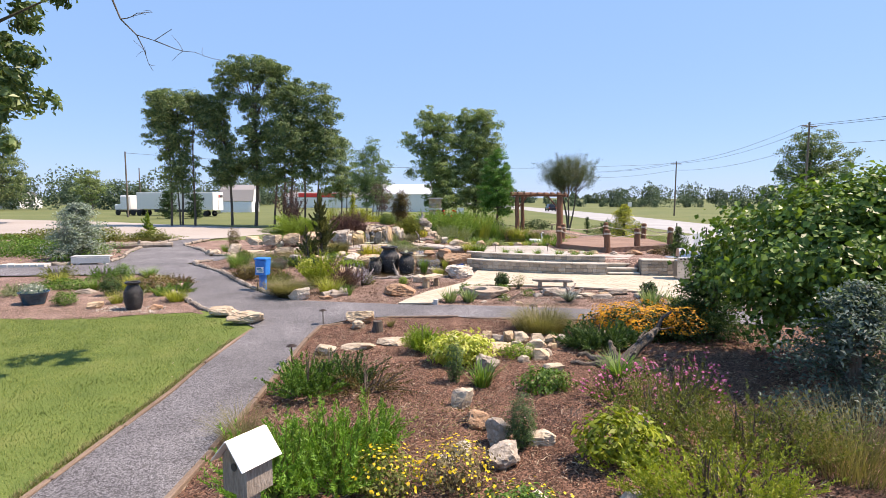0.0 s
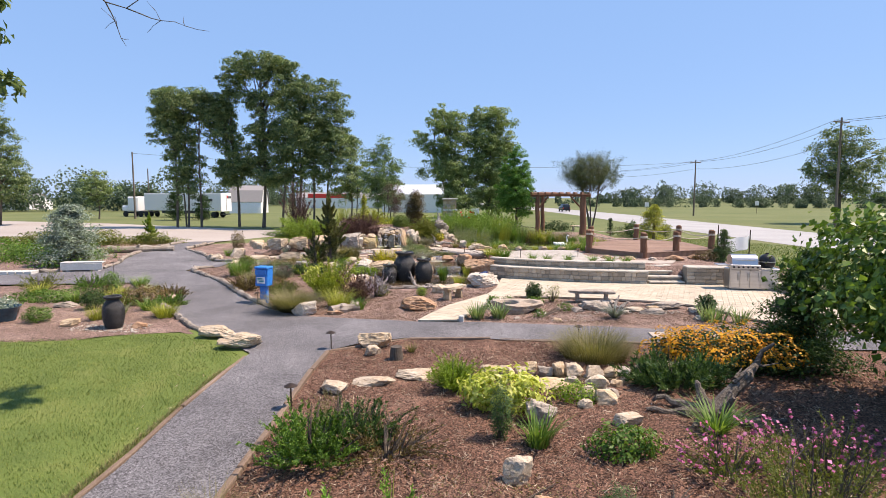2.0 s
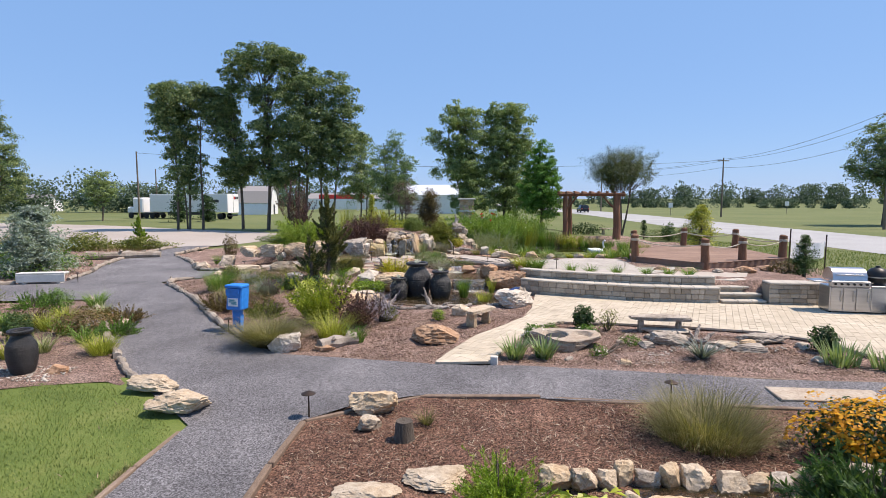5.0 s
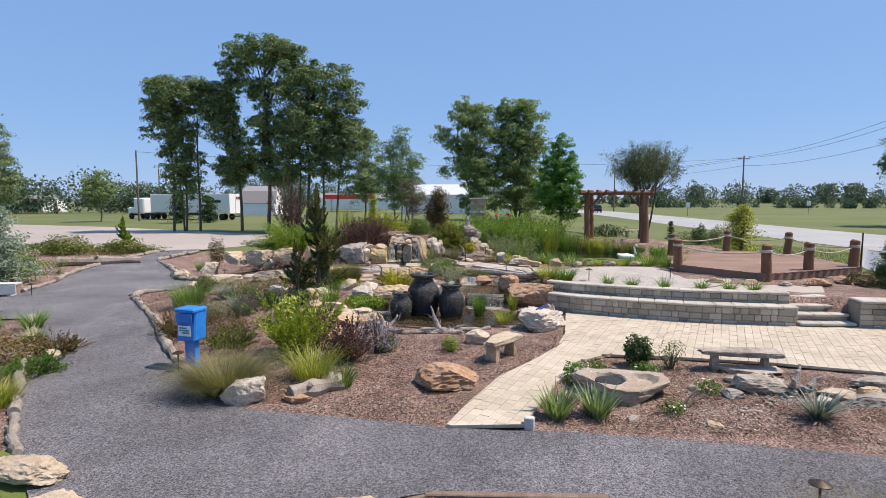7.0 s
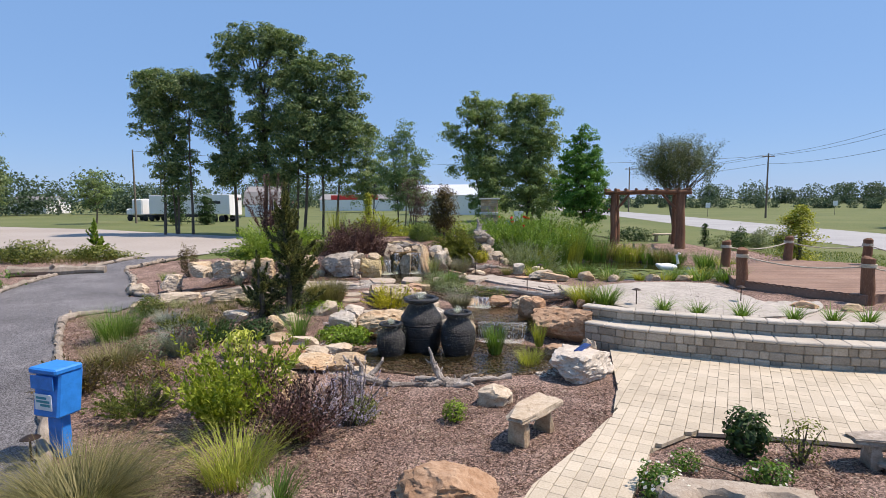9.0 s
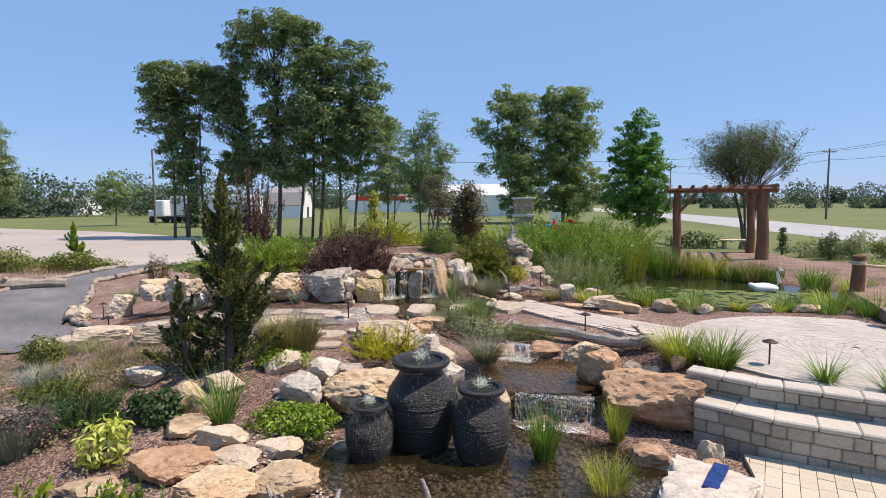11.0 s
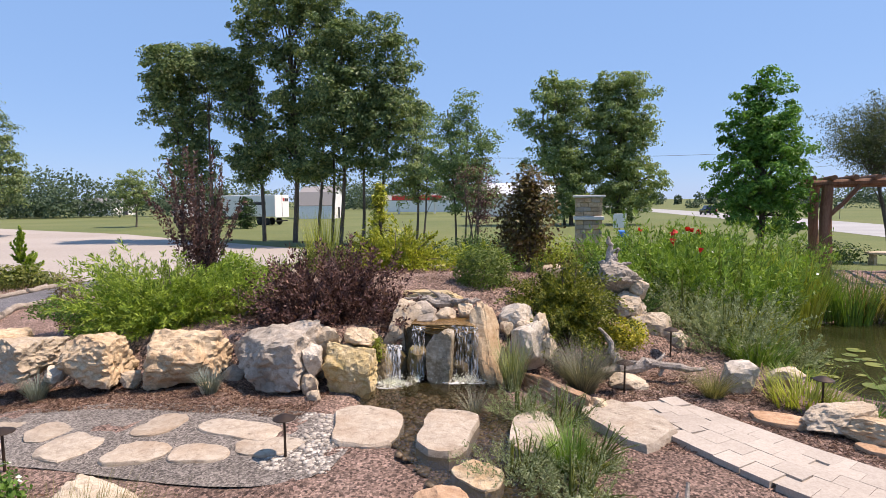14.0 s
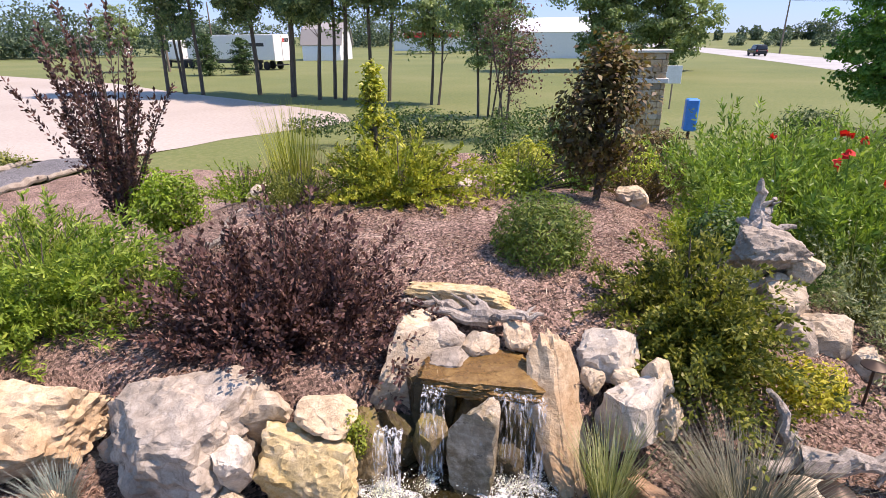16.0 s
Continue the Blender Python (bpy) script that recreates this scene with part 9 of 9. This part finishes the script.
for k, (x, y, n_, L_, mat_) in enumerate(((-9.5, 18.2, 160, 0.5, "grass_green"), (-8.7, 17.5, 140, 0.45, "grass_yellow"), (-10.5, 18.9, 180, 0.55, "grass_green"), (-11.6, 20.4, 170, 0.5, "grass_yellow"), (-9.9, 17.4, 140, 0.5, "grass_pale"), (-12.4, 19.2, 200, 0.55, "grass_green"), (-10.9, 20.9, 160, 0.5, "grass_pale"), (-13.2, 17.6, 160, 0.4, "grass_green"), (-12.0, 22.2, 200, 0.6, "grass_green"), (-14.5, 20.5, 200, 0.6, "grass_yellow"))):
    clump("strap_plant", "strap-leaved daylily tuft in the mulch bed", x, y, n_, 0.16, L_, 0.02, mat_, 0.5, 0.7, "daylily", seed=400 + k, group="bed daylilies")
for k, (x, y, L_, leaf_) in enumerate(((-9.8, 20.2, 0.5, "leaf_pinkgreen"), (-11.9, 19.6, 0.5, "leaf_bronze"), (-9.2, 18.8, 0.45, "leaf_green"), (-13.8, 22.0, 0.6, "leaf_green"), (-15.5, 21.8, 0.7, "leaf_olive"), (-16.5, 19.0, 0.7, "leaf_green"), (-14.2, 18.2, 0.5, "leaf_silvergreen"))):
    sprays("perennial", "leafy perennial in the mulch bed", x, y, leaf_, L_, 110, 34, 0.055, (15, 88), 0.15, 0.3, 0.35, "perennials", 340 + k, None, "bed perennials", 0.2, 0.05)
for k, (x, y, L_, mat_) in enumerate(((0.7, 31.2, 0.55, "grass_yellow"), (2.0, 31.1, 0.7, "grass_green"), (0.8, 33.0, 0.7, "grass_green"), (1.0, 33.9, 0.9, "grass_yellow"), (2.9, 30.4, 0.5, "grass_pale"), (6.4, 30.2, 0.7, "grass_green"), (6.2, 35.9, 0.9, "grass_tan"), (7.4, 34.6, 0.8, "grass_green"), (7.7, 33.2, 0.7, "grass_yellow"), (4.2, 36.9, 1.1, "grass_tan"), (5.3, 36.8, 1.0, "grass_yellow"))):
    clump("pond_iris", "iris and water plants crowding the pond edge", x, y, 300, 0.34, L_, 0.02, mat_, 0.4, 0.5, "water plants", seed=430 + k, group="pond reeds", z=0.55)

driftwood(4.35, 18.55, 0.02, [(0.5, 0.1, 0.22), (-0.45, 0.12, 0.25), (0.15, -0.35, 0.15), (-0.2, -0.3, 0.3), (0.25, 0.3, 0.36)], 0.1, "small grey gnarled root among stones", 21)
for k, (x, y, w) in enumerate(((3.2, 18.2, 0.35), (4.5, 18.0, 0.3), (2.75, 18.55, 0.25), (5.5, 18.4, 0.4), (3.55, 19.0, 0.3), (6.6, 18.3, 0.35), (1.95, 18.6, 0.2), (2.4, 17.0, 0.22), (1.3, 17.2, 0.2), (6.3, 17.3, 0.3))):
    boulder(x, y, w, w * 0.8, w * 0.4, (GREY, WHITE, PALE, TAN)[k % 4], 50 * k, "small flat stone in the patio bed", 800 + k, group="patio bed stones")

for k, (x, y, w, h, m_) in enumerate(((-3.4, 37.6, 0.6, 0.35, PALE), (-3.0, 38.6, 0.7, 0.45, GREY), (-3.6, 39.4, 0.5, 0.3, PALE), (-8.1, 36.0, 0.6, 0.25, PALE), (-7.9, 36.9, 0.5, 0.2, WHITE), (-9.0, 37.6, 0.45, 0.2, PALE), (-4.4, 37.2, 0.4, 0.2, PALE))):
    boulder(x, y, w, w * 0.7, h, m_, 33 * k, "pale stone among plants behind the mound", 820 + k, group="mound stones")
for k, (x, y, r, leaf_, lab_) in enumerate(((-4.6, 41.0, 0.9, "leaf_greendark", "large dark green rounded shrub behind the mound"), (-3.2, 42.2, 0.8, "leaf_dark", "dark rounded shrub behind the mound"), (-4.0, 39.6, 0.55, "leaf_goldgreen", "golden-green shrub behind the mound"), (-2.2, 39.8, 0.6, "leaf_olive", "olive shrub behind the magnolia"), (-6.0, 38.4, 0.5, "leaf_olive", "low olive shrub behind the mound"), (-1.2, 41.6, 0.7, "leaf_bronze", "bronze shrub near the pillar"), (-0.6, 40.0, 0.6, "leaf_silvergreen", "grey-green shrub near the meadow plants"))):
    shrub("mound_shrub", lab_, x, y, [(0, 0, r * 0.75, r, r * 0.85, r * 0.8)], leaf_, 0.08, 2600, seed=830 + k, group="shrubs behind the mound")
for k, (x, y) in enumerate(((-2.6, 30.25), (-2.15, 30.05), (-2.55, 28.9), (-1.95, 29.1), (-2.05, 28.5))):
    sprays("stream_plant", "feathery grey-green water plant in the stream", x, y, "leaf_silvergreen", 0.4, 90, 40, 0.03, (15, 85), 0.1, 0.22, 0.25, "water plants", 850 + k, 0.68, "stream plants", 0.2, 0.04, twig="leaf_olive")
for k, (x, y, r, h, leaf_, lab_) in enumerate(((13.6, 45.6, 0.5, 1.35, "leaf_greendark", "dark green upright shrub beyond the pergola"), (14.9, 46.0, 0.55, 1.3, "leaf_silvergreen", "silvery green airy shrub beyond the pergola"), (16.8, 47.0, 0.6, 1.1, "leaf_olive", "olive green shrub beyond the pergola"))):
    shrub("bed_shrub", lab_, x, y, [(0, 0, h * 0.42, r, r * 0.9, h * 0.42), (0.12, 0.1, h * 0.74, r * 0.6, r * 0.6, h * 0.28), (-0.25, 0, h * 0.55, r * 0.6, r * 0.5, h * 0.3)], leaf_, 0.085, 1700, seed=860 + k, group="shrubs beyond the pergola")

# ---- grasses ----
clump("fountain_grass", "large arching olive-tan fountain grass", -5.17, 18.05, 3600, 0.30, 0.82, 0.008, "grass_tan", 0.62, 1.15, seed=1)
clump("switch_grass", "broad tan prairie grass beside the cross path", 2.5, 13.6, 2800, 0.62, 0.66, 0.007, "grass_tan", 0.5, 1.0, seed=2, plume=("grass_tan", 300, 0.9))
clump("tall_grass", "upright tan-green tall grass among rocks", -5.15, 26.8, 2400, 0.42, 0.72, 0.008, "grass_tan", 0.3, 0.5, seed=3)
for k, (x, y, L_) in enumerate(((-7.9, 25.3, 0.34), (-7.5, 26.2, 0.42), (-8.4, 26.5, 0.36), (-9.2, 27.0, 0.34), (-7.1, 24.7, 0.34), (-8.0, 25.9, 0.3), (-7.0, 26.7, 0.4), (-9.7, 26.9, 0.3), (-8.9, 25.7, 0.3))):
    clump("slope_grass", "thin dry straw-green grass tuft on the slope", x, y, 260, 0.24, L_, 0.006, "grass_tan" if k % 3 else "grass_pale", 0.6, 0.6, seed=900 + k, group="slope grasses")
clump("blue_fescue", "small round tuft of blue fescue", -6.5, 30.3, 420, 0.07, 0.42, 0.006, "grass_blue", 0.4, 0.4, seed=4, group="blue fescues")
clump("blue_fescue", "small round tuft of blue fescue", -9.05, 30.2, 420, 0.08, 0.46, 0.006, "grass_blue", 0.4, 0.4, seed=5, group="blue fescues")
clump("blue_fescue", "rounded tuft of grey-blue fescue", -8.3, 24.9, 700, 0.16, 0.5, 0.007, "grass_blue", 0.5, 0.5, seed=6, group="blue fescues")
clump("blue_fescue", "large rounded tuft of grey-blue fescue", -7.05, 23.2, 900, 0.2, 0.66, 0.007, "grass_blue", 0.5, 0.5, seed=7, group="blue fescues")
clump("dark_grass", "rounded dusky grey-green grass tuft", -1.85, 31.1, 1100, 0.13, 0.66, 0.007, "grass_dark", 0.6, 0.4, seed=8, z=0.70)
clump("striped_grass", "upright striped pale-and-green grass", -2.72, 31.15, 260, 0.10, 0.78, 0.012, "grass_pale", 0.22, 0.3, seed=9, z=0.66)
clump("sedge_tuft", "small straw-coloured sedge tuft", -0.3, 31.2, 420, 0.08, 0.42, 0.007, "grass_tan", 0.6, 0.7, seed=10)
clump("sedge_tuft", "wispy dry sedge in the pool", -3.1, 30.15, 160, 0.06, 0.36, 0.006, "grass_dark", 0.6, 0.7, seed=11, z=0.68)
clump("stream_grass", "fresh green grassy tuft in the stream", -2.1, 29.1, 480, 0.13, 0.46, 0.008, "grass_green", 0.4, 0.5, seed=12, z=0.68)
clump("stream_grass", "dusky grey-green hanging grass over the cascade", -1.68, 26.6, 800, 0.18, 0.52, 0.008, "grass_dark", 0.5, 0.9, seed=13, z=0.5)
clump("reeds", "upright green reeds beside the urns", -0.85, 24.25, 300, 0.12, 0.76, 0.012, "grass_green", 0.24, 0.3, "reeds", seed=14, z=0.0)
clump("reeds", "upright pale green reeds beside the red rock", 0.1, 24.75, 160, 0.08, 0.62, 0.012, "grass_yellow", 0.2, 0.3, "reeds", seed=15, z=0.05)
clump("reeds", "sparse green grass at the basin edge", -0.2, 23.6, 260, 0.2, 0.4, 0.008, "grass_yellow", 0.4, 0.5, "reeds", seed=16, z=0.0)
clump("daylily", "arching strap-leaved green daylily by the paver circle", 1.3, 26.25, 300, 0.2, 0.68, 0.02, "grass_yellow", 0.5, 0.8, "daylily", seed=17, group="daylilies")
clump("daylily", "arching strap-leaved green daylily by the paver circle", 1.75, 26.0, 280, 0.18, 0.66, 0.02, "grass_green", 0.5, 0.8, "daylily", seed=117, group="daylilies")
for k, (x, y) in enumerate(((2.9, 25.4), (3.5, 25.0), (4.3, 24.75), (5.2, 24.5), (5.9, 24.4), (6.5, 24.3))):
    clump("daylily", "small arching daylily along the wall", x, y, 110, 0.07, 0.5, 0.018, "grass_green", 0.55, 0.8, "daylily", seed=18 + k, group="daylilies")
for k, (x, y, s) in enumerate(((2.6, 36.3, 1.85), (3.7, 36.7, 1.2), (1.9, 35.7, 1.7), (4.8, 36.9, 0.9), (5.9, 36.3, 0.7), (3.1, 36.9, 1.4), (1.2, 34.6, 1.0), (6.8, 36.1, 0.6))):
    clump("cattail_clump", "dense upright cattails and water iris at the pond edge", x, y, 420, 0.42, s, 0.018, "grass_green" if k % 3 else "grass_yellow", 0.18, 0.3, "reeds", seed=30 + k, group="pond reeds", z=0.5)
for k, (x, y, s) in enumerate(((1.2, 30.9, 0.5), (1.9, 30.8, 0.55), (2.9, 30.9, 0.6), (3.9, 30.9, 0.5), (5.1, 31.0, 0.55), (6.0, 31.4, 0.55), (0.95, 32.2, 0.5), (4.5, 30.4, 0.5), (5.6, 30.6, 0.6))):
    clump("pond_iris", "yellow-green iris and water plants along the pond", x, y + 0.15 * math.sin(k * 2.1), 150, 0.12 + 0.07 * (k % 3), s * (0.7 + 0.25 * (k % 3)), 0.024, "grass_yellow" if k % 2 else "grass_green", 0.5, 0.6, "water plants", seed=40 + k, group="pond reeds", z=0.55)
clump("iris", "grey-green sword-leaved iris beside the walk", 0.23, 17.3, 110, 0.14, 0.5, 0.045, "iris_leaf", 0.5, 0.3, "iris", seed=50, group="irises")
clump("iris", "grey-green sword-leaved iris beside the walk", 0.83, 17.35, 100, 0.14, 0.48, 0.045, "iris_leaf", 0.5, 0.3, "iris", seed=51, group="irises")
clump("iris", "grey-green sword-leaved iris at the patio corner", 6.6, 17.1, 110, 0.3, 0.55, 0.042, "iris_leaf", 0.45, 0.3, "iris", seed=52, group="irises")
clump("iris", "grey-green sword-leaved iris at the patio corner", 7.2, 16.8, 60, 0.16, 0.5, 0.042, "iris_leaf", 0.45, 0.3, "iris", seed=53, group="irises")
clump("iris", "strappy green iris behind the curved wall", 11.8, 21.2, 160, 0.45, 0.75, 0.03, "grass_green", 0.45, 0.4, "iris", seed=54, group="irises")
clump("iris", "strappy green iris behind the curved wall", 12.2, 19.6, 130, 0.4, 0.65, 0.03, "grass_green", 0.45, 0.4, "iris", seed=55, group="irises")
clump("yucca", "silver-grey spiky yucca among stones", 4.05, 17.4, 130, 0.05, 0.5, 0.03, "grass_blue", 0.9, 0.5, "yucca", seed=56)
clump("lily_tuft", "yellow-striped grassy tuft beside barberry", -3.95, 18.9, 420, 0.32, 0.75, 0.012, "grass_yellow", 0.4, 0.7, seed=57)
clump("lily_tuft", "small green grassy tuft beside a log", -3.25, 18.35, 220, 0.13, 0.5, 0.012, "grass_green", 0.4, 0.5, seed=58)
clump("lily_tuft", "green grassy tuft by the stones", -5.0, 24.2, 150, 0.14, 0.8, 0.014, "grass_green", 0.4, 0.5, seed=59)
clump("strap_plant", "dark green strap-leaved clump under the root stump", 3.2, 9.7, 130, 0.1, 0.5, 0.03, "grass_green", 0.7, 0.7, "daylily", seed=60)
clump("strap_plant", "green strap-leaved clump by a boulder", 0.7, 9.45, 120, 0.14, 0.5, 0.03, "grass_green", 0.4, 0.5, "daylily", seed=61)
clump("dry_grass", "tall straw-coloured grass", 4.9, 6.2, 900, 0.55, 0.95, 0.007, "grass_tan", 0.35, 0.7, seed=62)
clump("dry_grass", "pale wispy grass at the path edge", -2.75, 7.2, 500, 0.2, 0.6, 0.006, "grass_tan", 0.5, 0.8, seed=63)
clump("dry_grass", "small straw tuft beside the stump", -1.35, 13.9, 120, 0.06, 0.34, 0.008, "grass_tan", 0.5, 0.6, seed=64)
clump("path_grass", "soft green grass at the path bend", -9.1, 24.3, 900, 0.4, 0.85, 0.008, "grass_green", 0.3, 0.6, seed=65)
clump("path_grass", "tan-green grass on the slope", -8.0, 22.6, 700, 0.45, 0.6, 0.008, "grass_tan", 0.4, 0.7, seed=66)
clump("path_grass", "fresh green tuft near the flagstones", -13.2, 33.2, 420, 0.2, 0.6, 0.008, "grass_green", 0.4, 0.5, seed=67)
clump("tall_reed_grass", "tall thin pale reed grass on the mound", -7.2, 35.5, 240, 0.32, 1.5, 0.012, "grass_yellow", 0.12, 0.2, seed=68)
clump("path_grass", "yellow-green tuft in the left bed", -11.2, 19.3, 260, 0.2, 0.6, 0.014, "grass_yellow", 0.5, 0.6, seed=69)
clump("path_grass", "yellow-green tuft beside the black urn", -10.2, 16.9, 220, 0.14, 0.5, 0.012, "grass_yellow", 0.5, 0.6, seed=70)
clump("path_grass", "reddish and green strap tuft at the bed edge", -8.5, 17.3, 260, 0.22, 0.5, 0.014, "grass_yellow", 0.5, 0.6, seed=71)
clump("path_grass", "rough grass along the lot edge", -22.8, 41.2, 900, 2.2, 0.5, 0.014, "grass_tan", 0.4, 0.6, seed=72)
clump("path_grass", "rough grass along the lot edge", -27.8, 41.6, 900, 2.6, 0.5, 0.014, "grass_yellow", 0.4, 0.6, seed=73)
clump("path_grass", "soft grass behind the mound", -8.6, 39.5, 900, 1.6, 0.7, 0.014, "grass_tan", 0.3, 0.5, seed=74)
clump("path_grass", "grasses behind the meadow plants", 3.4, 39.5, 900, 1.4, 0.9, 0.016, "grass_green", 0.3, 0.5, seed=75)
grass_sheet("verge_grass", "rough grass on the field near the deck", [(13, 24), (22, 24), (26, 34), (20, 46), (13.5, 46)], 14000, 0.14, 0.026, "grass_lawn", 97)


# ---- paver path and circle on the terrace ----
def strip_pavers(name, label, line, width, material, lift, seed, size=0.22):
    """Joined small pavers laid across a bending walk."""
    rng = np.random.default_rng(seed)
    P = np.array(line, float)
    s = np.concatenate([[0], np.cumsum(np.hypot(*np.diff(P, axis=0).T))])
    pieces = []
    for at in np.arange(0.1, s[-1], size):
        c = np.array([np.interp(at, s, P[:, i]) for i in (0, 1)])
        d = unit(np.array([np.interp(at + 0.1, s, P[:, i]) - np.interp(at - 0.1, s, P[:, i]) for i in (0, 1)]))
        a = math.degrees(math.atan2(d[1], d[0]))
        w = np.interp(at, s, width)
        n = max(2, int(w / 0.2))
        for k in range(n):
            o = (k - (n - 1) / 2) * (w / n)
            c = np.array([np.interp(at + size * 0.5 * (k % 2), s, P[:, i]) for i in (0, 1)])
            x, y = c[0] - d[1] * o, c[1] + d[0] * o
            pieces.append(moved(box(-size / 2 + 0.002, size / 2 - 0.002, -w / n / 2 + 0.002, w / n / 2 - 0.002, -0.11, 0.0, 0.0), pose(x, y, float(H(x, y)) + lift + rng.uniform(-0.002, 0.002), 0, 0, a)))
    return thing(name, label, "paving", kind="stuff", me=mesh_of(name, *join(*pieces)), material=material)


WALK = [(-1.08, 30.85), (-0.78, 30.25), (-0.12, 29.45), (0.65, 28.72), (1.55, 27.95), (2.4, 27.3)]
patch("walk_bed", [(-1.36, 30.75), (-1.06, 30.0), (-0.42, 29.1), (0.5, 28.25), (1.45, 27.4), (2.4, 26.8), (2.8, 27.7), (1.95, 28.4), (1.0, 29.15), (0.25, 29.85), (-0.4, 30.6), (-0.78, 31.0)], 0.036, "paver_walk", 0.15, "sand bed under the curved paver walk", "path")
strip_pavers("paver_walk", "pale concrete paver walk curving along the stream", WALK, [0.7, 0.9, 1.0, 1.0, 1.05, 1.2], "paver_walk", 0.055, 3, 0.26)
pieces = []
cc = (4.3, 27.2)
rng_c = np.random.default_rng(8)
for ring in range(1, 24):
    r = 0.115 * ring
    n = max(5, int(2 * math.pi * r / 0.15))
    for k in range(n):
        a = 2 * math.pi * (k + 0.5 * (ring % 2)) / n
        x, y = cc[0] + r * math.cos(a), cc[1] + r * math.sin(a) * 0.9
        if y > float(wall_line(x)) + 1.0 and not (x > 5.6 and y > 26.6):
            w = math.pi * r / n - 0.003
            pieces.append(moved(box(-0.054, 0.054, -w, w, -0.05, 0.0, 0), pose(x, y, 0.735 + rng_c.uniform(-0.002, 0.002), 0, 0, math.degrees(a))))
thing("paver_circle", "pale circular cobble paving beside the pond", "paving", kind="stuff", me=mesh_of("paver_circle", *join(*pieces)), material="paver_cool")
patch("circle_bed", [(1.5, 26.4), (2.4, 25.6), (4.5, 24.9), (7.0, 24.3), (8.4, 24.4), (9.0, 25.5), (6.0, 25.9), (5.3, 28.2), (4.3, 29.6), (2.6, 29.2), (1.6, 27.6)], 0.02, "paver_walk", 0.3, "pale sanded bed under the paver circle", "path")

# ---- patio pavers ----
patio = thing("patio_paving", "pale buff concrete pavers in running bond", "paving", kind="structure")
PW, PL, ANG = 0.165, 0.25, 66
ca, sa = math.cos(radians(ANG)), math.sin(radians(ANG))
PAVER = [mesh_of("paver", *box(-PL / 2 + 0.0025, PL / 2 - 0.0025, -PW / 2 + 0.0025, PW / 2 - 0.0025, 0, 0.05, 0.005)), mesh_of("paver", *box(-PW / 2 + 0.0025, PW / 2 - 0.0025, -PW / 2 + 0.0025, PW / 2 - 0.0025, 0, 0.05, 0.005))]
rng_p = np.random.default_rng(12)
inner, outer, edge_cut = [], [], []
TURN_IN = 1 if sum(a[0] * b[1] - a[1] * b[0] for a, b in zip(PATIO, PATIO[1:] + PATIO[:1])) > 0 else -1
for row in range(-92, 170):
    u = -14.0 + rng_p.uniform(0, 0.25)
    while u < 26:
        k = 0 if rng_p.random() < 0.72 else 1
        L = (PL, PW)[k]
        c = u + L / 2
        v = row * PW
        x, y = c * ca - v * sa + 3.0, c * sa + v * ca + 14.0
        u += L
        if not (-2 < x < 12.5 and 16 < y < 25):
            continue
        cs = [(x + p * ca * (L / 2 - 0.003) - q * sa * (PW / 2 - 0.003), y + p * sa * (L / 2 - 0.003) + q * ca * (PW / 2 - 0.003)) for p, q in ((-1, -1), (1, -1), (1, 1), (-1, 1))]
        n_in = sum(bool(inside(np.array([p[0]]), np.array([p[1]]), PATIO)[0]) for p in cs)
        if n_in == 4:
            (inner if (x < 2.6 and y < 21.6) else outer).append((x, y, k))
        elif n_in:
            cut = cs
            for (ex, ey), (fx, fy) in zip(PATIO, PATIO[1:] + PATIO[:1]):
                dx, dy = fx - ex, fy - ey
                t = min(1, max(0, ((x - ex) * dx + (y - ey) * dy) / (dx * dx + dy * dy)))
                if math.hypot(x - ex - t * dx, y - ey - t * dy) > 0.16:
                    continue
                out = []
                for p, q in zip(cut, cut[1:] + cut[:1]):
                    sp, sq = (TURN_IN * (dx * (r[1] - ey) - dy * (r[0] - ex)) for r in (p, q))
                    if sp >= 0:
                        out.append(p)
                    if sp * sq < 0:
                        f = sp / (sp - sq)
                        out.append((p[0] + (q[0] - p[0]) * f, p[1] + (q[1] - p[1]) * f))
                cut = out
                if len(cut) < 3:
                    break
            if len(cut) >= 3:
                edge_cut.append(cut)
for x, y, k in inner[:300]:
    part("paver", PAVER[k], "paver", patio, m=pose(x, y, 0.025 + rng_p.uniform(-0.003, 0.003), rng_p.normal(0, 0.4), rng_p.normal(0, 0.4), ANG + rng_p.normal(0, 0.5)))
rest = []
for x, y, k in inner[300:] + outer:
    L = (PL, PW)[k]
    rest.append(moved(box(-L / 2 + 0.003, L / 2 - 0.003, -PW / 2 + 0.003, PW / 2 - 0.003, 0, 0.05, 0), pose(x, y, 0.025 + rng_p.uniform(-0.003, 0.003), 0, 0, ANG)))
for cut in edge_cut:
    n = len(cut)
    rest.append((np.array([(px, py, pz) for pz in (0.025, 0.075) for px, py in cut]), [np.array([[i, (i + 1) % n, (i + 1) % n + n, i + n] for i in range(n)]), np.array([[i + n for i in range(n)]])]))
tagged(part("paver_field", join(*rest), "paver_far", patio), kind="stuff")
